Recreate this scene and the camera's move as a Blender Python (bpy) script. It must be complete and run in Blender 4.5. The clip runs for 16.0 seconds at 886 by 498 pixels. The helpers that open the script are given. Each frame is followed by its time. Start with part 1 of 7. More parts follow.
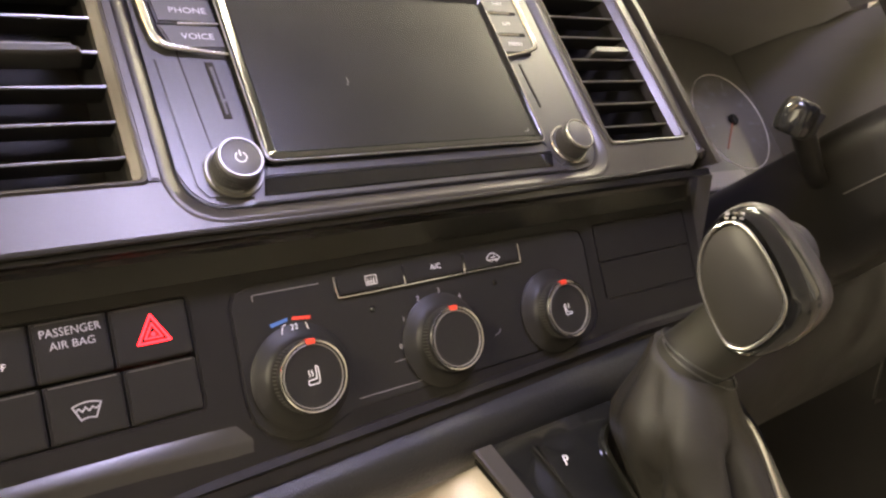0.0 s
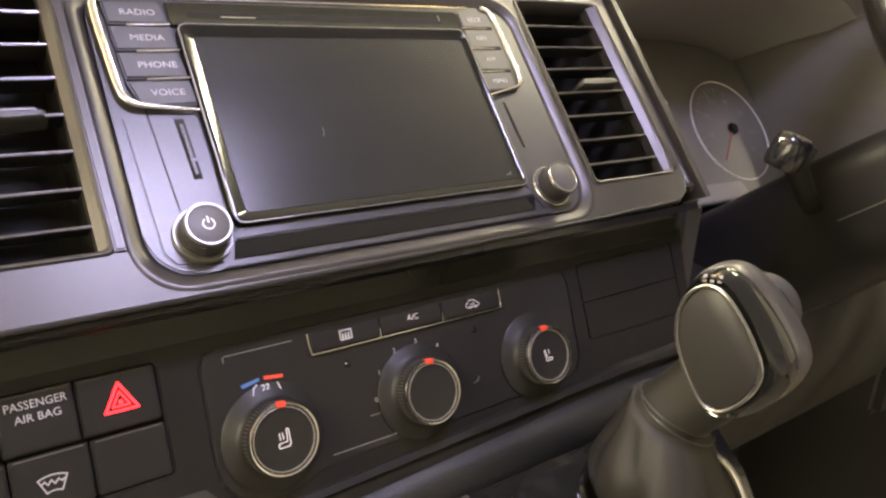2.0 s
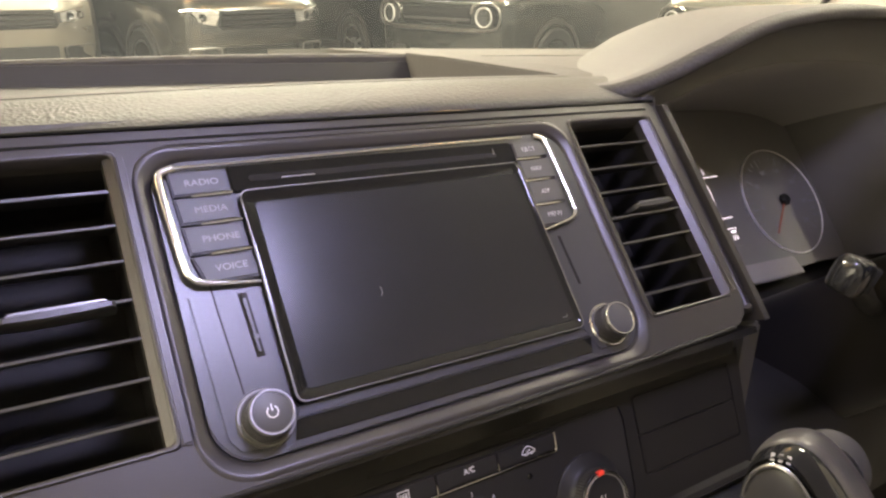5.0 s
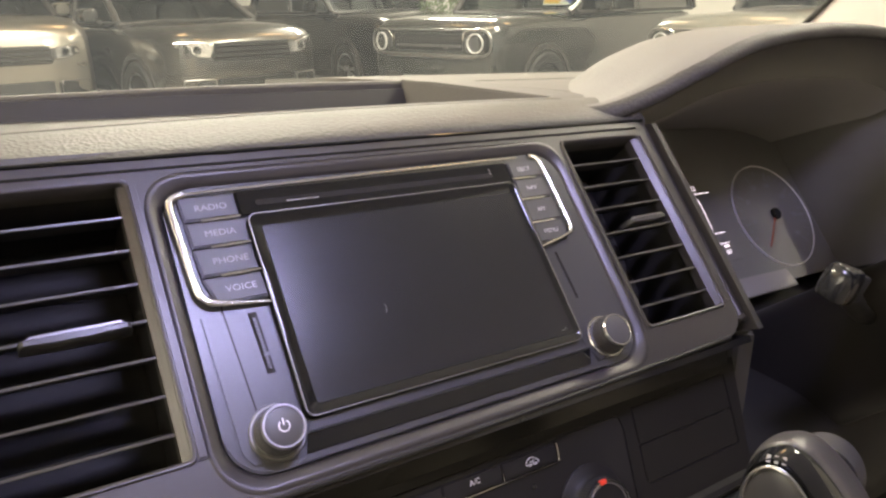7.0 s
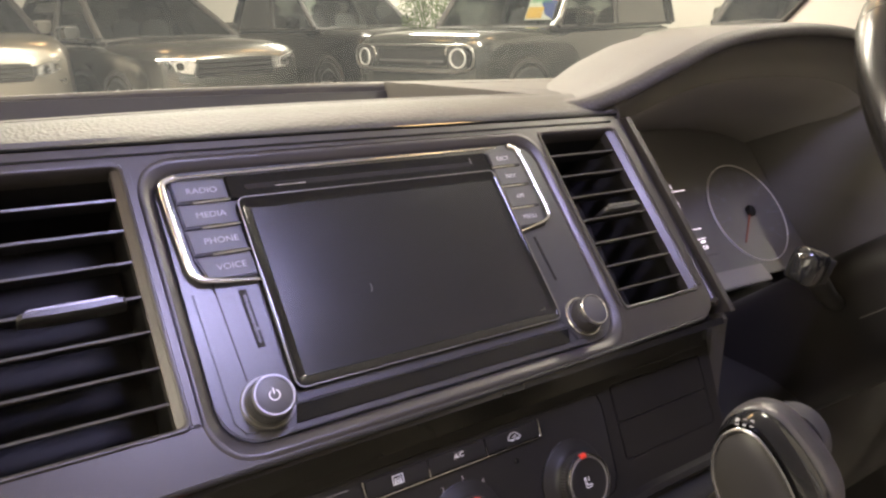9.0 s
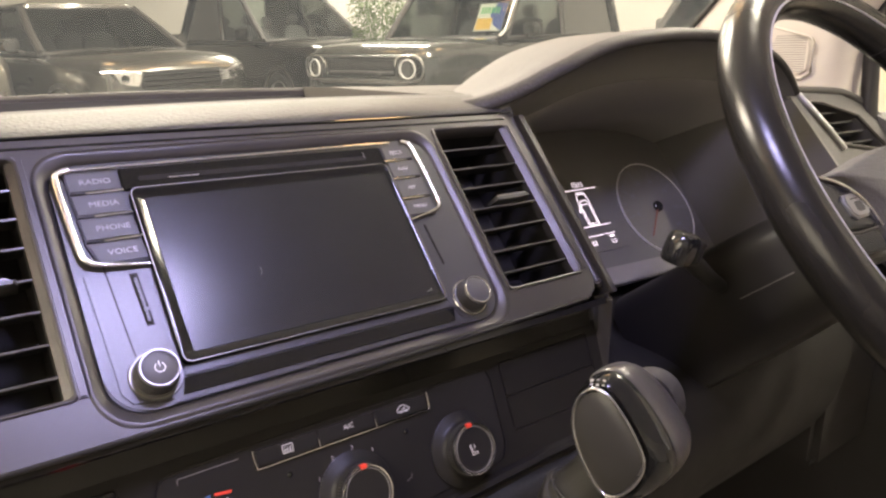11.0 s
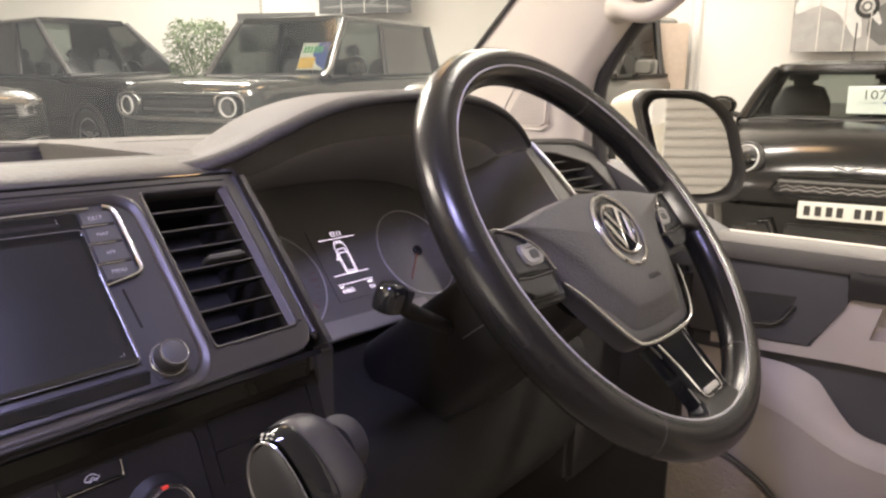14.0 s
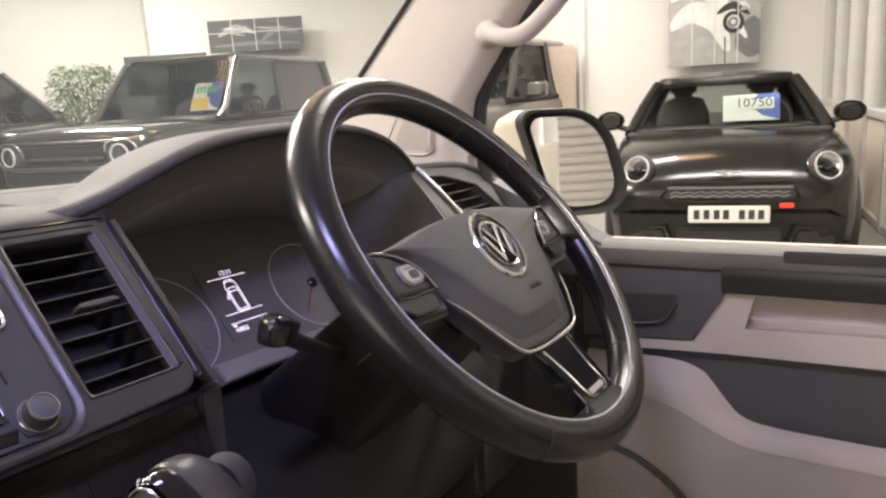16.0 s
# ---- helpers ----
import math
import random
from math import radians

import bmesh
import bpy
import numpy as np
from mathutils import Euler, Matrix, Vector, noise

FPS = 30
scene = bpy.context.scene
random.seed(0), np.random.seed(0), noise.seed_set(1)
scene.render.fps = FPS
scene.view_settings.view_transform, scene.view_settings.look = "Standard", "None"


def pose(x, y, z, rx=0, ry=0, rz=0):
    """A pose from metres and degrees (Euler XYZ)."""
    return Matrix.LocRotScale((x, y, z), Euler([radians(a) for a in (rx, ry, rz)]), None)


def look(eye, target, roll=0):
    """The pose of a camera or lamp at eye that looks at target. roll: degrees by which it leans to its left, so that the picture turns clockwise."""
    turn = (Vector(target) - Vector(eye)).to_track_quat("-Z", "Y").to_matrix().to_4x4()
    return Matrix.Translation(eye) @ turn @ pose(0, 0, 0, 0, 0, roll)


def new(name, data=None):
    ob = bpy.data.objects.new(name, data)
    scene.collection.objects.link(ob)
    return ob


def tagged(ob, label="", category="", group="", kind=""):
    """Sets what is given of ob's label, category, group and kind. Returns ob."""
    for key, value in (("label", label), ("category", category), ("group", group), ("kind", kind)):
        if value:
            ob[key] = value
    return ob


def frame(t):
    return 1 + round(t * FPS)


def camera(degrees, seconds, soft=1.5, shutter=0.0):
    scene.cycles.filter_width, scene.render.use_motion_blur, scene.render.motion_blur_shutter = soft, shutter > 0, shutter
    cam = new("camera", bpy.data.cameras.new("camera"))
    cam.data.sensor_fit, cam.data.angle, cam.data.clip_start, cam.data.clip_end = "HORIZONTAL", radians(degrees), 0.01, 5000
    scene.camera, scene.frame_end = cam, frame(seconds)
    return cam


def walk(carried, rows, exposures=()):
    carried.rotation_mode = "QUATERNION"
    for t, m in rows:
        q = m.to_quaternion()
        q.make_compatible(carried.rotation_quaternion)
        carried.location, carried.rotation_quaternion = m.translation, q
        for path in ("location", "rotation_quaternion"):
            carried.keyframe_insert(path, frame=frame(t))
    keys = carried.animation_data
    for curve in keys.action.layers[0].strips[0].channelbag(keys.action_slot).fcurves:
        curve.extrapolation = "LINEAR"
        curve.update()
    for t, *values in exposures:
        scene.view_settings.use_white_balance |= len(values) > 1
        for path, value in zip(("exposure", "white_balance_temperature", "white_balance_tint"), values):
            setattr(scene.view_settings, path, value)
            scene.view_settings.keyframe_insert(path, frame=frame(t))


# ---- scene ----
# The van's own axes: x to its right along the dashboard, y ahead, z up, from the radio's power knob.
# The van stands on the showroom floor with a slight lean.
VAN = Matrix.Translation((0, 0, 1.19)) @ pose(0, 0, 0, -0.7, 2.62, 0)

cam = camera(63.0, 16.0, soft=2.4)
ROWS = [
    (0.0, -0.1061, -0.2823, 0.0554, 72.78, -2.55, -36.05),
    (0.5, -0.1018, -0.2928, 0.0457, 72.00, -2.57, -35.95),
    (1.0, -0.1000, -0.2995, 0.0348, 71.09, -2.69, -36.03),
    (1.5, -0.0992, -0.2923, 0.0572, 70.88, -2.81, -35.85),
    (2.0, -0.0864, -0.2777, 0.0902, 70.85, -2.81, -35.34),
    (2.5, -0.0805, -0.2624, 0.1171, 70.82, -2.81, -34.63),
    (3.0, -0.0817, -0.2534, 0.1339, 70.60, -2.94, -33.98),
    (3.5, -0.0750, -0.2518, 0.1467, 70.67, -2.81, -33.33),
    (4.0, -0.0776, -0.2469, 0.1534, 70.78, -2.68, -32.86),
    (6.5, -0.0910, -0.2571, 0.1585, 72.85, -1.08, -32.99),
    (7.0, -0.0929, -0.2594, 0.1581, 73.32, -0.82, -33.31),
    (7.5, -0.0972, -0.2616, 0.1587, 73.77, -0.54, -33.57),
    (8.0, -0.1034, -0.2621, 0.1545, 74.18, -0.43, -33.70),
    (10.5, -0.0951, -0.3173, 0.1403, 75.13, -0.40, -37.20),
    (11.0, -0.0895, -0.3277, 0.1394, 75.40, -0.25, -38.19),
    (11.5, -0.0900, -0.3325, 0.1362, 75.72, -0.23, -39.17),
    (12.0, -0.0881, -0.3400, 0.1379, 76.00, -0.31, -40.38),
    (12.5, -0.0767, -0.3523, 0.1433, 76.44, -0.81, -41.84),
    (13.0, -0.0502, -0.3700, 0.1447, 77.07, -1.47, -45.65),
    (13.5, -0.0436, -0.3901, 0.1522, 77.64, -1.32, -48.72),
    (14.0, -0.0411, -0.4104, 0.1612, 78.31, -0.79, -51.13),
    (14.5, -0.0357, -0.4276, 0.1671, 78.71, -0.05, -53.19),
    (15.0, -0.0270, -0.4392, 0.1620, 79.08, 0.74, -54.92),
    (15.5, -0.0238, -0.4396, 0.1563, 79.46, 1.59, -56.49),
    (16.0, -0.0352, -0.4388, 0.1586, 80.45, 2.68, -58.72),
]
walk(cam, [(t, VAN @ pose(x, y, z, rx, ry, rz)) for t, x, y, z, rx, ry, rz in ROWS],
     exposures=((0.0, 1.66, 8100, 0), (2.0, 1.62, 8300, -3), (4.0, 1.25, 7800, -1), (8.0, 1.20, 7100, 3), (11.0, 1.26, 7200, 6), (16.0, 0.86, 6350, 10)))

# ---- light ----
world = bpy.data.worlds.new("showroom_world")
scene.world = world
world.use_nodes = True
world.node_tree.nodes["Background"].inputs[0].default_value = (0.9, 0.95, 1.0, 1)
world.node_tree.nodes["Background"].inputs[1].default_value = 0.02
scene.view_settings.exposure = 0.0


def lamp(name, size_x, size_y, watts, colour, m):
    data = bpy.data.lights.new(name, "AREA")
    data.shape, data.size, data.size_y, data.energy, data.color = "RECTANGLE", size_x, size_y, watts, colour
    ob = new(name, data)
    ob.matrix_world = m
    return ob


WARM = (1.0, 0.93, 0.845)
CEIL = 4.6
# strip lights under the ceiling, and an added fill lamp left of the van
STRIPS = [(-3.0, 3.5), (1.5, 5.0), (6.5, 10.0), (4.3, -0.3), (6.6, 3.2), (3.0, -3.5), (-4.5, -1.5)]
for x, y in STRIPS:
    lamp("strip_light", 0.22, 3.2, 165 if x > 4 and y < 4 else 275, WARM, look((x, y, CEIL - 0.12), (x, y, 0)) @ pose(0, 0, 0, 0, 0, 20))
# unseen fill that brightens the cab from the left, no fitting behind it
lamp("left_fill_light", 2.6, 2.2, 38, (1.0, 0.91, 0.78), look((-4.4, -1.6, 2.3), (0, 0.2, 1.2)))
# the van's own bluish courtesy light under the headlining
lamp("courtesy_light", 0.15, 0.09, 2.4, (0.49, 0.47, 1.0), VAN @ look((0.0975, -0.245, 0.555), (0.0975, -0.20, 0.0)))

# ---- materials ----
def material(name, colour, rough=0.5, metal=0.0, grain=0.0, grain_size=0.002, mottle=0.15, mottle_size=0.06, bump=0.0, spec=0.5, coat=0.0, kind="noise"):
    """A surface with fine relief (grain), and slow patches in colour and gloss (mottle)."""
    m = bpy.data.materials.new(name)
    m.use_nodes = True
    t = m.node_tree
    b = t.nodes["Principled BSDF"]
    co = t.nodes.new("ShaderNodeTexCoord").outputs["Object"]
    n = t.nodes.new("ShaderNodeTexNoise")
    n.inputs["Scale"].default_value, n.inputs["Detail"].default_value = 1 / mottle_size, 5
    t.links.new(co, n.inputs["Vector"])
    mix = t.nodes.new("ShaderNodeMix")
    mix.data_type = "RGBA"
    mix.inputs[6].default_value = (*[c * (1 - mottle) for c in colour], 1)
    mix.inputs[7].default_value = (*[min(1, c * (1 + mottle)) for c in colour], 1)
    t.links.new(n.outputs["Fac"], mix.inputs[0])
    t.links.new(mix.outputs[2], b.inputs["Base Color"])
    r = t.nodes.new("ShaderNodeMapRange")
    r.inputs["To Min"].default_value, r.inputs["To Max"].default_value = max(0.02, rough * (1 - mottle)), min(1, rough * (1 + mottle))
    t.links.new(n.outputs["Fac"], r.inputs["Value"])
    t.links.new(r.outputs[0], b.inputs["Roughness"])
    b.inputs["Metallic"].default_value, b.inputs["Specular IOR Level"].default_value = metal, spec
    b.inputs["Coat Weight"].default_value, b.inputs["Coat Roughness"].default_value = coat, 0.05
    if grain:
        if kind == "cells":
            g = t.nodes.new("ShaderNodeTexVoronoi")
            out = g.outputs["Distance"]
        else:
            g = t.nodes.new("ShaderNodeTexNoise")
            g.inputs["Detail"].default_value = 3
            out = g.outputs["Fac"]
        g.inputs["Scale"].default_value = 1 / grain_size
        t.links.new(co, g.inputs["Vector"])
        bp = t.nodes.new("ShaderNodeBump")
        bp.inputs["Strength"].default_value, bp.inputs["Distance"].default_value = grain, bump or grain_size * 0.3
        t.links.new(out, bp.inputs["Height"])
        t.links.new(bp.outputs[0], b.inputs["Normal"])
    return m


def glow(name, colour, strength):
    m = bpy.data.materials.new(name)
    m.use_nodes = True
    b = m.node_tree.nodes["Principled BSDF"]
    b.inputs["Base Color"].default_value = (*[c * 0.5 for c in colour], 1)
    b.inputs["Emission Color"].default_value, b.inputs["Emission Strength"].default_value = (*colour, 1), strength
    return m


def pane(name, tint, gloss=0.05, veil=0.0):
    """Thin clear glass: lets light straight through, with a Fresnel sheen."""
    m = bpy.data.materials.new(name)
    m.use_nodes = True
    t = m.node_tree
    t.nodes.clear()
    out, mix, see, shine, fr = [t.nodes.new("ShaderNode" + k) for k in ("OutputMaterial", "MixShader", "BsdfTransparent", "BsdfGlossy", "Fresnel")]
    see.inputs[0].default_value = (*tint, 1)
    shine.inputs["Roughness"].default_value = gloss
    fr.inputs[0].default_value = 1.25
    t.links.new(fr.outputs[0], mix.inputs[0])
    t.links.new(see.outputs[0], mix.inputs[1])
    t.links.new(shine.outputs[0], mix.inputs[2])
    t.links.new(mix.outputs[0], out.inputs[0])
    # whitish translucent film that imitates veiling haze over the view
    if veil:
        film, white, n = [t.nodes.new("ShaderNode" + k) for k in ("MixShader", "BsdfTranslucent", "TexNoise")]
        n.inputs["Scale"].default_value = 4
        r = t.nodes.new("ShaderNodeMapRange")
        r.inputs["To Min"].default_value, r.inputs["To Max"].default_value = veil * 0.6, veil * 1.4
        t.links.new(n.outputs["Fac"], r.inputs["Value"])
        t.links.new(r.outputs[0], film.inputs[0])
        white.inputs[0].default_value = (0.62, 0.69, 0.80, 1)
        t.links.new(mix.outputs[0], film.inputs[1])
        t.links.new(white.outputs[0], film.inputs[2])
        t.links.new(film.outputs[0], out.inputs[0])
    return m


DARK = material("dark_grained_plastic", (0.060, 0.057, 0.053), 0.5, grain=0.5, grain_size=0.0011, mottle=0.25)
BARM = material("dark_grained_bar", (0.012, 0.012, 0.013), 0.38, spec=0.34, grain=0.8, grain_size=0.0010, bump=0.00022, mottle=0.2, kind="cells")
CLUSTERM = material("charcoal_instrument_plastic", (0.118, 0.110, 0.102), 0.5, grain=0.2, grain_size=0.001, mottle=0.15)
PAD = material("grey_leathergrain_pad", (0.036, 0.033, 0.029), 0.54, spec=0.35, grain=0.85, grain_size=0.0021, bump=0.00042, mottle=0.12, kind="cells")
TOP = material("grey_dash_top", (0.085, 0.079, 0.072), 0.66, spec=0.3, grain=0.45, grain_size=0.0018, mottle=0.12, kind="cells")
TOPL = material("pale_grey_hood_top", (0.105, 0.098, 0.089), 0.66, spec=0.3, grain=0.45, grain_size=0.0018, mottle=0.1, kind="cells")
TRIM = material("satin_anthracite_trim", (0.040, 0.036, 0.033), 0.37, metal=0.28, spec=0.5, grain=0.12, grain_size=0.0008, mottle=0.12)
RADIO = material("satin_radio_plate", (0.039, 0.038, 0.041), 0.34, metal=0.1, grain=0.12, grain_size=0.0007, mottle=0.14)
FASCIA = material("dark_brown_satin_fascia", (0.0105, 0.0095, 0.009), 0.46, spec=0.16, grain=0.15, grain_size=0.0008, mottle=0.15)
GLOSSBAND = material("gloss_dark_band", (0.010, 0.0095, 0.009), 0.22, spec=0.3, mottle=0.15)
PIANO = material("gloss_piano_black", (0.009, 0.009, 0.009), 0.07, mottle=0.3, mottle_size=0.03)
GLASS = material("smudged_screen_glass", (0.011, 0.011, 0.0125), 0.22, mottle=0.14, mottle_size=0.03, spec=0.6)
CHROME = material("chrome", (0.62, 0.61, 0.60), 0.2, metal=1.0, mottle=0.1)
SATIN = material("satin_silver", (0.55, 0.54, 0.55), 0.32, metal=0.9, mottle=0.1)
BLACK = material("matt_black_plastic", (0.034, 0.032, 0.031), 0.55, spec=0.35, grain=0.3, grain_size=0.001, mottle=0.25)
# near-black: darkness of deep recesses put into the colour; CAVITY is also black plastic
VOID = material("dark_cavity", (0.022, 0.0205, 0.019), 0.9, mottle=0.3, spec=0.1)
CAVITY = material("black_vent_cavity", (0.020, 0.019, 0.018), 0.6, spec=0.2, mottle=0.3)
SLAT = material("vent_slat_plastic", (0.030, 0.029, 0.028), 0.36, mottle=0.2)
EDGE = material("slat_edge_satin", (0.17, 0.165, 0.16), 0.36, metal=0.8, mottle=0.15)
EDGE2 = material("dull_grey_edge", (0.16, 0.15, 0.14), 0.4, mottle=0.15)
SWITCHM = material("satin_black_switches", (0.0135, 0.0125, 0.012), 0.44, spec=0.2, grain=0.15, grain_size=0.0007, mottle=0.2)
KEYCAP = material("soft_touch_keys", (0.043, 0.041, 0.043), 0.46, grain=0.15, grain_size=0.0006, mottle=0.15)
INK = material("pale_print", (0.62, 0.60, 0.60), 0.6, mottle=0.08)
KEYINK = material("lavender_grey_print", (0.34, 0.325, 0.35), 0.6, mottle=0.08)
FRAMEM = material("dull_chrome", (0.46, 0.45, 0.44), 0.24, metal=0.95, mottle=0.1)
DIMINK = material("dim_print", (0.20, 0.19, 0.19), 0.6, mottle=0.08)
REDINK = material("red_print", (0.62, 0.045, 0.025), 0.5, mottle=0.1)
BLUEINK = material("blue_print", (0.05, 0.13, 0.34), 0.5, mottle=0.1)
LEATHER = material("worn_black_leather", (0.012, 0.011, 0.0105), 0.26, spec=0.4, grain=0.12, grain_size=0.0012, mottle=0.10, mottle_size=0.05, kind="cells")
HUB = material("grained_hub_cover", (0.062, 0.058, 0.056), 0.5, grain=0.5, grain_size=0.0018, bump=0.0006, mottle=0.15, kind="cells")
# darker copy of BEIGE: the shade under the bar is in its colour
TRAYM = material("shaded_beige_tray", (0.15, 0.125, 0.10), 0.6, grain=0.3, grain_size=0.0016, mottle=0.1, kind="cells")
BEIGE = material("beige_plastic", (0.45, 0.395, 0.36), 0.55, grain=0.35, grain_size=0.0016, mottle=0.08, kind="cells")
LINING = material("pale_headlining", (0.78, 0.76, 0.73), 0.85, grain=0.3, grain_size=0.002, mottle=0.05)
CARPET = material("grey_beige_carpet", (0.22, 0.20, 0.18), 0.95, grain=0.8, grain_size=0.003, mottle=0.2)
PALE = material("pale_pillar_trim", (0.56, 0.51, 0.45), 0.7, grain=0.3, grain_size=0.0015, mottle=0.06)
SILLM = material("grey_beige_sill", (0.100, 0.092, 0.083), 0.6, grain=0.5, grain_size=0.002, mottle=0.08, kind="cells")
SATINGREY = material("satin_dark_grey", (0.027, 0.0255, 0.024), 0.30, grain=0.12, grain_size=0.0008, mottle=0.12)
KNOBM = material("worn_grey_leather_knob", (0.044, 0.040, 0.037), 0.32, grain=0.2, grain_size=0.0012, mottle=0.2, mottle_size=0.02, kind="cells")
TIPM = material("gloss_black_tip", (0.014, 0.014, 0.014), 0.12, spec=0.6, mottle=0.1)
DOORDARK = material("dark_door_plastic", (0.068, 0.064, 0.068), 0.5, grain=0.3, grain_size=0.002, mottle=0.15, kind="cells")
PADKEYM = material("gloss_black_key_pad", (0.016, 0.016, 0.017), 0.2, mottle=0.2)
ROCKERM = material("satin_rocker", (0.30, 0.295, 0.30), 0.36, metal=0.8, mottle=0.1)
STITCH = material("grey_stitching", (0.42, 0.40, 0.38), 0.8)
REDGLOW = glow("lit_red_symbol", (1.0, 0.010, 0.022), 4.0)
LCDGLOW = glow("lit_display_lines", (0.86, 0.74, 0.92), 1.15)
# slight emission added so dial marks and needles show under the hood
DIMGLOW = glow("dial_marks", (0.20, 0.19, 0.24), 0.20)
REDDIM = glow("dial_red_marks", (0.24, 0.05, 0.04), 0.10)
# windscreen glass with the haze film mixed in
VEILED = pane("veiled_windscreen_glass", (0.93, 0.95, 0.93), 0.05, 0.036)
# greys lightened to imitate the haze that lifts the darks under the hood
HOODDEEP = material("lifted_grey_hood_inside", (0.28, 0.265, 0.25), 0.7, spec=0.2, grain=0.2, grain_size=0.0012, mottle=0.1)
HOODMID = material("lifted_grey_instrument_face", (0.150, 0.143, 0.136), 0.6, spec=0.3, grain=0.2, grain_size=0.0012, mottle=0.12)
CLEAR = pane("clear_glass", (0.93, 0.95, 0.93))

# ---- mesh helpers ----
def face(o, tilt):
    """Axes on a panel through o that leans ahead by tilt degrees: across, up along the panel, out of it."""
    a = radians(tilt)
    return Matrix(((1, 0, 0, o[0]), (0, math.sin(a), -math.cos(a), o[1]), (0, math.cos(a), math.sin(a), o[2]), (0, 0, 0, 1)))


MM = Matrix.Diagonal((0.001, 0.001, 0.001, 1))
FACE = face((0, 0.0060, -0.0053), 41.3) @ MM     # radio and vents
LOWER = face((0, -0.005, -0.0655), 24.0) @ MM    # climate controls
DIALS = face((0, 0.205, -0.03), 38.0) @ MM       # instruments
WHEEL = face((0.551, -0.121, 0.044), 39.0) @ MM  # steering wheel
BASES = {}


def thing(name, label, category, base=(0, 0, 0), group="", kind="", van=True):
    ob = new(name)
    ob.empty_display_size = 0.02
    ob.matrix_world = (VAN if van else Matrix()) @ Matrix.Translation(base)
    BASES[ob.name] = Vector(base)
    return tagged(ob, label, category, group, kind)


def mesh_from(name, bm, mat, sharp=38):
    bmesh.ops.remove_doubles(bm, verts=bm.verts, dist=1e-7)
    if not bm.faces.layers.int.get("turned"):
        bmesh.ops.recalc_face_normals(bm, faces=bm.faces)
    me = bpy.data.meshes.new(name)
    bm.to_mesh(me)
    bm.free()
    for p in me.polygons:
        p.use_smooth = True
    me.set_sharp_from_angle(angle=radians(sharp))
    me.materials.append(mat)
    return me


def part(name, bm, mat, parent, label="", sharp=38, kind=""):
    """Links a bmesh, given in the axes of its thing's place, as one mesh object under a thing or a part."""
    base = BASES[parent.name]
    bmesh.ops.translate(bm, verts=bm.verts, vec=-base)
    ob = new(name, mesh_from(name, bm, mat, sharp))
    ob.parent = parent
    BASES[ob.name] = base
    return tagged(ob, label, kind=kind)


def solo(name, bm, mat, label, category, base=(0, 0, 0), group="", kind="", van=True, sharp=38):
    """A thing that is one mesh."""
    bmesh.ops.translate(bm, verts=bm.verts, vec=-Vector(base))
    ob = new(name, mesh_from(name, bm, mat, sharp))
    ob.matrix_world = (VAN if van else Matrix()) @ Matrix.Translation(base)
    BASES[ob.name] = Vector(base)
    return tagged(ob, label, category, group, kind)


def rrect(u0, v0, u1, v1, r=2.0, n=5):
    """A rounded rectangle; r: one radius, or four (lower left, lower right, upper right, upper left)."""
    rs = r if isinstance(r, (tuple, list)) else (r,) * 4
    pts = []
    for (cx, cy, sx, sy), q, a0 in zip(((u0, v0, 1, 1), (u1, v0, -1, 1), (u1, v1, -1, -1), (u0, v1, 1, -1)), rs, (180, 270, 0, 90)):
        for k in range(n + 1):
            a = radians(a0 + 90 * k / n)
            pts.append((cx + sx * q + q * math.cos(a), cy + sy * q + q * math.sin(a)))
    return pts


def circle(cu, cv, r, n=40, ry=None):
    return [(cu + r * math.cos(2 * math.pi * k / n), cv + (ry or r) * math.sin(2 * math.pi * k / n)) for k in range(n)]


def plate(m, outer, w0, w1, holes=(), bevel=0.0, seg=2, bm=None):
    """A flat plate with holes, from depth w0 to its front at w1, its front edges rounded."""
    bm = bm or bmesh.new()
    edges, loops, start = [], [], len(bm.faces)
    for pts in (outer, *holes):
        front = [bm.verts.new(m @ Vector((u, v, w1))) for u, v in pts]
        ring = [bm.edges.new((front[k], front[k - 1])) for k in range(len(front))]
        edges += ring
        loops.append((front, ring, pts))
    if len(loops) > 1:
        bmesh.ops.triangle_fill(bm, edges=edges, use_beauty=True)
    else:
        bm.faces.new(loops[0][0])
    for front, ring, pts in loops:
        back = [bm.verts.new(m @ Vector((u, v, w0))) for u, v in pts]
        for k in range(len(front)):
            bm.faces.new((front[k], front[k - 1], back[k - 1], back[k]))
    if bevel:
        s = (m @ Vector((1, 0, 0)) - m @ Vector((0, 0, 0))).length
        bmesh.ops.bevel(bm, geom=edges, offset=bevel * s, segments=seg, affect="EDGES", clamp_overlap=True)
    return bm


def box(m, u0, v0, w0, u1, v1, w1, bevel=0.0, seg=2, bm=None):
    bm = bm or bmesh.new()
    made = bmesh.ops.create_cube(bm, size=1, matrix=m @ Matrix.Translation(((u0 + u1) / 2, (v0 + v1) / 2, (w0 + w1) / 2)) @ Matrix.Diagonal((abs(u1 - u0), abs(v1 - v0), abs(w1 - w0), 1)))
    if bevel:
        s = (m @ Vector((1, 0, 0)) - m @ Vector((0, 0, 0))).length
        es = {e for v in made["verts"] for e in v.link_edges}
        bmesh.ops.bevel(bm, geom=list(es), offset=bevel * s, segments=seg, affect="EDGES", clamp_overlap=True)
    return bm


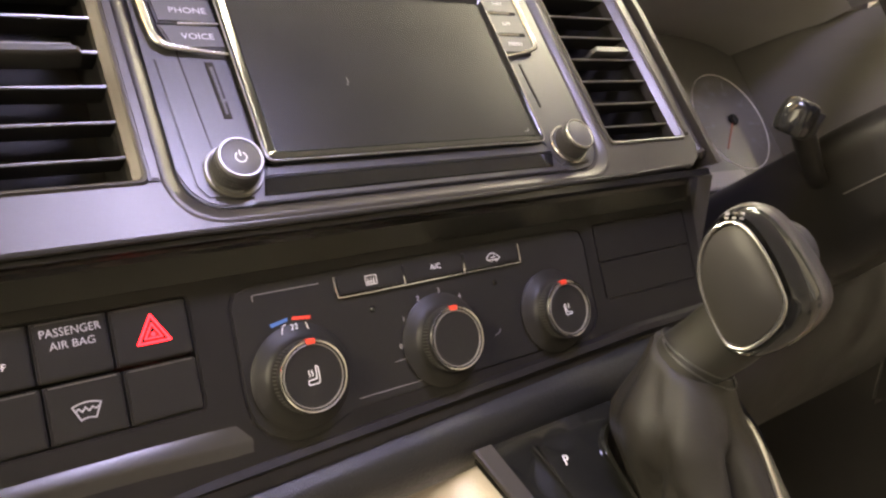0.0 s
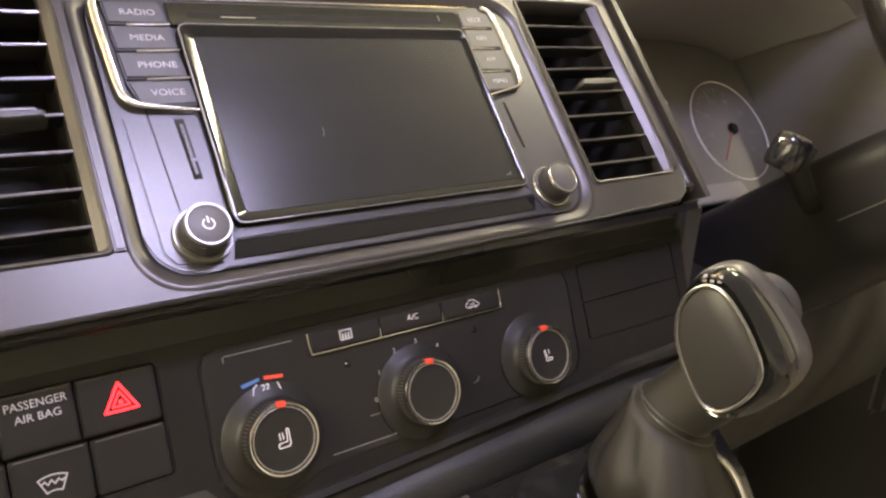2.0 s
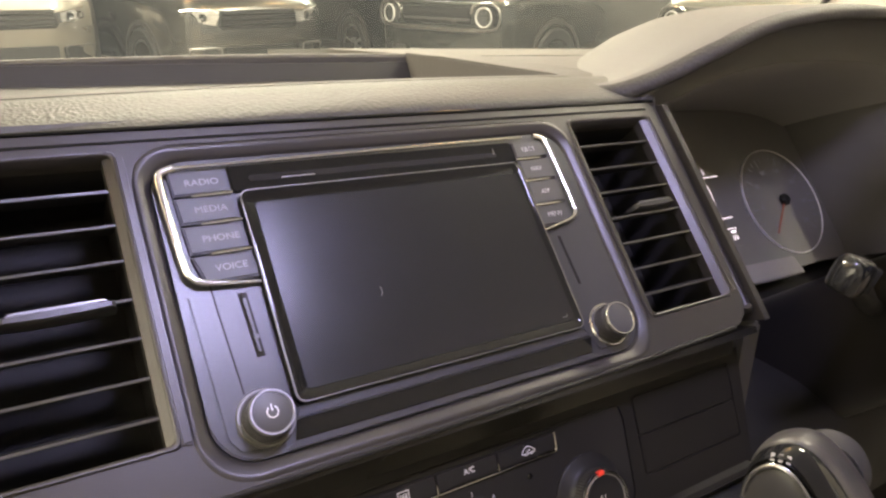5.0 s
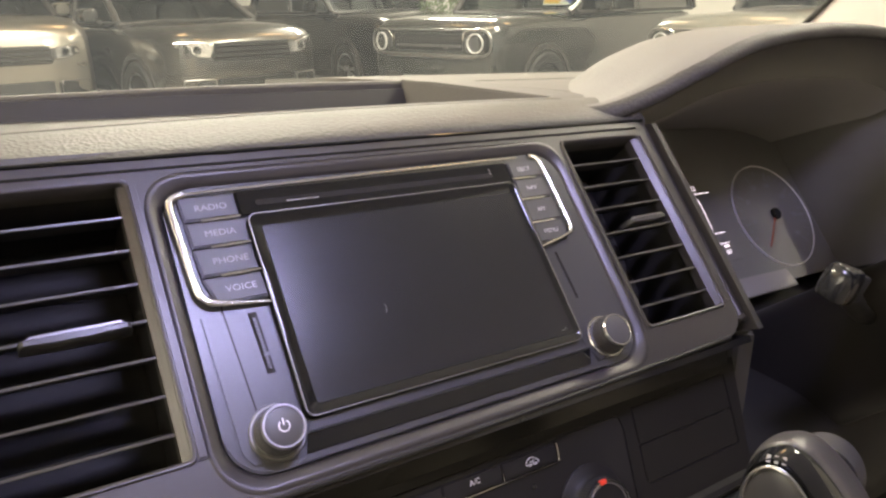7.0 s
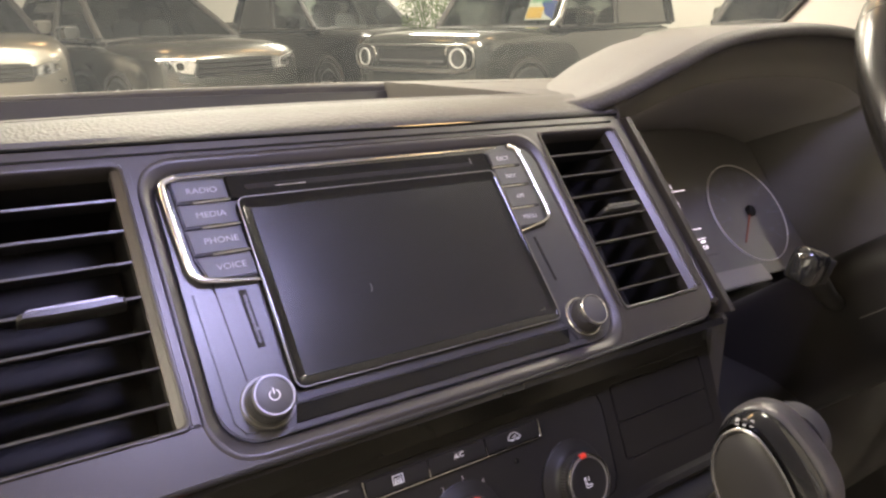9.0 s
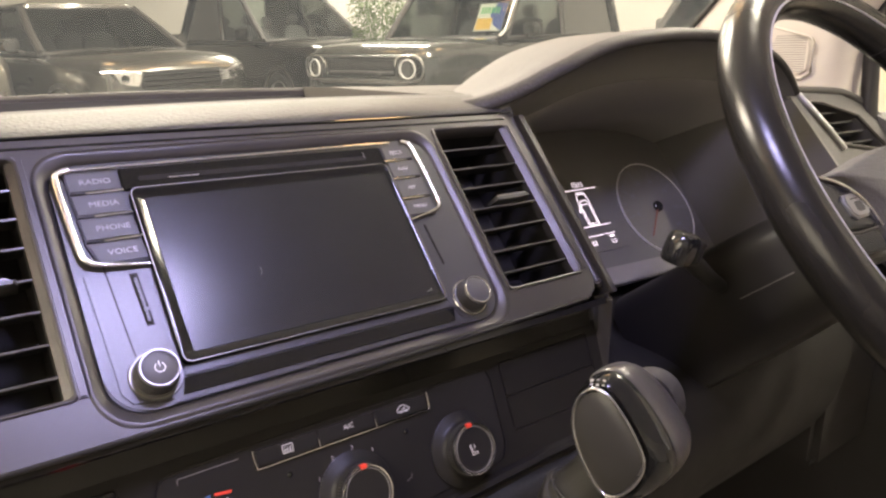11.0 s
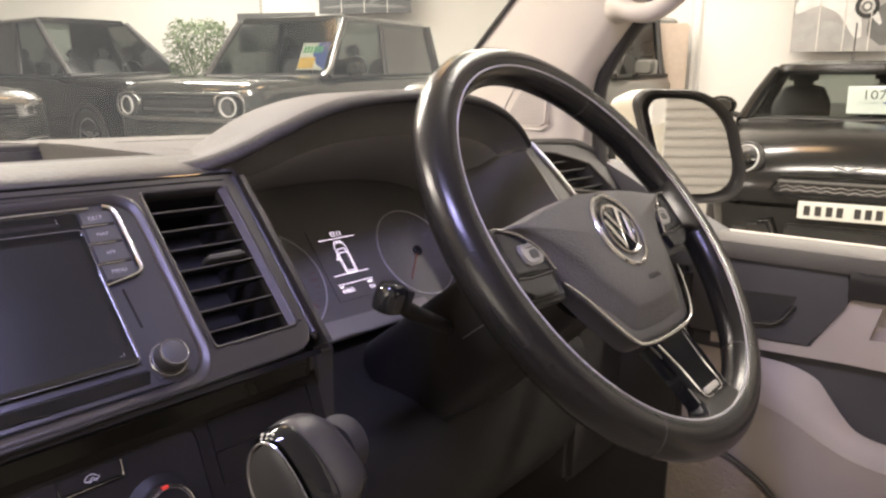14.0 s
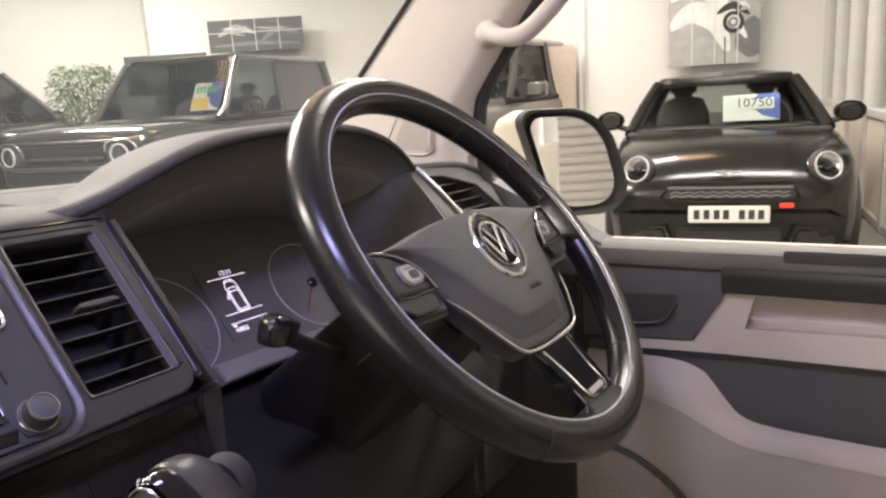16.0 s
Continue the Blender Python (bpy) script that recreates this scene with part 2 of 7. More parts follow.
def loft(rings, closed=True, caps=True, bm=None):
    """Skins rings of equally many points."""
    bm = bm or bmesh.new()
    vs = [[bm.verts.new(p) for p in r] for r in rings]
    n = len(vs[0])
    for a, b in zip(vs, vs[1:]):
        for k in range(n if closed else n - 1):
            j = (k + 1) % n
            bm.faces.new((a[k], a[j], b[j], b[k]))
    if caps and closed:
        bm.faces.new(vs[0])
        bm.faces.new(vs[-1])
    return bm


def turned(bm, way):
    """Turn the faces of a pane to one side."""
    bm.faces.layers.int.new("turned")
    bm.normal_update()
    for f in bm.faces:
        if f.normal.dot(Vector(way)) < 0:
            f.normal_flip()
    return bm


def lathe(m, profile, n=40, bm=None):
    """Turns (radius, out) points round the axis of m; a profile that stays off the axis closes into a ring."""
    ring = min(profile[0][0], profile[-1][0]) > 0.3 * max(r for r, w in profile)
    profile = [*profile, profile[0]] if ring else profile
    return loft([[m @ Vector((r * math.cos(2 * math.pi * k / n), r * math.sin(2 * math.pi * k / n), w)) for k in range(n)] for r, w in profile], caps=not ring, bm=bm)


def smooth_path(pts, n=6, closed=False):
    """Points along a smooth curve through pts."""
    P = [Vector(p) for p in pts]
    out, L = [], len(P)
    for i in range(L if closed else L - 1):
        a, b, c, d = (P[(i + k) % L] if closed else P[min(max(i + k, 0), L - 1)] for k in (-1, 0, 1, 2))
        for k in range(n):
            t = k / n
            out.append(0.5 * ((2 * b) + (c - a) * t + (2 * a - 5 * b + 4 * c - d) * t * t + (3 * b - a - 3 * c + d) * t ** 3))
    if not closed:
        out.append(P[-1])
    return out


def tube(path, radius, n=10, closed=False, flat=1.0, bm=None, up=(0, 0, 1)):
    """A round or flattened bar along a path; radius: one, or one for each point."""
    P = [Vector(p) for p in path]
    L, rings = len(P), []
    for i, p in enumerate(P):
        d = (P[(i + 1) % L] - P[i - 1]) if closed else (P[min(i + 1, L - 1)] - P[max(i - 1, 0)])
        d.normalize()
        a = d.cross(Vector(up))
        a = a.normalized() if a.length > 1e-4 else d.orthogonal().normalized()
        b = a.cross(d)
        r = radius[i] if isinstance(radius, (list, tuple)) else radius
        rings.append([p + a * (r * math.cos(2 * math.pi * k / n)) + b * (r * flat * math.sin(2 * math.pi * k / n)) for k in range(n)])
    if closed:
        rings.append(rings[0])
    return loft(rings, caps=not closed, bm=bm)


def lettering(m, body, size, u, v, w, depth=0.12, align="CENTER", turn=0.0, squeeze=1.0):
    """Raised letters of the built-in font, in the units of m."""
    cu = bpy.data.curves.new("letters", "FONT")
    cu.body, cu.size, cu.align_x, cu.align_y, cu.extrude, cu.resolution_u = body, size, align, "CENTER", depth / 2, 3
    ob = bpy.data.objects.new("letters", cu)
    scene.collection.objects.link(ob)
    bpy.context.view_layer.update()
    me = bpy.data.meshes.new_from_object(ob.evaluated_get(bpy.context.evaluated_depsgraph_get()))
    bm = bmesh.new()
    bm.from_mesh(me)
    bpy.data.objects.remove(ob)
    bpy.data.curves.remove(cu)
    bpy.data.meshes.remove(me)
    bmesh.ops.transform(bm, verts=bm.verts, matrix=m @ Matrix.Translation((u, v, w)) @ pose(0, 0, 0, 0, 0, turn) @ Matrix.Diagonal((squeeze, 1, 1, 1)))
    return bm


def strokes(m, lines, width, w, height=0.25, bm=None):
    """Thin raised lines on a panel, for symbols."""
    bm = bm or bmesh.new()
    for line in lines:
        for (a, b), (c, d) in zip(line, line[1:]):
            l = math.hypot(c - a, d - b)
            if l > 1e-6:
                box(m @ Matrix.Translation(((a + c) / 2, (b + d) / 2, w)) @ Matrix.Rotation(math.atan2(d - b, c - a), 4, "Z"), -l / 2 - width * 0.3, -width / 2, 0, l / 2 + width * 0.3, width / 2, height, bm=bm)
    return bm


def arc(cu, cv, r, a0, a1, n=16):
    return [(cu + r * math.cos(radians(a0 + (a1 - a0) * k / n)), cv + r * math.sin(radians(a0 + (a1 - a0) * k / n))) for k in range(n + 1)]


# ---- dashboard ----
dash = thing("dashboard", "dark grained plastic dashboard with a padded grey top edge", "dashboard", (0.3, 0.2, -0.35), kind="structure")


def profile_x(prof, xs, bm=None, closed=False):
    """A (y, z) profile drawn out along x."""
    return loft([[Vector((x, y, z)) for y, z in prof] for x in xs], closed=closed, caps=closed, bm=bm)


# padded roll above the radio, with a thin seam behind it; the dash top bows a little across the van
XS = (-0.75, -0.10, -0.03, 0.04, 0.10, 0.16, 0.22, 0.285, 0.318)


def bow(x):
    x = max(-0.10, x)
    return 0.0235 * x - 0.055 * x * x


def bowed_x(prof, xs):
    """A closed (y, z) profile drawn out along x that follows the bow of the dash top; its foot stays level."""
    return loft([[Vector((x, y, z + (bow(x) if z > 0.092 and z > min(q[1] for q in prof) else 0.0))) for y, z in prof] for x in xs], closed=True, caps=True)


roll = smooth_path([(0, 0.0990, 0.0960), (0, 0.1005, 0.0998), (0, 0.1050, 0.1026), (0, 0.116, 0.1058), (0, 0.134, 0.1088), (0, 0.1495, 0.1100)], 4)
part("padded_roll", bowed_x([(p.y, p.z) for p in roll] + [(0.1495, 0.085), (0.10, 0.085)], XS), PAD, dash, "grey padded roll with leather grain")
part("seam", bowed_x([(0.1497, 0.1094), (0.1512, 0.1096), (0.1522, 0.1094), (0.1522, 0.09), (0.1497, 0.09)], XS), DARK, dash)
# top with the long storage tray sunk into it
part("top_rear_ledge", bowed_x([(0.1524, 0.1100), (0.156, 0.1106), (0.1585, 0.1098), (0.160, 0.107), (0.160, 0.075), (0.1524, 0.075)], XS[:-1]), TOP, dash)
part("tray", profile_x([(0.1605, 0.088), (0.1605, 0.080), (0.398, 0.080), (0.398, 0.1030), (0.3890, 0.1030), (0.380, 0.088)], (-0.75, 0.285), closed=True), BLACK, dash, "dark storage tray sunk into the dash top")
part("tray_rim", bowed_x([(0.3915, 0.096), (0.3915, 0.1055), (0.3935, 0.1078), (0.398, 0.1082), (0.415, 0.1062), (0.62, 0.0865), (0.80, 0.070), (0.80, 0.06), (0.399, 0.06)], XS[:-1]), TOP, dash)
front = [(0.1605, 0.1095), (0.172, 0.1118), (0.345, 0.1125), (0.345, 0.07), (0.1605, 0.07)]
part("top_panel", profile_x([(0.34, 0.1125), (0.60, 0.102), (0.80, 0.088), (0.80, 0.07), (0.34, 0.07)], (0.2895, 0.31, 0.40, 0.5, 0.7, 0.95), closed=True), TOP, dash)
part("top_panel", profile_x(front, (0.2895, 0.30, 0.338), closed=True), TOP, dash)
part("top_panel", profile_x([(y + (0.018 if y < 0.18 else 0), z) for y, z in front], (0.778, 0.85, 0.95), closed=True), TOP, dash)
part("top_panel", box(Matrix(), 0.3385, 0.185, 0.107, 0.49, 0.3395, 0.1121), TOP, dash)
part("top_panel", box(Matrix(), 0.60, 0.215, 0.1045, 0.7775, 0.3395, 0.1118), TOP, dash)
part("tray_end", box(Matrix(), 0.2855, 0.161, 0.08, 0.2885, 0.395, 0.1118, 0.0012), TOP, dash)

# hood over the instruments: a rim that grows out of the padded roll, the brow behind it, the dark underside
ARCH = [(0.250, 0.0905), (0.266, 0.0945), (0.281, 0.0985), (0.300, 0.1035), (0.318, 0.1095), (0.335, 0.1165), (0.36, 0.128), (0.39, 0.1395), (0.42, 0.148), (0.45, 0.1535), (0.49, 0.158), (0.54, 0.1605), (0.59, 0.160), (0.63, 0.157), (0.66, 0.152), (0.70, 0.140), (0.73, 0.123), (0.752, 0.104)]
arch = [(p.x, p.z) for p in smooth_path([(x, 0, z) for x, z in ARCH], 3)]


def rim_ring(dy, up, squeeze=1.0, dz=0.0):
    return [Vector((0.54 + (x - 0.54) * squeeze, 0.0835 + 0.020 * min(1, max(0, (0.37 - x) / 0.085)) * (1 if dy < 0.02 else 0) + 0.034 * min(1, max(0, (0.288 - x) / 0.034)) + dy, z + up + dz)) for x, z in arch]


def hood_ring(y, k, dz=0.0, squeeze=1.0):
    """From the rim (k = 0) down to the inner lip of the hood (k = 1)."""
    return [Vector((0.54 + (x - 0.54) * (1 - (0.21 if x < 0.54 else 0.07) * k) * squeeze, y + 0.034 * min(1, max(0, (0.288 - x) / 0.034)), (z - 0.002) * (1 - k) + (0.095 + (z - 0.108) * 0.54) * k + dz)) for x, z in arch]


part("instrument_hood", loft([rim_ring(0.004, -0.002), rim_ring(0.0008, -0.0006), rim_ring(-0.0005, 0.0022), rim_ring(0.0008, 0.0062), rim_ring(0.0050, 0.0092), rim_ring(0.0095, 0.0102)], closed=False), PAD, dash, "grey-brown rim of the instrument hood", sharp=60)
part("hood_brow", loft([rim_ring(0.0095, 0.0102), rim_ring(0.016, 0.0108), rim_ring(0.040, 0.0100, 0.96), rim_ring(0.075, 0.0085, 0.91), rim_ring(0.115, 0.007, 0.86), rim_ring(0.145, 0.002, 0.81), rim_ring(0.18, -0.008, 0.74), rim_ring(0.2265, -0.026, 0.64), rim_ring(0.2765, -0.052, 0.50)], closed=False), TOPL, dash, "grey grained top of the instrument hood", sharp=60)
part("hood_underside", loft([rim_ring(0.004, -0.002), hood_ring(0.100, 0.06), hood_ring(0.110, 0.25), hood_ring(0.118, 0.55), hood_ring(0.123, 0.85), hood_ring(0.125, 1.0)], closed=False), HOODMID, dash, sharp=60)
part("hood_lip", tube(hood_ring(0.1255, 1.0), 0.0005, 6), DARK, dash, "thin edge inside the hood")
part("hood_lining", loft([hood_ring(0.125, 1.0, -0.0004), hood_ring(0.130, 1.0, -0.004, 0.99), hood_ring(0.15, 1.0, -0.016, 0.98), hood_ring(0.19, 1.0, -0.030, 0.97), hood_ring(0.23, 1.0, -0.046, 0.97), hood_ring(0.29, 1.0, -0.070, 0.98), hood_ring(0.37, 1.0, -0.10, 1.0)], closed=False), HOODDEEP, dash, sharp=60)
for x0, x1, xa, xb in ((0.3165, 0.3215, 0.337, 0.342), (0.752, 0.757, 0.735, 0.74)):
    part("instrument_side_wall", loft([[Vector(p) for p in q] for q in ([(x0, 0.060, 0.062), (x0, 0.092, 0.098), (x1, 0.092, 0.098), (x1, 0.060, 0.062)], [(xa, 0.28, -0.13), (xa, 0.28, 0.06), (xb, 0.28, 0.06), (xb, 0.28, -0.13)])]), TRIM if x0 < 0.5 else CLUSTERM, dash)
    part("instrument_side_wall", loft([[Vector(p) for p in q] for q in ([(x0, -0.012, -0.022), (x0, 0.062, 0.064), (x1, 0.062, 0.064), (x1, -0.012, -0.022)], [(xa, 0.28, -0.16), (xa, 0.28, 0.0), (xb, 0.28, 0.0), (xb, 0.28, -0.16)])]), TRIM if x0 < 0.5 else CLUSTERM, dash)

# lower dashboard round the steering column and in the footwell
low = smooth_path([(0, 0.185, -0.112), (0, 0.10, -0.125), (0, 0.03, -0.135), (0, 0.005, -0.16), (0, 0.0, -0.22), (0, 0.03, -0.30), (0, 0.10, -0.38)], 4)
# knee panel in near-black, for the shade behind the wheel
part("knee_panel", profile_x([(p.y, p.z) for p in low] + [(0.30, -0.38), (0.30, -0.13)], (0.335, 0.45, 0.6, 0.78), closed=True), CAVITY, dash)
part("side_block", box(Matrix(), 0.312, 0.0, -0.34, 0.336, 0.20, -0.03, 0.004), BLACK, dash)
part("side_block", box(Matrix(), 0.78, 0.02, -0.36, 0.93, 0.28, 0.02, 0.01), BLACK, dash)
# near-black block in place of the unlit inside of the dash
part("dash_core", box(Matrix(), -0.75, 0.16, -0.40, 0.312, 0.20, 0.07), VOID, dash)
part("dash_core", box(Matrix(), 0.312, 0.34, -0.40, 0.93, 0.36, 0.07), BLACK, dash)
# passenger side, left of the centre panel
gl = smooth_path([(0, 0.100, 0.098), (0, 0.055, 0.045), (0, 0.010, -0.01), (0, 0.0, -0.06), (0, -0.03, -0.13), (0, 0.02, -0.30)], 4)
part("passenger_fascia", profile_x([(p.y, p.z) for p in gl] + [(0.15, -0.30), (0.15, 0.098)], (-0.75, -0.4, -0.1195), closed=True), DARK, dash)

# ---- centre panel with the openings of the vents and the radio ----
panel = thing("centre_panel", "satin anthracite centre panel framing the radio and vents", "dashboard panel", (0.097, 0.0, -0.05), kind="structure")
RAD = rrect(-23.5, -17.5, 219, 123.5, (20, 20, 16, 16), 8)
VR, VL = rrect(230, -2, 299, 127, 3, 3), rrect(-105, -2, -36, 127, 3, 3)
outer = [(-118, -27), (40, -27.5), (190, -25.5), (296, -22.5), (305, -17), (309.5, -8), (312, 60), (312.5, 134), (309, 139.5), (-118, 139.5)]
RADHOLE = rrect(-29.5, -23.5, 225, 129.5, (25, 25, 20, 20), 8)
part("frame", plate(FACE, outer, -14, 0, (RADHOLE, VR, VL), 1.2, 3), TRIM, panel)
# raised lips round the openings
for name, pts, grow in (("radio_lip", RAD, 0), ("vent_lip", VR, 0), ("vent_lip", VL, 0)):
    cu, cv = sum(p[0] for p in pts) / len(pts), sum(p[1] for p in pts) / len(pts)
    hw, hh = max(p[0] for p in pts) - cu, max(p[1] for p in pts) - cv

    def grown(d, pts=pts, cu=cu, cv=cv, hw=hw, hh=hh):
        return [(cu + (u - cu) * (hw + d) / hw, cv + (v - cv) * (hh + d) / hh) for u, v in pts]

    d = 7.0 if name == "radio_lip" else 2.6
    rings = [grown(d), grown(d - 1.2), grown(d * 0.55), grown(d * 0.2), grown(-0.2), grown(-1.0)]
    ws = (-0.8, 0.5, -0.1, -1.4, -2.4, -8) if name == "radio_lip" else (-0.4, 0.7, 1.3, 1.2, 0.4, -10)
    part(name, loft([[FACE @ Vector((u, v, w)) for u, v in r] for r, w in zip(rings, ws)], caps=False), TRIM, panel, sharp=70)
# bright strips beside the vents
part("vent_strip", plate(FACE, [(300.4, -1), (305.2, -1), (305.6, 127), (300.6, 127)], 0, 1.9, bevel=0.7), TRIM, panel)
part("vent_strip", plate(FACE, [(-34.4, -3), (-30.2, -3), (-31, 126), (-35.2, 126)], 0, 1.9, bevel=0.7), TRIM, panel)
# thin gloss line under the panel and above it
part("lower_bead", tube([FACE @ Vector((u, -27.0 + 0.000045 * max(u, 0) ** 2, 0.4)) for u in range(-118, 300, 12)], 0.0013, 8), SWITCHM, panel)
part("upper_bead", tube([FACE @ Vector((u, 140.2, -0.4)) for u in range(-118, 316, 12)], 0.0010, 8), PIANO, panel)
part("groove", plate(FACE, [(-118, 132.6), (303, 133.2), (303, 134.6), (-118, 134.0)], -0.2, 0.25), PIANO, panel)
# gap under the roll
part("shadow_gap", plate(FACE, [(-118, 139.6), (316, 139.6), (316, 147), (-118, 147)], -14, -4), DARK, panel)
# outer edge towards the instruments
edge = [(312, -12, -2), (314.5, -8, -5), (316.5, 60, -6), (317, 135, -6), (314, 141, -4)]
part("outer_edge", tube(smooth_path([FACE @ Vector(p) for p in edge], 5), 0.0032, 10), TRIM, panel)


# ---- vents ----
def vent(u0, u1, tab_u, tab_v, tab_w, flank):
    v = thing("air_vent", "dark dashboard air vent with pale-edged slats and a thumb tab", "air vent", FACE @ Vector(((u0 + u1) / 2, 0, -10)), "centre vents")
    cu = (u0 + u1) / 2
    bm = plate(FACE, rrect(u0 - 2, -4, u1 + 2, 129, 3, 3), -64, -60)
    for a, b, c, d in ((u0 - 3, -5, u0, 130), (u1, -5, u1 + 3, 130), (u0, -5, u1, -1.5), (u0, 126.5, u1, 130)):
        box(FACE, a, b, -63, c, d, -6.2, bm=bm)
    part("housing", bm, CAVITY, v)
    for sv in (111.5, 95.0, 78.5, 61.0, 44.0, 27.0, 10.5):
        tilt = FACE @ Matrix.Translation((cu, sv, -3.2)) @ pose(0, 0, 0, 14, 0, 0)
        s = part("slat", box(tilt, u0 - cu + 1, -0.8, -16, u1 - cu - flank + 0.4, 0.7, 0, 0.5), CAVITY, v)
        part("slat_edge", box(tilt, u0 - cu + 2.5, -0.6, -0.4, u1 - cu - flank, 0.5, 0.5, 0.3), EDGE, s, "pale satin edge")
    part("side_bevel", loft([[FACE @ Vector((u1 + 0.2, w_, 0.7)), FACE @ Vector((u1 - flank, w_, -2.6)), FACE @ Vector((u1 - flank, w_, -9)), FACE @ Vector((u1 + 0.2, w_, -9))] for w_ in (-1.5, 126.5)]), TRIM, v, "satin bevelled side")
    m = FACE @ Matrix.Translation((tab_u, tab_v, -2.8))
    prof = [[m @ Vector((max(-tab_w / 2, min(tab_w / 2, a * tab_w * 0.62)) * k, b * 2.6 * k2, w)) for a, b in circle(0, 0, 1, 20)] for k, k2, w in ((1, 0.8, -6), (1, 1, 0), (0.97, 0.95, 3.6), (0.9, 0.55, 5.0))]
    part("thumb_tab", loft(prof), SLAT, v)
    part("tab_strip", box(m, -tab_w * 0.42, 0.9, 2.4, tab_w * 0.42, 2.7, 5.0, 0.6), EDGE, v, "pale satin strip")
    return v


vent(230, 299, 271, 65, 34, 4.0)
vent(-105, -36, -67, 59, 42, 3.5)

# ---- radio ----
radio = thing("car_radio", "dark touchscreen car radio, switched off, with silver frame and knobs", "car radio", FACE @ Vector((97, -10, -6)))
part("body", plate(FACE, rrect(-22.5, -16.5, 218, 122.5, (19, 19, 15, 15), 8), -14, -2.2, bevel=0.8), RADIO, radio)
part("side_plate", plate(FACE, [(-19, 57), (-17, -6), (-13, -12), (6, -14), (12.5, 0), (12.5, 57)], -4, -1.2, bevel=0.7), RADIO, radio)
part("side_plate", plate(FACE, [(178, 57), (178, 0), (184, -13), (207, -12), (212, -6), (210, 57)], -4, -1.2, bevel=0.7), RADIO, radio)
part("seam", strokes(FACE, [[(-8.5, 60), (-6.0, 11)]], 0.6, -1.3, 0.25), VOID, radio)
part("lower_band", plate(FACE, [(10, -13.0), (178, -13.0), (181, -5.0), (12.5, -5.0)], -4, -1.4, bevel=0.4), PIANO, radio, "gloss black band")
part("ledge", plate(FACE, [(12.5, -4.6), (181, -4.6), (178, 0.6), (14.5, 0.6)], -4, -0.6, bevel=0.6), RADIO, radio)
part("lower_lip", plate(FACE, [(4, -16.4), (188, -16.4), (184, -13.6), (8, -13.6)], -4, -0.9, bevel=0.5), RADIO, radio)
# screen: raised gloss surround, active glass, loading slot above
ring_ = [(13.6, 0.6, 177.4, 103.2, 4.5, -3), (13.6, 0.6, 177.4, 103.2, 4.5, 1.4), (14.0, 1.0, 177.0, 102.8, 4.2, 2.2), (14.9, 1.9, 176.1, 101.9, 3.8, 2.5), (16.2, 3.0, 175.2, 100.6, 3.2, 2.0), (19.2, 5.4, 174.0, 97.6, 2.2, 0.9), (20.6, 6.6, 173.4, 96.2, 1.6, 0.3)]
part("screen_surround", loft([[FACE @ Vector((u, v, w)) for u, v in rrect(a, b, c, d, r, 5)] for a, b, c, d, r, w in ring_], caps=False), PIANO, radio, "gloss black bevelled screen surround", sharp=60)
# pale metal line drawn in for the highlight on the surround's edge
part("screen_edge_glint", tube([FACE @ Vector((u, v, 2.25)) for u, v in rrect(14.1, 1.1, 176.9, 102.7, 4.2, 5)], 0.00042, 6, closed=True, up=(0, -0.75, 0.66)), EDGE, radio, "thin pale line put in for the glints round the screen")
part("screen", plate(FACE, rrect(20.2, 6.2, 173.8, 96.6, 1.6, 3), -4, 0.7), GLASS, radio, "dark smudged touchscreen, switched off")
part("screen_nick", strokes(FACE, [[(67.5, 40.5), (68.6, 42.5), (68.4, 45.0)]], 0.35, 0.65, 0.12), EDGE2, radio, "small pale scratch on the glass")
part("corner_mark", strokes(FACE, [[(166.0, 9.0), (169.2, 9.0), (169.2, 10.6)]], 0.5, 0.65, 0.12), EDGE, radio)
part("upper_band", plate(FACE, rrect(12, 103.6, 179, 117.6, 1.5, 3), -4, -0.5, bevel=0.7), PIANO, radio, "gloss black band with a disc slot")
part("disc_slot", plate(FACE, rrect(21, 108.4, 166, 111.6, 1.2, 3), -0.8, -0.35), VOID, radio)
# short chrome bar stands in for a glint in the slot
part("slot_glint", box(FACE, 37, 108.7, -0.6, 54, 109.2, -0.15), CHROME, radio)
part("eject_mark", box(FACE, 164.6, 110.4, -0.6, 165.2, 114.2, -0.15), EDGE, radio)
# silver frame: heavy at the sides, thin across the top
left = smooth_path([(14.5, 58.2, 0), (2, 59.6, 0.3), (-11, 61.6, 0.6), (-15.5, 64.5, 0.6), (-17.4, 70, 0.6), (-18.6, 90, 0.6), (-19.4, 110, 0.6), (-18.0, 115.6, 0.6), (-12, 118.0, 0.4)], 5)
part("silver_frame", tube([FACE @ p for p in left], [0.0010 + 0.0010 * min(1, max(0, (k - 4) / 8)) for k in range(len(left))], 10), CHROME, radio)
right = smooth_path([(178, 59.6, 0), (188, 61.5, 0.2), (200, 64.2, 0.4), (204.6, 67, 0.4), (205.6, 74, 0.4), (205.4, 95, 0.4), (204.6, 113, 0.4), (202.5, 118, 0.4), (197, 119.9, 0.4)], 5)
part("silver_frame", tube([FACE @ p for p in right], [0.0008 + 0.0009 * min(1, max(0, (k - 6) / 10)) for k in range(len(right))], 10), CHROME, radio)
part("top_wire", tube([FACE @ Vector((u, 118.0 + 1.9 * (u + 12) / 209, 0.2)) for u in range(-12, 198, 10)], 0.0008, 8), CHROME, radio)
# keys
LV, RV = (116.6, 103.2, 89.2, 74.5, 60.6), (117.4, 105.4, 91.1, 75.3, 61.8)
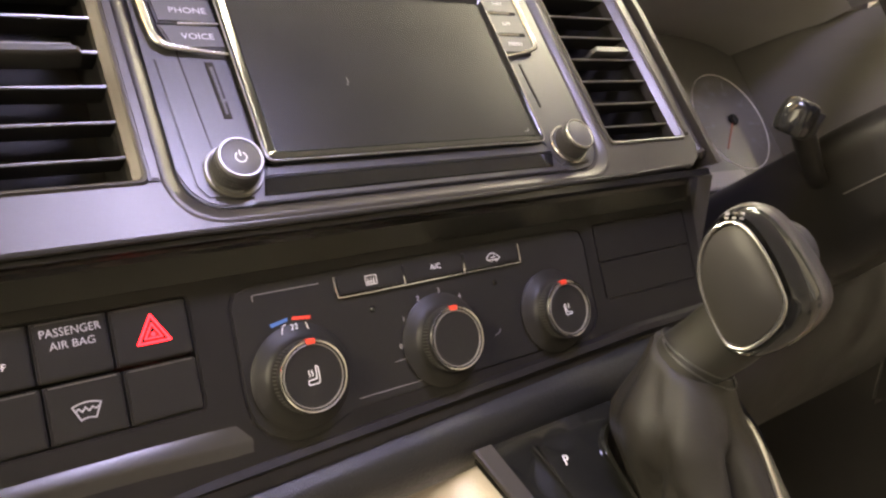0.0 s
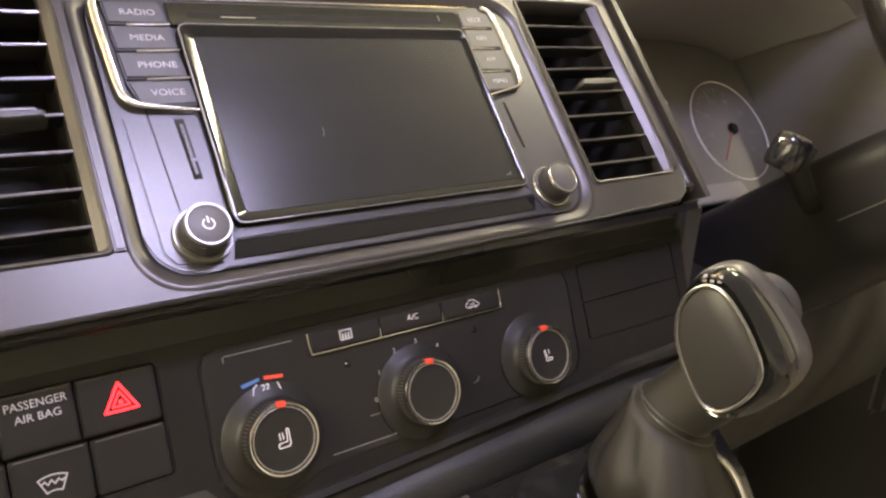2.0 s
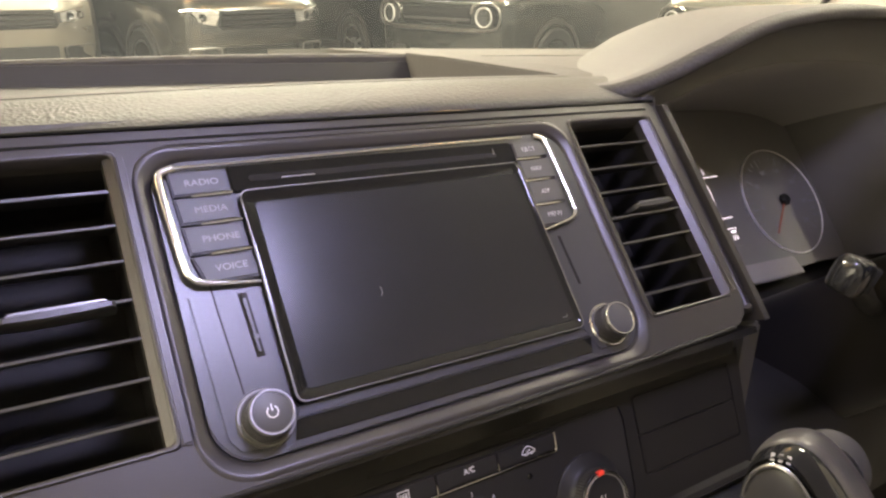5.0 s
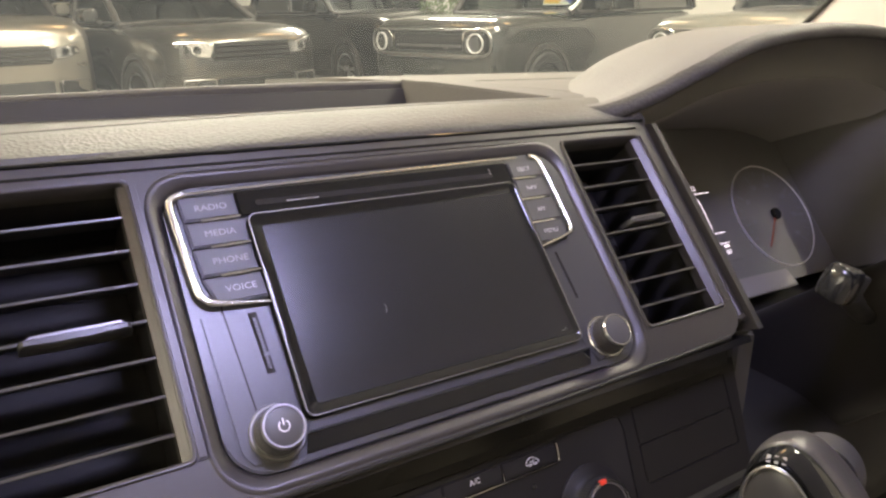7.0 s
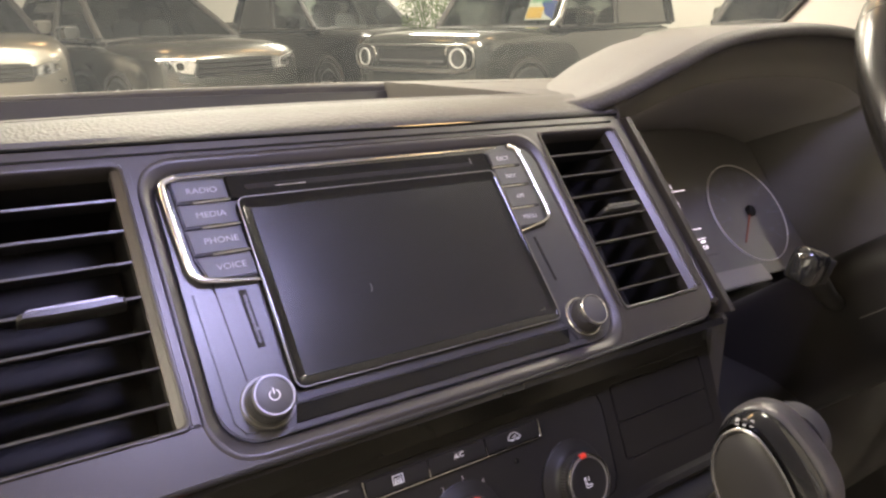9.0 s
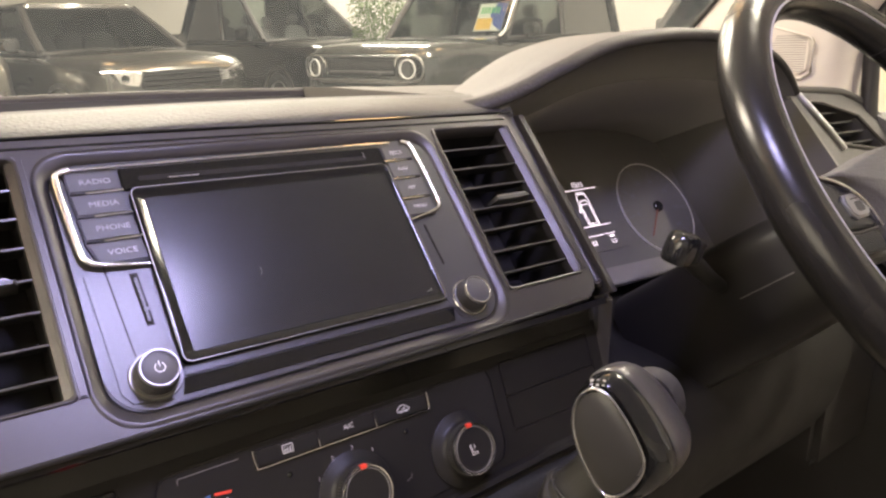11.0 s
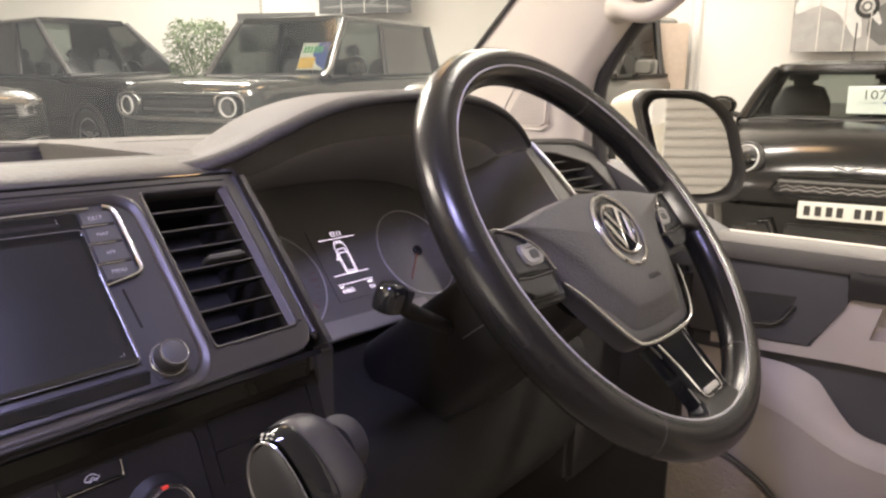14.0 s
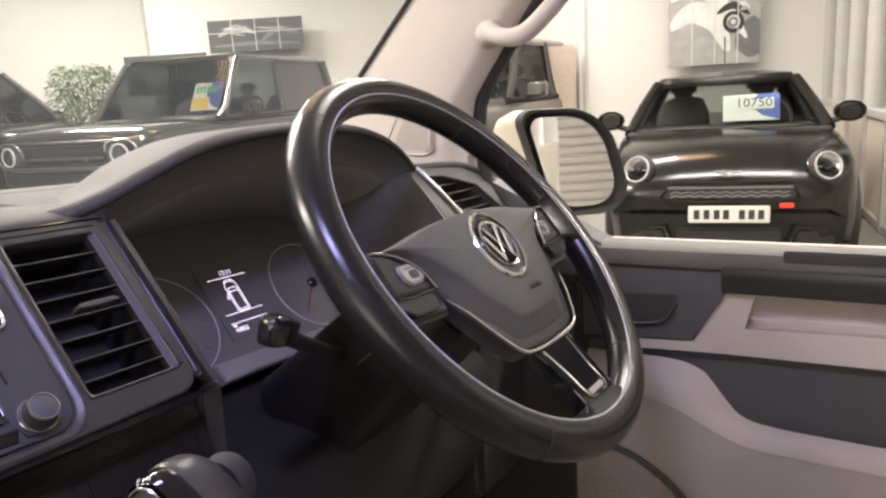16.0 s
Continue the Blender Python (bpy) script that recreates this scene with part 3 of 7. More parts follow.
for k, word in enumerate(("RADIO", "MEDIA", "PHONE", "VOICE")):
    top, low_ = LV[k] - 0.5, LV[k + 1] + 0.7
    sh = k * 1.15
    key = part("key", plate(FACE, [(-15.2 + k * 0.5, top), (9.6 + sh, top), (10.8 + sh, low_), (-14.6 + k * 0.6 + (3 if k == 3 else 0), low_)], -3, 0.4, bevel=0.8), KEYCAP, radio)
    part("key_word", lettering(FACE, word, 4.5, -1.0 + sh, (top + low_) / 2 - 0.2, 0.45, squeeze=1.12), KEYINK, key)
    if k < 3:
        part("key_wire", tube([FACE @ Vector((u, LV[k + 1] - 0.1 + 0.02 * u, 0.5)) for u in (-7 + k, 2, 11.5 + sh)], 0.0007, 8), CHROME, radio)
for k, word in enumerate(("EJECT", "NAV", "APP", "MENU")):
    top, low_ = RV[k] - 0.5, RV[k + 1] + 0.6
    key = part("key", plate(FACE, [(179.6 - k * 0.3, top), (201.6, top), (202.4 - (2 if k == 3 else 0), low_), (179.2 - k * 0.2, low_)], -3, 0.4, bevel=0.8), KEYCAP, radio)
    part("key_word", lettering(FACE, word, 3.9, 190.0, (top + low_) / 2, 0.45), KEYINK, key)
    if k < 3:
        part("key_wire", tube([FACE @ Vector((u, RV[k + 1] - 0.1, 0.5)) for u in (178, 187, 196)], 0.0006, 8), CHROME, radio)
# card slots
slot = part("card_slot", plate(FACE, [(3.2, 25.2), (6.9, 25.2), (6.0, 54.8), (2.0, 54.8)], -1.6, -0.9, bevel=0.2), VOID, radio)
part("card", plate(FACE, [(4.4, 27.5), (5.6, 27.5), (5.0, 52), (3.6, 52)], -1.0, -0.55), SLAT, slot)
part("stub", box(FACE, 3.9, 33.5, -0.9, 6.3, 35.0, -0.4), KEYCAP, slot)
part("card_slot", plate(FACE, [(187.4, 25.2), (189.0, 25.2), (188.0, 55), (186.4, 55)], -1.6, -0.95), VOID, radio)


def radio_knob(u, mark):
    axis = FACE @ Matrix.Translation((u, -0.8, -1.2))
    k = part("knob", lathe(axis, [(0.1, 0), (11.6, 0), (11.6, 1.2), (10.2, 1.8), (10.0, 3.0), (9.7, 9.5), (9.2, 11.4), (8.2, 11.8), (0.1, 11.6)], 48), KEYCAP, radio, "black knurled rotary knob")
    part("foot_ring", lathe(axis, [(11.3, -0.2), (12.3, 0.1), (12.5, 1.0), (12.0, 1.7), (11.2, 1.7)], 48), EDGE if mark else FRAMEM, k, "chrome ring")
    bm = bmesh.new()
    for j in range(44):
        r = axis @ Matrix.Rotation(2 * math.pi * j / 44, 4, "Z")
        for row in range(3):
            box(r @ Matrix.Translation((9.95 - row * 0.1, 0, 3.9 + row * 2.0)), -0.35, -0.42, -0.75, 0.35, 0.42, 0.75, bm=bm)
    part("knurling", bm, KEYCAP, k, kind="stuff")
    part("cap_ring", lathe(axis, [(8.2, 10.6), (9.5, 10.6), (9.5, 11.6), (9.1, 12.3), (8.5, 12.3), (8.2, 11.9)], 48), ROCKERM if mark else FRAMEM, k, "chrome ring")
    part("cap", lathe(axis, [(0.1, 11.9), (7.5, 11.9), (8.3, 11.6), (8.3, 11.0)], 40), KEYCAP, k)
    if mark:
        part("power_mark", strokes(axis, [arc(0, 0, 2.3, 125, 415, 14), [(0, 0.6), (0, 3.1)]], 0.5, 11.95, 0.15), INK, k, "pale power symbol")


radio_knob(0.0, True)
radio_knob(195.0, False)

# ---- climate panel ----
climate = thing("climate_panel", "black heater control panel with three chrome-ringed dials and three keys", "climate control", LOWER @ Vector((94, -50, -4)))
fascia = thing("lower_fascia", "dark satin fascia round the heater controls and switches", "dashboard panel", LOWER @ Vector((94, -60, -8)), kind="structure")
CP = [(-8, 4), (-5, 9.5), (2, 11), (60, 11.2), (198, 11), (204, 8.5), (206, 2), (205, -40), (201, -47), (190, -51), (40, -51.5), (34, -54), (26, -57.5), (17, -58.8), (8, -57.5), (-1, -53), (-6.5, -46), (-8, -38)]
CH = [(u * 1.0, v) for u, v in CP]
part("frame", plate(LOWER, [(-140, 37), (318, 37), (310, -60), (210, -65), (40, -72), (-140, -79)], -10, -1.0, (CH, rrect(-109, -34.8, -24.6, 11.8, 2, 3), rrect(216.5, -34, 303, 11.5, 2, 3)), 0.8), FASCIA, fascia)
# same plastic as the frame; the lighter grey paints the crease's highlight
part("crease", loft([[LOWER @ Vector((u, v, -1.2 + (w + 1.2) * q)) for v, w in ((-43.0 - k, -1.2), (-43.8 - k, -0.8), (-47.0 - 4.5 * k, 1.4), (-47.8 - 4.8 * k, 1.5), (-49.0 - 5.0 * k, 0.8), (-54.0 - 4.0 * k, -1.2))] for u, k, q in ((-140, 0.0, 1.0), (-90, 0.1, 1.0), (-50, 0.4, 1.0), (-26, 0.8, 0.8), (-14, 1.0, 0.45), (-7, 1.1, 0.0))], closed=False), SATINGREY, fascia, "soft satin crease, lighter grey for its highlight", sharp=60)
# near-black backing that carries the shade of the gaps
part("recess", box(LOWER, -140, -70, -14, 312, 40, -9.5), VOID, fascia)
# gloss overhang between the upper panel and the switches
part("overhang", profile_x([((FACE @ Vector((0, -26, -1))).y, (FACE @ Vector((0, -26, -1))).z), ((FACE @ Vector((0, -30, -2))).y, (FACE @ Vector((0, -30, -2))).z), ((LOWER @ Vector((0, 30, 3))).y, (LOWER @ Vector((0, 30, 3))).z), ((LOWER @ Vector((0, 17, 0))).y, (LOWER @ Vector((0, 17, 0))).z), ((LOWER @ Vector((0, 17, -8))).y, (LOWER @ Vector((0, 17, -8))).z), ((FACE @ Vector((0, -22, -12))).y, (FACE @ Vector((0, -22, -12))).z)], (-0.14, 0.05, 0.2, 0.31), closed=True), GLOSSBAND, fascia, "gloss dark sloping band")
# ledge and padded bar under the switches
def leaning_x(prof, xs):
    """A closed (y, z) profile drawn out along x that sinks a little towards the passenger's side."""
    return loft([[Vector((x, y, z + 0.040 * (min(x, 0.235) - 0.235))) for y, z in prof] for x in xs])


part("ledge", leaning_x([(-0.0335 + 0.018, -0.113), (-0.030, -0.1135), (-0.0325, -0.116), (-0.030, -0.121), (-0.012, -0.124)], (-0.14, 0.05, 0.2, 0.235, 0.305)), FASCIA, fascia)
bar = smooth_path([(0, -0.018, -0.121), (0, -0.030, -0.1235), (0, -0.039, -0.1290), (0, -0.0420, -0.139), (0, -0.040, -0.150), (0, -0.033, -0.159), (0, -0.015, -0.163)], 4)
part("padded_bar", leaning_x([(p.y, p.z) for p in bar] + [(0.0, -0.165), (0.0, -0.121)], (-0.6, -0.2, 0.0, 0.15, 0.235, 0.31)), BARM, fascia, "dark grained bar under the switches")
part("panel_face", plate(LOWER, CP, -9, -0.6, bevel=0.8), SWITCHM, climate)
for line in ([(2.5, 4.5), (2.5, 6.5), (3.5, 7.0), (34, 7.0)], [(44, -48.5), (84, -48.5)], [(66, -36.5), (76, -36.5)], [(128, -36.8), (131, -36), (132, -34)]):
    part("panel_line", strokes(LOWER, [line], 0.35, -0.6, 0.12), DIMINK, climate)
for a, b in ((42.2, 78.6), (79.2, 115.6), (116.2, 153.6)):
    part("key", plate(LOWER, rrect(a, -0.6, b, 8.6, 0.8, 2), -3, 0.9, bevel=0.6), SWITCHM, climate)
part("key_wire", tube([LOWER @ p for p in smooth_path([(41.6, 8.4, 0.4), (41.7, 3, 0.6), (42.2, -0.6, 0.7), (43.6, -1.4, 0.7), (60, -1.5, 0.7), (100, -1.5, 0.7), (150, -1.5, 0.7), (153.2, -1.2, 0.7), (154.0, -0.2, 0.7), (154.3, 4, 0.6), (154.5, 8.4, 0.4)], 4)], 0.0005, 8), CHROME, climate)
part("key_mark", lettering(LOWER, "A/C", 4.0, 98.2, 4.6, 1.0), INK, climate)
part("key_mark", strokes(LOWER, [[(57.6, 2), (57.6, 6.2), (63.4, 6.2), (63.4, 2), (57.6, 2)]] + [arc(59 + k * 1.5, 3.4, 0.5, 90, 270, 4)[:3] + [(59 + k * 1.5, 2.0), (59 + k * 1.5, 5.0)] for k in range(3)], 0.4, 0.95, 0.12), INK, climate, "pale heated rear window symbol")
part("key_mark", strokes(LOWER, [[(131.2, 3.2), (132, 4.6), (134, 6.0), (136.5, 6.0), (138.4, 4.6), (140, 3.4), (139.4, 2.6), (131.8, 2.6), (131.2, 3.2)], arc(134, 2.6, 0.9, 180, 360, 6), arc(137.6, 2.6, 0.9, 180, 360, 6), [(134.2, 3.8), (136.8, 3.8), (136.2, 4.6)]], 0.4, 0.95, 0.12), INK, climate, "pale air recirculation symbol")
for u in (78.9, 115.9):
    part("key_post", tube([LOWER @ Vector((u, v, 0.6)) for v in (-1.5, 1.5, 3.0)], 0.0004, 6), CHROME, climate)
for u in (59.0, 134.5):
    part("indicator", lathe(LOWER @ Matrix.Translation((u, -9.6, -0.8)), [(0.1, 0), (1.6, 0), (1.6, 0.6), (1.0, 1.2), (0.1, 1.3)], 16), PIANO, climate)


def dial(u, spin, scale_marks):
    axis = LOWER @ Matrix.Translation((u, -31.8, -0.6)) @ Matrix.Diagonal((1.02, 1.02, 1.35, 1))
    d = part("dial", lathe(axis, [(0.1, 0), (22.6, 0), (23.0, 1.0), (21.2, 1.9), (17.6, 2.6), (15.6, 4.2), (15.0, 8.4), (14.4, 9.8), (0.1, 9.6)], 56), SWITCHM, climate, "gloss black rotary dial")
    part("chrome_ring", lathe(axis, [(14.2, 9.2), (15.2, 9.2), (15.4, 10.0), (15.0, 10.6), (14.3, 10.4)], 56), CHROME, d, "chrome ring")
    part("inner_ring", lathe(axis, [(13.0, 9.4), (13.5, 9.4), (13.5, 10.2), (13.2, 10.3), (13.0, 10.0)], 56), EDGE2, d, "thin inner ring")
    part("cap", lathe(axis, [(0.1, 9.3), (8, 9.4), (12.8, 9.9), (14.3, 10.1), (14.4, 9.4)], 40), SWITCHM, d)
    bm = bmesh.new()
    for j in range(60):
        r = axis @ Matrix.Rotation(2 * math.pi * j / 60, 4, "Z")
        box(r @ Matrix.Translation((15.25, 0, 6.4)), -0.3, -0.35, -1.7, 0.3, 0.35, 1.7, bm=bm)
    part("grip_ribs", bm, BLACK, d, kind="stuff")
    r = axis @ Matrix.Rotation(radians(spin), 4, "Z")
    part("pointer", box(r, -1.9, 13.4, 8.8, 1.9, 15.7, 11.1, 0.3), REDINK, d, "red pointer")
    rim = LOWER @ Matrix.Translation((u, -31.8, -0.55))
    part("scale_arc", tube([rim @ Vector((u, v, 2.0)) for u, v in arc(0, 0, 20.6, *scale_marks, 28)], 0.0002, 6), DIMINK, d)
    return d, axis, rim


d1, a1, r1 = dial(18.0, -4, (-30, 210))
part("dial_mark", strokes(a1 @ Matrix.Diagonal((0.8, 0.8, 1, 1)), [[(-3.0, -4.2), (2.4, -4.2), (3.2, -3.0), (3.2, 4.4), (2.0, 5.0), (1.6, -1.6), (-3.0, -1.9), (-3.4, -3.2), (-3.0, -4.2)]] + [[(-2.2 + k * 1.7, 0.0), (-1.8 + k * 1.7, 1.2), (-2.4 + k * 1.7, 2.2), (-2.0 + k * 1.7, 3.4)] for k in range(2)], 0.5, 9.5, 0.2), INK, d1, "pale heated seat symbol")
d2, a2, r2 = dial(94.5, -3, (60, 200))
d3, a3, r3 = dial(171.0, 3, (20, 220))
part("dial_mark", strokes(a3 @ Matrix.Diagonal((0.8, 0.8, 1, 1)), [[(-2.4, 3.6), (-1.6, -1.8), (2.4, -2.2), (2.4, -3.6), (-2.6, -3.6), (-3.4, 3.2), (-2.4, 3.6)], [(0.4, 0.6), (0.6, 3.4)]], 0.5, 9.5, 0.2), INK, d3, "pale seat symbol")
for k, word in enumerate("01234"):
    a = radians(176 - k * 31)
    part("dial_number", lettering(r2, word, 3.4, 24.6 * math.cos(a), 24.6 * math.sin(a), 0.9), KEYINK, d2)
part("temperature_mark", lettering(LOWER, "22", 3.8, 17.8, -10.0, 2.1), INK, climate)
part("temperature_mark", strokes(LOWER, [[(11.6, -12.8), (12.4, -9.0), (14.0, -8.0)], [(24.4, -12.6), (23.4, -9.0)]], 0.4, 2.1, 0.12), INK, climate)
part("cold_bar", plate(LOWER, [(8.6, -8.4), (16.4, -6.8), (16.4, -5.4), (8.0, -6.8)], -0.7, -0.4), BLUEINK, climate, "blue cold mark")
part("warm_bar", plate(LOWER, [(18.6, -6.8), (27.0, -7.8), (27.4, -6.4), (18.6, -5.4)], -0.7, -0.4), REDINK, climate, "red warm mark")

# ---- switches beside the heater controls ----
switches = thing("switch_bank", "bank of dark dashboard switches with a lit red hazard switch", "switches", LOWER @ Vector((-66, -36, -4)))
ROWSW = [(-108.5, -11.2, -82.3, 11.2), (-81.5, -11.2, -55.3, 11.2), (-54.5, -11.2, -25.2, 11.0), (-107.5, -34.2, -81.3, -12.6), (-80.5, -34.2, -53.6, -12.6), (-52.8, -34.2, -25.0, -12.8)]
SW = []
for a, b, c, d in ROWSW:
    SW.append(part("switch", plate(LOWER, rrect(a, b, c, d, 1.2, 3), -8, -0.7, bevel=0.9), SWITCHM, switches))
    # edge glint modelled as a thin bar, pale on the lower row only
    part("switch_glint", box(LOWER, a + 2, d - 0.9, -1.2, c - 1.5, d - 0.45, -0.75), EDGE if d < 0 else BLACK, switches)
T3 = [(-45.6, -4.0), (-33.4, -4.0), (-39.5, 6.8)]
for s, name in ((1.0, "hazard_triangle"), (0.52, "hazard_triangle_inner")):
    q = [(-39.5 + (u + 39.5) * s, -0.4 + (v + 0.4) * s) for u, v in T3]
    part(name, strokes(LOWER, [q + q[:1]], 0.85 if s == 1 else 0.65, -0.7, 0.2), REDGLOW, SW[2], "lit red warning triangle")
part("hazard_dot", plate(LOWER, circle(-39.5, -0.8, 0.9, 10), -0.7, -0.4), REDGLOW, SW[2], "lit red dot")
part("switch_word", lettering(LOWER, "PASSENGER", 4.4, -68.2, 6.6, -0.6, squeeze=0.92), KEYINK, SW[1])
part("switch_word", lettering(LOWER, "AIR BAG", 4.2, -68.0, 1.6, -0.6), KEYINK, SW[1])
part("switch_word", lettering(LOWER, "OFF", 3.6, -93.5, -2.4, -0.6), INK, SW[0])
part("switch_mark", strokes(LOWER, [arc(-67.1, -33.0, 12.2, 66, 114, 10) + arc(-67.1, -33.0, 6.4, 114, 66, 8) + arc(-67.1, -33.0, 12.2, 66, 68, 2)[:1], [(-71.2, -23.6), (-70.0, -22.8), (-68.9, -24.2), (-67.7, -22.6), (-66.5, -24.2), (-65.3, -22.8), (-64.2, -23.8), (-63.2, -23.2)]], 0.55, -0.7, 0.15), KEYINK, SW[4], "pale windscreen heater symbol")
blanks = thing("blanking_plates", "two blank dark covers beside the heater controls", "blanking plate", LOWER @ Vector((260, -30, -4)))
part("cover", plate(LOWER, rrect(216.7, -11.2, 302.8, 11.3, 1.5, 3), -8, -1.15, bevel=0.3), FASCIA, blanks)
part("cover", plate(LOWER, rrect(216.7, -33.8, 302.8, -11.6, 1.5, 3), -8, -1.15, bevel=0.3), FASCIA, blanks)

# ---- instruments ----
cluster = thing("instrument_cluster", "dark instrument cluster with two dials and a lit display", "instrument cluster", DIALS @ Vector((548, -70, -8)))
part("backing", plate(DIALS, rrect(334, -82, 748, 142, 12, 4), -12, -4), HOODMID, cluster)
for cu in (438, 668):
    d = part("dial_face", lathe(DIALS @ Matrix.Translation((cu, -6, -4)), [(0.1, 0), (62, 0), (62, 1.2), (58, 0.6), (0.1, 0.6)], 64), HOODMID, cluster, "black dial with dim marks")
    part("dial_ring", lathe(DIALS @ Matrix.Translation((cu, -6, -4)), [(62.2, 0), (63.4, 0), (63.4, 2.0), (62.9, 2.5), (62.2, 2.0)], 72), INK, d, "thin pale ring")
    rim = DIALS @ Matrix.Translation((cu, -6, -3.2))
    for k in range(29):
        a = radians(225 - 270 * k / 28)
        major = k % 4 == 0
        red = cu == 438 and k > 22
        r0, r1 = (46 if major else 50), 55
        part("dial_tick", strokes(rim, [[(r0 * math.cos(a), r0 * math.sin(a)), (r1 * math.cos(a), r1 * math.sin(a))]], 1.1 if major else 0.6, 0, 0.2), REDDIM if red else DIMGLOW, d)
        if major:
            word = str(k // 4) if cu == 438 else str(k * 10)
            part("dial_number", lettering(rim, word, 9 if cu == 438 else 7, 38 * math.cos(a), 38 * math.sin(a), 0.1), DIMGLOW, d)
    a = radians(225)
    needle = part("needle", strokes(rim, [[(-8 * math.cos(a), -8 * math.sin(a)), (50 * math.cos(a), 50 * math.sin(a))]], 1.6, 3, 1.0), REDDIM, d, "red needle")
    part("needle_hub", lathe(rim, [(0.1, 2), (7, 2), (7, 5), (5.5, 6.5), (0.1, 6.5)], 24), PIANO, needle)
display = part("display", plate(DIALS, rrect(508, -46, 588, 50, 2, 2), -4, -2.6), HOODMID, cluster, "dark display")
part("display_line", strokes(DIALS, [[(520, 33.5), (577, 33.5)]], 0.7, -2.6, 0.2), LCDGLOW, display)
part("display_line", strokes(DIALS, [[(517, -14), (573, -14)]], 0.7, -2.6, 0.2), LCDGLOW, display)
part("display_line", strokes(DIALS, [[(517, -26), (573, -26)]], 0.7, -2.6, 0.2), LCDGLOW, display)
part("display_clock", lettering(DIALS, "12:11", 8.6, 550, 39.5, -2.5), LCDGLOW, display, "lit clock figures")
part("display_figures", lettering(DIALS, "43852", 7.6, 528, -35, -2.5), LCDGLOW, display, "lit figures")
part("display_figures", lettering(DIALS, "0.0", 6.6, 566, -36.5, -2.5), LCDGLOW, display, "lit figures")
part("display_mark", strokes(DIALS, [[(519, -29), (523, -29)]], 2.0, -2.6, 0.2), LCDGLOW, display)
part("display_mark", strokes(DIALS, [[(563, -29.6), (569, -29.6)]], 2.4, -2.6, 0.2), LCDGLOW, display)
van_icon = [[(538, -11), (538, 20), (540, 27), (543, 29.5), (551, 29.5), (554, 27), (556, 20), (556, -11), (554.5, -13), (539.5, -13), (538, -11)], [(540, 15), (542, 19), (552, 19), (554, 15)], [(540.4, -10.5), (540.4, 14), (553.6, 14), (553.6, -10.5), (540.4, -10.5)], [(538, 13), (533, 6), (534, 4.6), (538, 9)], [(541, 26), (544, 27.4), (550, 27.4), (553, 26)]]
part("display_van", strokes(DIALS, van_icon, 0.75, -2.6, 0.2), LCDGLOW, display, "lit outline of a van with one door open")
part("lower_ledge", plate(DIALS, [(460, -66), (632, -70), (640, -90), (464, -88)], -6, 6, bevel=1.5), HOODDEEP, cluster, "grey ledge under the display")

# ---- steering column, stalk, wheel ----
column = thing("steering_column", "dark plastic shroud round the steering column with a stalk", "steering column", WHEEL @ Vector((0, -20, -160)))
rings = []
for w, hw, v0, v1 in ((-36, 48, -44, 24), (-44, 60, -56, 32), (-110, 72, -64, 36), (-160, 74, -70, 38), (-270, 84, -80, 40)):
    rings.append([WHEEL @ Vector((u, v, w)) for u, v in rrect(-hw, v0, hw, v1, 28, 7)])
part("shroud", loft(rings), SWITCHM, column, sharp=50)
part("shroud_seam", strokes(WHEEL @ Matrix.Translation((-74.5, 0, -112)) @ pose(0, 0, 0, 0, -82, 0), [[(-26, -17), (24, -17)]], 0.9, 0, 0.6), EDGE, column)
stalk_path = smooth_path([(0.480, 0.000, -0.052), (0.440, -0.012, -0.034), (0.405, -0.024, -0.017), (0.374, -0.034, -0.001)], 5)
stalk = part("stalk", tube(stalk_path, 0.0080, 16, flat=0.85), CAVITY, column, "black column stalk")
TX = Vector((0.97, 0.06, -0.20)).normalized()
TY = Vector((-0.06, 0.97, 0.25))
TY = (TY - TX * TY.dot(TX)).normalized()
TIPF = Matrix((TX, TY, TX.cross(TY))).transposed().to_4x4()
TIPF.translation = Vector((0.3612, -0.0352, 0.0076))
TIPF = TIPF @ MM
part("stalk_tip", loft([[TIPF @ Vector((u * k, v * k, w)) for u, v in rrect(-13.5, -10.5, 13.5, 10.5, 9.5, 9)] for k, w in ((0.5, -11), (0.86, -10.5), (0.94, -9), (1.0, -3), (1.0, 4), (0.97, 7.5), (0.90, 10), (0.78, 11.8), (0.55, 12.8), (0.2, 13.2))]), TIPM, stalk, "gloss black rotary stalk tip", sharp=80)
part("tip_collar", plate(TIPF, rrect(13, -9, 21, 9, 4, 4), -8.5, 8.5, bevel=1.5), CAVITY, stalk)
part("stalk", tube([WHEEL @ Vector(p) for p in smooth_path([(84, 4, -112), (130, 14, -100), (185, 28, -88)], 5)], 0.0085, 12, flat=0.8), BLACK, column, "black column stalk")

wheel = thing("steering_wheel", "worn black leather steering wheel with three spokes and chrome trim", "steering wheel", WHEEL @ Vector((0, 0, -36)))
RIM, GRIP = 190.9, 17.6
rings = []
for j in range(120):
    a = 2 * math.pi * j / 120
    # thumb swellings beside the side spokes
    fat = 1 + 0.08 * sum(math.exp(-((math.degrees(a) - c + 180) % 360 - 180) ** 2 / 260) for c in (28, 152))
    rings.append([WHEEL @ Vector(((RIM + GRIP * fat * math.cos(b)) * math.cos(a), (RIM + GRIP * fat * math.cos(b)) * math.sin(a), 17.8 * math.sin(b))) for b in [2 * math.pi * i / 24 for i in range(24)]])
rings.append(rings[0])
rim = part("rim", loft(rings, caps=False), LEATHER, wheel, sharp=80)
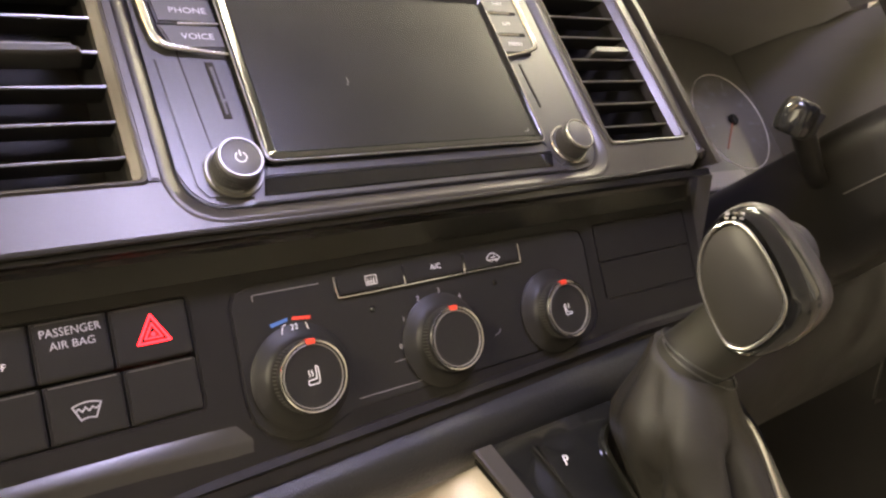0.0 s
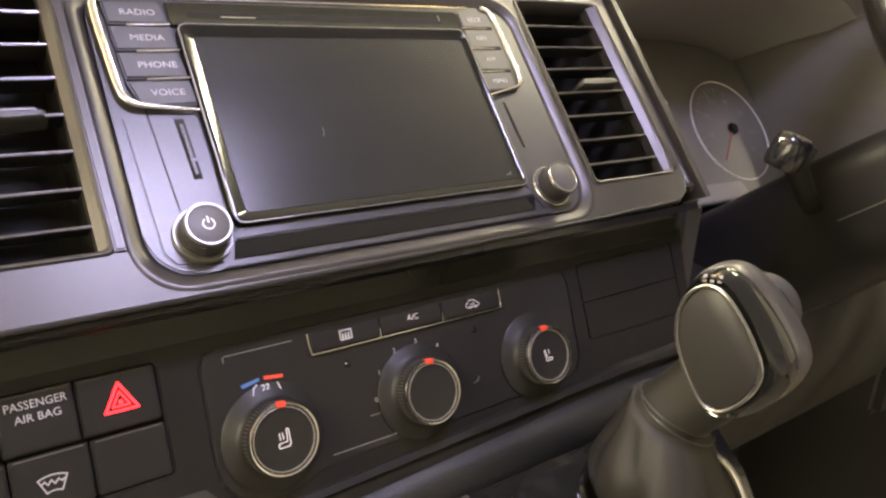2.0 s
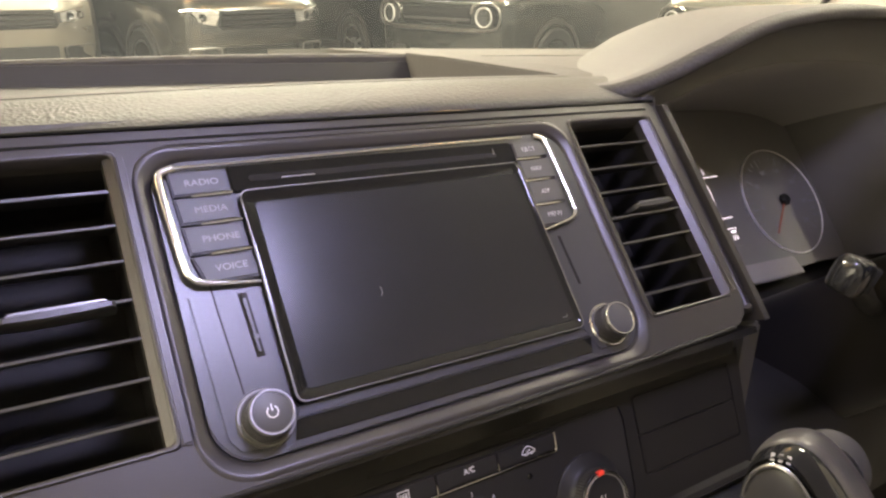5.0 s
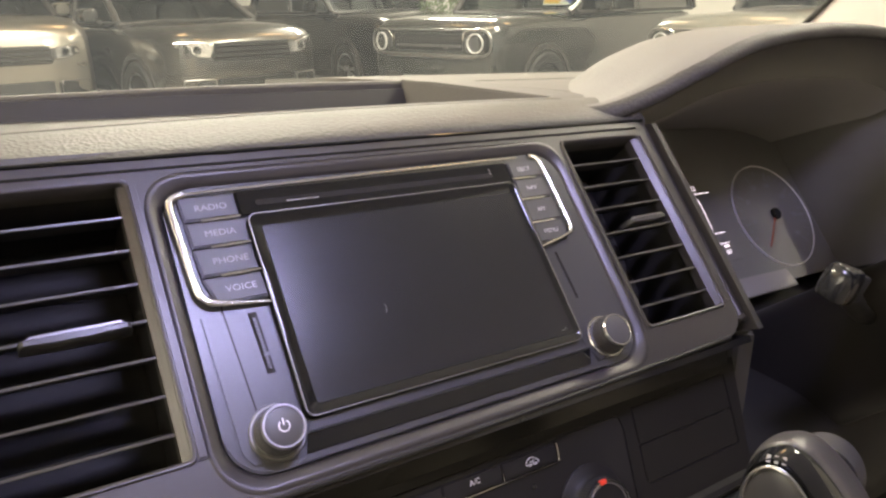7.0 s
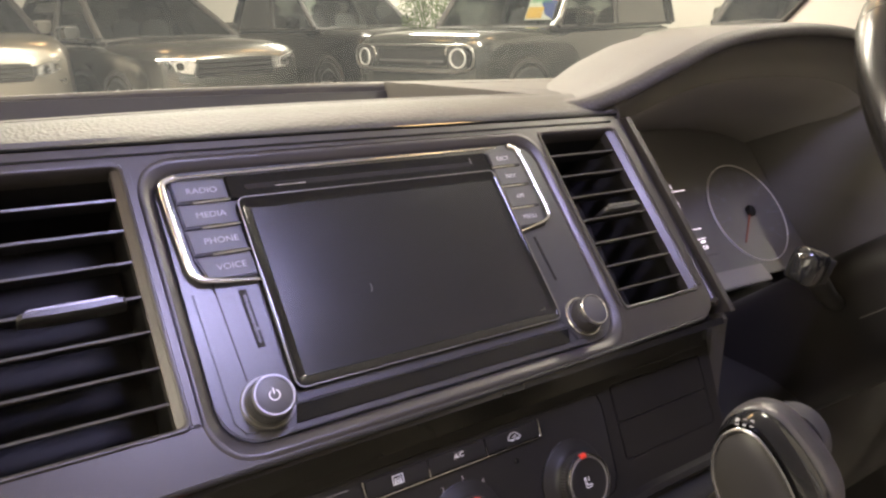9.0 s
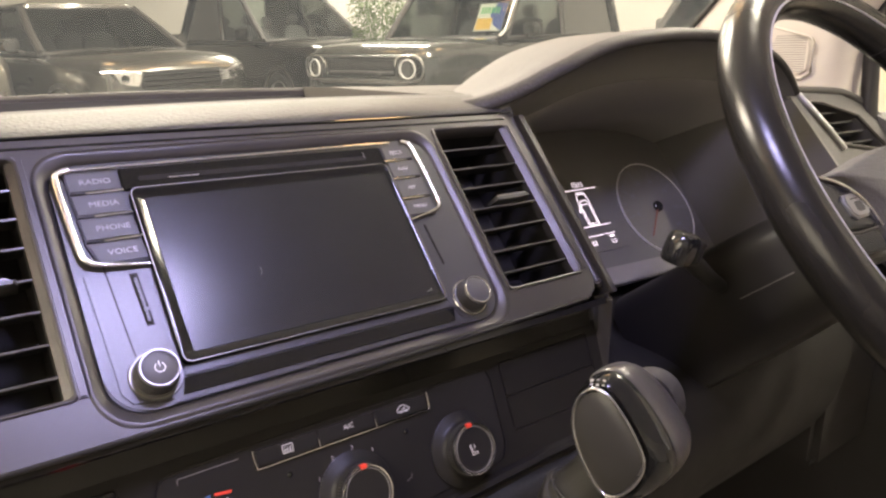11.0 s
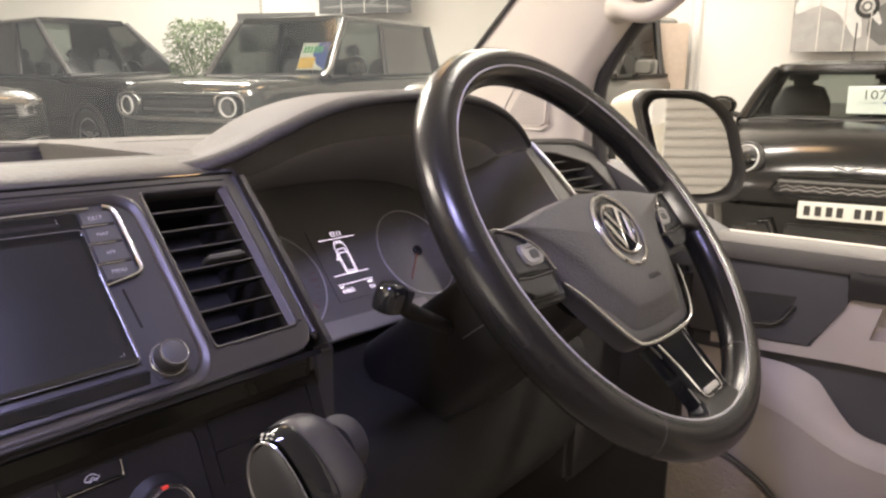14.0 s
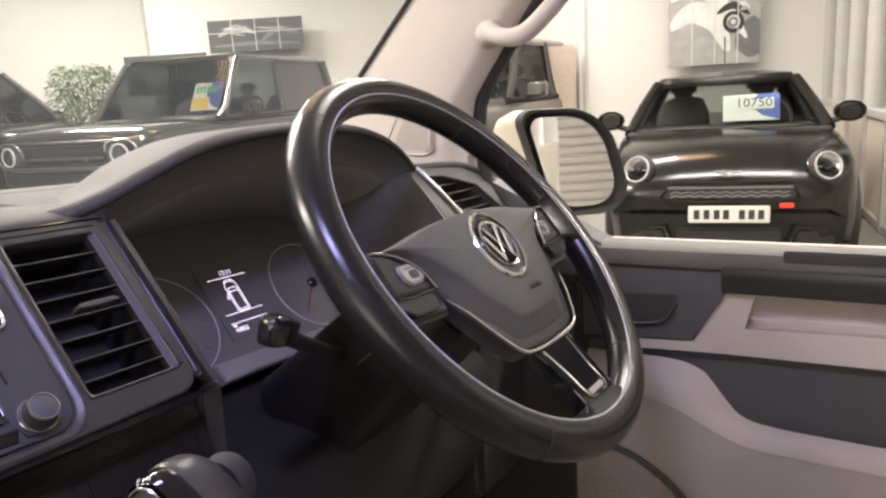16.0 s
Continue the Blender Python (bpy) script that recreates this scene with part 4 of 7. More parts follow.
part("stitching", tube([WHEEL @ Vector(((RIM - 10.2) * math.cos(a), (RIM - 10.2) * math.sin(a), 14.6)) for a in [2 * math.pi * k / 160 for k in range(160)]], 0.0010, 6, closed=True), STITCH, rim, "pale stitched seam")
for deg in (128, 52, 305, 235):
    a = radians(deg)
    m = WHEEL @ pose(RIM * math.cos(a), RIM * math.sin(a), 0, 0, 0, deg) @ pose(0, 0, 0, 90, 0, 0)
    part("seam", lathe(m, [(16.6, -0.6), (17.7, -0.6), (17.95, 0), (17.7, 0.6), (16.6, 0.6)], 28), BLACK, rim)
# hub cover: a bulging face, steeper below towards the chrome line
half = smooth_path([(0, 41, 0), (40, 40, 0), (85, 35, 0), (122, 29, 0), (148, 26, 0), (133, 18, 0), (114, 0, 0), (103, -22, 0), (92, -46, 0), (77, -72, 0), (60, -95, 0), (42, -101, 0), (0, -103, 0)], 4)
outline = [(p.x, p.y) for p in half] + [(-p.x, p.y) for p in reversed(half[1:-1])]


def hub_ring(k, w, b=0.0, gap=0.0):
    """The outline shrunk by k, drawn in by the bevel b (wide at the flanks, narrow along the top) and by a gap at the bottom."""
    out = []
    for u, v in outline:
        flank = max(0.0, min(1.0, (30 - v) / 60))
        low = max(0.0, min(1.0, (-48 - v) / 30))
        s = k * (1 - b * (0.05 + 0.17 * flank)) * (1 - gap * low)
        out.append(WHEEL @ Vector((u * s, -12 + (v + 12) * s, w - 3.5 * (u * s / 148) ** 2)))
    return out


part("hub_base", loft([hub_ring(1.0, -14), hub_ring(1.0, 0.5), hub_ring(0.988, 2.4), hub_ring(0.95, 3.2), hub_ring(0.90, 3.6), hub_ring(0.6, 2)]), RADIO, wheel, "smooth dark base of the airbag cover", sharp=70)
part("hub_cover", loft([hub_ring(k, w, b, 0.08) for k, w, b in ((1, -8, 0), (1, 1.2, 0), (0.995, 3.0, 0.1), (0.99, 5.6, 0.4), (0.985, 8.6, 0.75), (0.98, 10.6, 0.95), (0.965, 11.8, 1), (0.93, 12.6, 1), (0.82, 13.6, 1), (0.64, 14.5, 1), (0.4, 15.1, 1), (0.2, 15.3, 1), (0.04, 15.3, 1))]), HUB, wheel, "grained dark grey airbag cover", sharp=70)
trim_line = smooth_path([(-106, -30, 3), (-94, -47, 5), (-79, -73, 6), (-61, -95, 5), (-43, -103, 5), (0, -105, 5), (43, -103, 5), (61, -95, 5), (79, -73, 5), (92, -52, 4)], 5)
part("chrome_trim", tube([WHEEL @ p for p in trim_line], [0.0006 + 0.0012 * math.sin(math.pi * min(1, max(0, k / (len(trim_line) - 1)))) ** 0.6 for k in range(len(trim_line))], 10), CHROME, wheel, "chrome line round the airbag cover")
for s in (-1, 1):
    part("spoke_trim", tube([WHEEL @ p for p in smooth_path([(s * 151, 27, 1), (s * 134, 18.5, 5), (s * 117, 2, 6), (s * 108, -18, 4)], 5)], 0.0013, 8), CHROME, wheel, "chrome line")
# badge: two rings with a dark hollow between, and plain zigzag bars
BM = WHEEL @ Matrix.Translation((1.5, -4.5, 15.0))
badge = part("badge", lathe(BM, [(0.1, 1.0), (22, 1.0), (26, 0.2), (31, -0.4), (34, 0.4), (35, 0.0), (35, -3), (0.1, -3)], 56), PIANO, wheel, "round chrome badge")
part("badge_ring", lathe(BM, [(33.0, -2), (37.2, -2), (37.4, 0.6), (36.0, 2.4), (34.4, 2.6), (33.0, 1.0)], 64), CHROME, badge)
part("badge_ring", lathe(BM, [(22.6, -1), (25.6, -1), (25.6, 1.8), (24.4, 2.8), (22.6, 1.8)], 56), CHROME, badge)
for z in ([(-11, 19), (0, -3), (11, 19)], [(-19, 11), (-8.5, -17), (0, 2), (8.5, -17), (19, 11)]):
    part("badge_bar", tube([BM @ Vector((u, v, 1.8)) for u, v in z], 0.0025, 8, flat=0.6, up=(0, -0.7, 0.7)), CHROME, badge)
part("airbag_word", lettering(WHEEL, "AIRBAG", 7.2, 14, -54, 14.35, 0.8), CAVITY, wheel)
# side spokes with their key pads
for s in (-1, 1):
    sp = part("spoke", plate(WHEEL, [(s * u, v) for u, v in ((92, 24), (150, 26), (178, 30), (180, -16), (164, -24), (150, -38), (100, -40))][::s], -16, -3, bevel=3), BLACK, wheel)
    pad_ = part("key_pad", plate(WHEEL, [(s * u, v) for u, v in ((112, 2), (128, 15), (147, 23), (162, 22), (170, 6), (166, -13), (110, -17))][::s], -4, 3.0, bevel=1.6, seg=3), PADKEYM, sp, "satin black key pad")
    rk = part("rocker", plate(WHEEL, [(s * u, v) for u, v in ((113, -4), (116, 6), (122, 9), (138, 9), (141, 5), (139, -6), (134, -9.5), (117, -9))][::s], 2, 5.6, bevel=1.5, seg=3), ROCKERM, pad_, "satin silver rocker")
    part("rocker_slot", plate(WHEEL, rrect(min(s * 120, s * 131), -5, max(s * 120, s * 131), 2.5, 2.2, 3), 5.0, 6.0, bevel=0.3), BLACK, rk)
    part("rocker_mark", box(WHEEL, s * 122 - 1, 4.2, 5.4, s * 134 + 1, 5.0, 6.0), BLACK, rk)
    part("pad_joint", tube([WHEEL @ Vector((s * u, v, 2.2)) for u, v in ((110, -17.6), (140, -17.8), (167, -13.6))], 0.0005, 6), EDGE, sp)
    part("lower_key", plate(WHEEL, [(s * u, v) for u, v in ((112, -19.5), (142, -19.5), (164, -16), (162, -24), (148, -33), (116, -34))][::s], -4, 2.6, bevel=1.2), PADKEYM, sp)
    part("end_trim", tube([WHEEL @ p for p in smooth_path([(s * 150, 26, 3), (s * 164, 24, 4), (s * 172, 12, 5), (s * 171, -4, 5)], 4)], 0.0009, 6), CHROME, sp, "thin chrome line")
    part("rim_joint", loft([[WHEEL @ Vector((s * u, v, w)) for v, w in rrect(-h + 4, -hw, h + 4, hw, 5, 4)] for u, h, hw in ((158, 22, 5), (168, 26, 9), (178, 38, 14))]), LEATHER, sp, "smooth black joint", sharp=60)
# lower spoke: satin surround, gloss insert, chrome edges, rising towards the rim
SPK = WHEEL @ pose(0, -108, 1.5, -8.5, 0, 0)
lower = part("lower_spoke", plate(SPK, [(-37, 4), (37, 4), (31, -24), (31.5, -58), (27, -66), (-27, -66), (-31.5, -58), (-31, -24)], -14, 0, bevel=3, seg=3), PIANO, wheel, "gloss black lower spoke")
part("spoke_insert", plate(SPK, [(-24, 2), (24, 2), (19.5, -28), (18.5, -50), (15, -55), (-15, -55), (-18.5, -50), (-19.5, -28)], -2, 0.6, bevel=0.8), PIANO, lower, "gloss black insert")
part("spoke_foot", plate(SPK, [(-14, -49), (14, -49), (16, -52), (13, -54.5), (-13, -54.5), (-16, -52)], 0.4, 1.3, bevel=0.6), SATIN, lower)
for s in (-1, 1):
    part("spoke_edge", tube([SPK @ p for p in smooth_path([(s * 26, 0, 0.3), (s * 21, -28, 0.6), (s * 20, -48, 0.8), (s * 16.5, -56, 0.8), (s * 6, -57, 0.8)], 5)], 0.0008, 8), CHROME, lower, "chrome edge")
    part("outer_edge", tube([SPK @ p for p in smooth_path([(s * 36, 2, -1), (s * 30.6, -24, -1), (s * 31, -56, -1)], 5)], 0.0008, 6), EDGE, lower)
part("rim_joint", loft([[WHEEL @ Vector((u, v, w)) for u, w in rrect(-h, w0, h, w1, 4, 4)] for v, h, w0, w1 in ((-162, 30, -6, 8), (-171, 33, -8, 12), (-176, 40, -9, 13), (-181, 52, -10, 14))]), LEATHER, lower, "smooth black joint", sharp=60)

# ---- driver's side vent and dash end ----
end = thing("dash_end", "dark dashboard end with a slatted side vent by the door", "dashboard panel", FACE @ Vector((850, 0, -20)), kind="structure")
DV = [(801, 70), (915, 50), (912, 68), (896, 107), (826, 129), (789, 133)]
part("panel", plate(FACE, [(768, 20), (776, -60), (990, -90), (984, 30), (962, 92), (938, 124), (898, 143), (784, 152), (764, 150)], -30, -2, (DV,), 2, 3), DARK, end)
part("vent_back", plate(FACE, [(785, 46), (920, 46), (920, 136), (785, 136)], -34, -28), VOID, end)
part("vent_frame", tube([FACE @ Vector((u, v, -1)) for u, v in DV], 0.0028, 8, closed=True), TRIM, end, "satin frame of the side vent")
part("vent_bar", tube([FACE @ Vector(p) for p in ((783, 148, 0), (790, 120, 1), (797, 92, 1), (803, 62, 0))], 0.0035, 8), SATIN, end, "satin bar")
for k in range(4):
    v = 118 - k * 15
    part("slat", box(FACE @ Matrix.Translation((0, v, -6)) @ pose(0, 0, 0, 14, 0, 0), 792 + k * 3.5, -1.3, -16, 886 + k * 8 - 4, 1.2, 0, 0.6), SLAT, end)
part("end_ridge", tube([FACE @ Vector(p) for p in smooth_path([(784, 153, -4), (860, 149, -2), (905, 144, -2), (940, 126, -2), (966, 92, -4), (984, 40, -8)], 4)], 0.005, 10), DARK, end)

# ---- gear lever and its console ----
SLOPE = face((0, -0.061, -0.159), 55.0) @ MM
console = thing("gear_console", "black gear console with selector letters, pale beige flank", "gear console", (0.18, -0.10, -0.36))
part("deck", plate(SLOPE, [(101, 22), (300, 22), (296, -30), (280, -70), (262, -120), (112, -150), (114, -60), (112, -20)], -10, 0, (rrect(175, -120, 246, 6, 14, 5),), 2, 3), PIANO, console, "gloss black deck")
part("edge_strip", plate(SLOPE, [(98, 22), (109, 22), (118.5, -22), (121.5, -60), (121, -140), (112, -140), (112, -60), (108.5, -22)], -2, 1.6, bevel=0.8), TRIM, console, "satin edge strip")
plate_ = part("letter_plate", plate(SLOPE, [(132, 14), (161, 14), (172, -12), (172, -60), (168, -130), (134, -130), (138, -40), (138, -18)], -1, 2.2, bevel=1.2), PIANO, console, "black selector plate")
part("groove", tube([SLOPE @ p for p in smooth_path([(131, 13, 1), (134, 0, 1), (138, -20, 1), (138, -40, 1), (134, -110, 1)], 5)], 0.0012, 8), PIANO, console)
for word, u, v in (("P", 145, 0), ("R", 150, -29), ("N", 149, -45), ("D", 147, -60), ("+", 156, -55)):
    part("selector_letter", lettering(SLOPE, word, 7.5 if word != "+" else 6, u, v, 2.25, turn=-6), INK, plate_, "pale letter")
part("boot_frame", tube([SLOPE @ Vector((u, v, 0.5)) for u, v in rrect(173, -122, 248, 8, 15, 6)], 0.0024, 8, closed=True), PIANO, console)
part("right_trim", tube(smooth_path([(0.246, -0.074, -0.139), (0.251, -0.0833, -0.1465), (0.255, -0.0977, -0.1535), (0.256, -0.1152, -0.1775), (0.257, -0.1344, -0.2112), (0.257, -0.155, -0.250)], 5), 0.0028, 8, flat=0.7), CHROME, console, "silver trim edge")
part("right_flank", loft([[Vector(p) for p in q] for q in ([(0.247, -0.078, -0.146), (0.257, -0.106, -0.168), (0.259, -0.138, -0.226), (0.25, -0.16, -0.36)], [(0.24, -0.02, -0.15), (0.29, -0.03, -0.17), (0.30, -0.06, -0.24), (0.28, -0.06, -0.37)])], closed=False), DARK, console)
part("inner_panel", loft([[Vector((x - dx, y, z - dz)) for x, y, z in ((0.246, -0.076, -0.142), (0.251, -0.0853, -0.149), (0.255, -0.0997, -0.156), (0.256, -0.1172, -0.180), (0.257, -0.1364, -0.2137), (0.257, -0.157, -0.2525))] for dx, dz in ((0.0, 0.0), (0.010, 0.006), (0.018, 0.022), (0.022, 0.05))], closed=False), DARK, console, "grey inner side of the console", sharp=70)
# beige flank on the passenger's side and the tray with its socket
flank = smooth_path([(0.099, 0.0, -0.146), (0.103, -0.020, -0.152), (0.106, -0.036, -0.160), (0.112, -0.060, -0.172), (0.117, -0.085, -0.190), (0.120, -0.12, -0.215), (0.122, -0.16, -0.245)], 5)
part("flank", loft([[Vector((p.x - s, p.y, p.z - d)) for p in flank] for s, d in ((-0.004, 0.002), (0.003, 0.001), (0.009, 0.006), (0.015, 0.018), (0.026, 0.05), (0.040, 0.10), (0.055, 0.17))], closed=False), BEIGE, console, "pale beige grained flank", sharp=80)
tray = thing("storage_tray", "beige lower dash tray with a dark opening and power socket", "storage tray", (0.0, 0.0, -0.36), kind="structure")
# face toned down by TRAYM in place of the overhang's shadow
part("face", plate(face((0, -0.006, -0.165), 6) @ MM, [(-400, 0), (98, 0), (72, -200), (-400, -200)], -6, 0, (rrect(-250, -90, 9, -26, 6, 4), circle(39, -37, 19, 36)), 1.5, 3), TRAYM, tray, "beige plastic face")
# back of the opening, its darkness given by colour
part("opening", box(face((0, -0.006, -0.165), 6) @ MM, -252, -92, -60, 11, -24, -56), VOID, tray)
part("divider", tube([face((0, -0.006, -0.165), 6) @ Vector((0.064 - 0.0105 * k, -0.004 - 0.045 * k, 0.0005)) for k in range(5)], 0.0012, 6), VOID, tray)
sm = face((0, -0.006, -0.165), 6) @ Matrix.Translation((0.039, -0.037, 0)) @ MM
socket = part("power_socket", lathe(sm, [(0.1, -3), (14.5, -3), (15.0, 2.2), (18.4, 2.6), (19.4, 0.6), (19.4, -6)], 40), PIANO, tray, "black power socket with a cap")
part("socket_cap", lathe(sm, [(0.1, 0.2), (12.6, 0.2), (13.6, -0.6), (13.6, -3)], 36), BLACK, socket)
part("socket_ring", tube([sm @ Vector((u, v, 2.6)) for u, v in arc(0, 0, 16.4, 0, 150, 24)], 0.0012, 6), SATIN, socket)
part("socket_mark", lettering(sm, "12 V", 5.6, 2, -5, 0.3), INK, socket)

lever = thing("gear_lever", "black automatic gear lever with satin-framed side face and leather boot", "gear lever", (0.205, -0.09, -0.17))
# the side face: a rounded lozenge turned to the passenger
B = Vector((-0.030, 0.175, 0.984)).normalized()
A = Vector((0.30, -0.945, -0.11))
A = (A - B * A.dot(B)).normalized()
N3 = -(A.cross(B)).normalized()
N3 = N3 if N3.x < 0 else -N3
LOZ = Matrix((A, B, N3)).transposed().to_4x4()
LOZ.translation = Vector((0.1835, -0.1170, -0.0499))
LOZ = LOZ @ Matrix.Diagonal((0.00096, 0.00107, 0.001, 1))
loz_half = smooth_path([(-8, 25.5, 0), (-2, 27, 0), (4.5, 24, 0), (11.5, 15, 0), (17.3, 4, 0), (20.6, -6, 0), (18.6, -14, 0), (12, -22, 0), (5, -27, 0), (-1, -28, 0), (-7, -25, 0), (-14, -12, 0), (-18, 2, 0), (-17.2, 13, 0), (-13.4, 21, 0)], 3, True)
loz = [(p.x, p.y) for p in loz_half]


def loz_ring(k, w, du=0.0, dv=0.0, kv=None):
    return [LOZ @ Vector((u * k + du, v * (kv or k) + dv, w)) for u, v in loz]


part("knob_band", loft([loz_ring(0.98, -3), loz_ring(1.10, -1, 1), loz_ring(1.22, -3, 2.5, 0, 1.12), loz_ring(1.32, -7, 4, 0, 1.16), loz_ring(1.38, -11, 4.5, 0, 1.18), loz_ring(1.39, -13, 4.5, 0, 1.18), loz_ring(1.34, -14, 4.5, 0, 1.15)]), PIANO, lever, "gloss black band", sharp=60)
part("knob", loft([loz_ring(1.34, -13, 4.5, 0, 1.15), loz_ring(1.40, -15, 4.5, 0, 1.19), loz_ring(1.45, -20, 4.5, -0.5, 1.21), loz_ring(1.47, -26, 4.5, -1, 1.21), loz_ring(1.46, -33, 4.5, -1.5, 1.18), loz_ring(1.40, -40, 4, -2, 1.10), loz_ring(1.30, -46, 4, -2.5, 0.98), loz_ring(1.0, -50, 2, -3, 0.76), loz_ring(0.5, -51, 0, -3, 0.4)]), KNOBM, lever, "dark leather-wrapped knob", sharp=60)
part("side_face", loft([loz_ring(0.93, -2), loz_ring(0.93, 0.3), loz_ring(0.80, 1.4), loz_ring(0.5, 2.4), loz_ring(0.15, 2.8)]), SATINGREY, lever, "dark grey side face", sharp=60)
part("face_frame", tube(loz_ring(0.985, 0.3), 0.0010, 8, closed=True, up=(1, 0, 0)), FRAMEM, lever, "satin chrome frame")
rb = LOZ @ pose(5, 0, -57, 0, 180, 0)
part("release_button", lathe(rb, [(0.1, 13.5), (14.5, 12.5), (17.2, 11), (18.4, 7.5), (18.0, -6), (0.1, -6)], 32), BLACK, lever, "round release button")
for du in (-5.2, -1.8, 1.6):
    part("knob_mark", box(LOZ @ pose(du, 29.0, -2.2, -42, 0, 0), -0.9, -1.7, 0, 0.9, 1.7, 0.35), EDGE2, lever)
part("neck", loft([[Vector((x + r * math.cos(a), y + r * 0.9 * math.sin(a), z + 0.35 * r * math.sin(a))) for a in [2 * math.pi * k / 24 for k in range(24)]] for x, y, z, r in ((0.212, -0.113, -0.060, 0.0190), (0.209, -0.109, -0.074, 0.0195), (0.203, -0.101, -0.087, 0.0195), (0.1955, -0.092, -0.099, 0.0190))]), CAVITY, lever, "satin black neck", sharp=60)
for z0, r0 in ((0.0, 0.0196), (0.0040, 0.0200)):
    part("neck_ring", tube([Vector((0.1965 + r0 * math.cos(a), -0.0945 - z0 * 0.5 + r0 * 0.9 * math.sin(a), -0.0955 - z0 + 0.35 * r0 * math.sin(a) - 0.30 * r0 * math.cos(a))) for a in [2 * math.pi * k / 36 for k in range(36)]], 0.0005, 6, closed=True), SLAT, lever, "thin dark ring")
FOLDS = [(2.95, 0.9, 0.26, 0.16), (3.55, -0.8, 0.34, 0.12), (4.10, 1.0, 0.30, 0.14), (4.75, -0.7, 0.32, 0.13), (5.5, 0.6, 0.26, 0.2), (0.2, 0.5, 0.3, 0.3), (1.3, -0.5, 0.28, 0.3), (2.2, 0.4, 0.3, 0.2)]


def fold(a, t):
    """Creases that run slantwise down the boot: where each starts, its drift, depth and width."""
    d = 0.07 * math.sin(2 * a + 7 * t)
    for a0, drift, depth, width in FOLDS:
        off = (a - a0 - drift * t + math.pi) % (2 * math.pi) - math.pi
        d -= depth * math.exp(-(off / width) ** 2) * (0.6 + 0.4 * math.sin(5 * t + a0))
    return (1.6 * d + 0.26) * min(1, 0.08 + 3.2 * t) * min(1, 2.5 * (1 - t))


rings = []
for j in range(25):
    t = j / 24
    cx, cy, cz = 0.1955 + 0.004 * t, -0.0915 - 0.018 * t, -0.098 - 0.104 * t
    r = 0.0192 + 0.0105 * min(1, 2.2 * t) ** 0.7
    ring = []
    for a in [2 * math.pi * k / 72 for k in range(72)]:
        q = r * (1 + fold(a, t)) * (1 - 0.28 * max(0.0, math.cos(a)) * min(1, 2 * t))
        ring.append(Vector((cx + q * math.cos(a) * (1 - 0.12 * t), cy + q * (1.0 + 0.35 * t) * math.sin(a), cz + r * (0.35 * (1 - t) + 0.5 * t) * math.sin(a))))
    rings.append(ring)
part("boot", loft(rings), material("folded_boot_leather", (0.017, 0.0155, 0.014), 0.58, spec=0.28, grain=0.2, grain_size=0.0012, mottle=0.25, kind="cells"), lever, "creased dark leather boot", sharp=80)

# ---- driver's door ----
DOOR = Matrix(((0, 0, -1, 0.95), (-1, 0, 0, 0), (0, 1, 0, 0), (0, 0, 0, 1))) @ MM   # back along the door, up, into the cabin
door = thing("door_1", "driver's door with beige and dark plastic lining and open window", "car door", (0.98, -0.35, -0.50), kind="structure")
part("sill", loft([[DOOR @ Vector((u, v, w)) for v, w in ((-42, 4), (-40, 16), (-30, 20), (-18, 18), (-11, 8), (-10, -20), (-42, -20))] for u in (20, 120, 300, 760)]), SILLM, door, "grey-beige door sill")
part("front_slope", loft([[DOOR @ Vector(p) for p in q] for q in ([(-80, 76, 4), (-80, 76, -40), (-80, -60, -40), (-80, -60, 4)], [(-30, 54, 10), (-30, 54, -40), (-30, -60, -40), (-30, -60, 10)], [(42, 16, 14), (42, 16, -40), (42, -60, -40), (42, -60, 14)], [(100, -12, 14), (100, -12, -40), (100, -60, -40), (100, -60, 14)])]), DOORDARK, door)
part("dark_strip", plate(DOOR, [(60, -40), (262, -36), (268, -74), (258, -82), (225, -145), (60, -152)], -20, 8, bevel=4, seg=3), DOORDARK, door, "dark strip with the handle recess")
hr = part("handle_recess", plate(DOOR, [(112, -84), (205, -80), (192, -118), (176, -126), (108, -130)], 6, 8.6, bevel=0.6), BLACK, door, "dark handle recess")
part("door_handle", tube([DOOR @ Vector(p) for p in ((104, -122, 12), (150, -122, 16), (180, -119, 15), (192, -112, 13), (204, -92, 11))], 0.0035, 10, flat=0.7), TRIM, hr, "dark satin door pull")
part("armrest", loft([[DOOR @ Vector((u, v, w)) for v, w in ((-72, 4), (-71, 15), (-66, 19), (-44, 20), (-36, 18), (-30, 10), (-29, -5), (-72, -5))] for u in (263, 266, 274, 420, 760)]), SATINGREY, door, "dark padded armrest")
part("armrest_groove", tube([DOOR @ Vector((u, -37, 18.6)) for u in (272, 420, 760)], 0.0010, 6), BLACK, door)
part("top_bin", box(DOOR, 335, -26, -30, 760, -11.5, 22, 2), BLACK, door, "dark bin in the sill")
part("pale_band", plate(DOOR, [(100, -149), (226, -143), (262, -74), (760, -66), (760, -150), (262, -157), (100, -164)], -20, 4, (([(300, -78), (760, -72), (760, -105), (290, -120)]),), 3, 3), BEIGE, door, "pale beige door lining")
part("pull_cup", loft([[DOOR @ Vector((u, v, w)) for v, w in ((-72, 2), (-76, -26), (-110, -26), (-122, 3))] for u in (288, 320, 760)], closed=False), BEIGE, door)
part("dark_band", plate(DOOR, [(60, -160), (262, -155), (760, -148), (760, -290), (60, -290)], -34, -14, bevel=2), DOORDARK, door, "dark door bin panel")
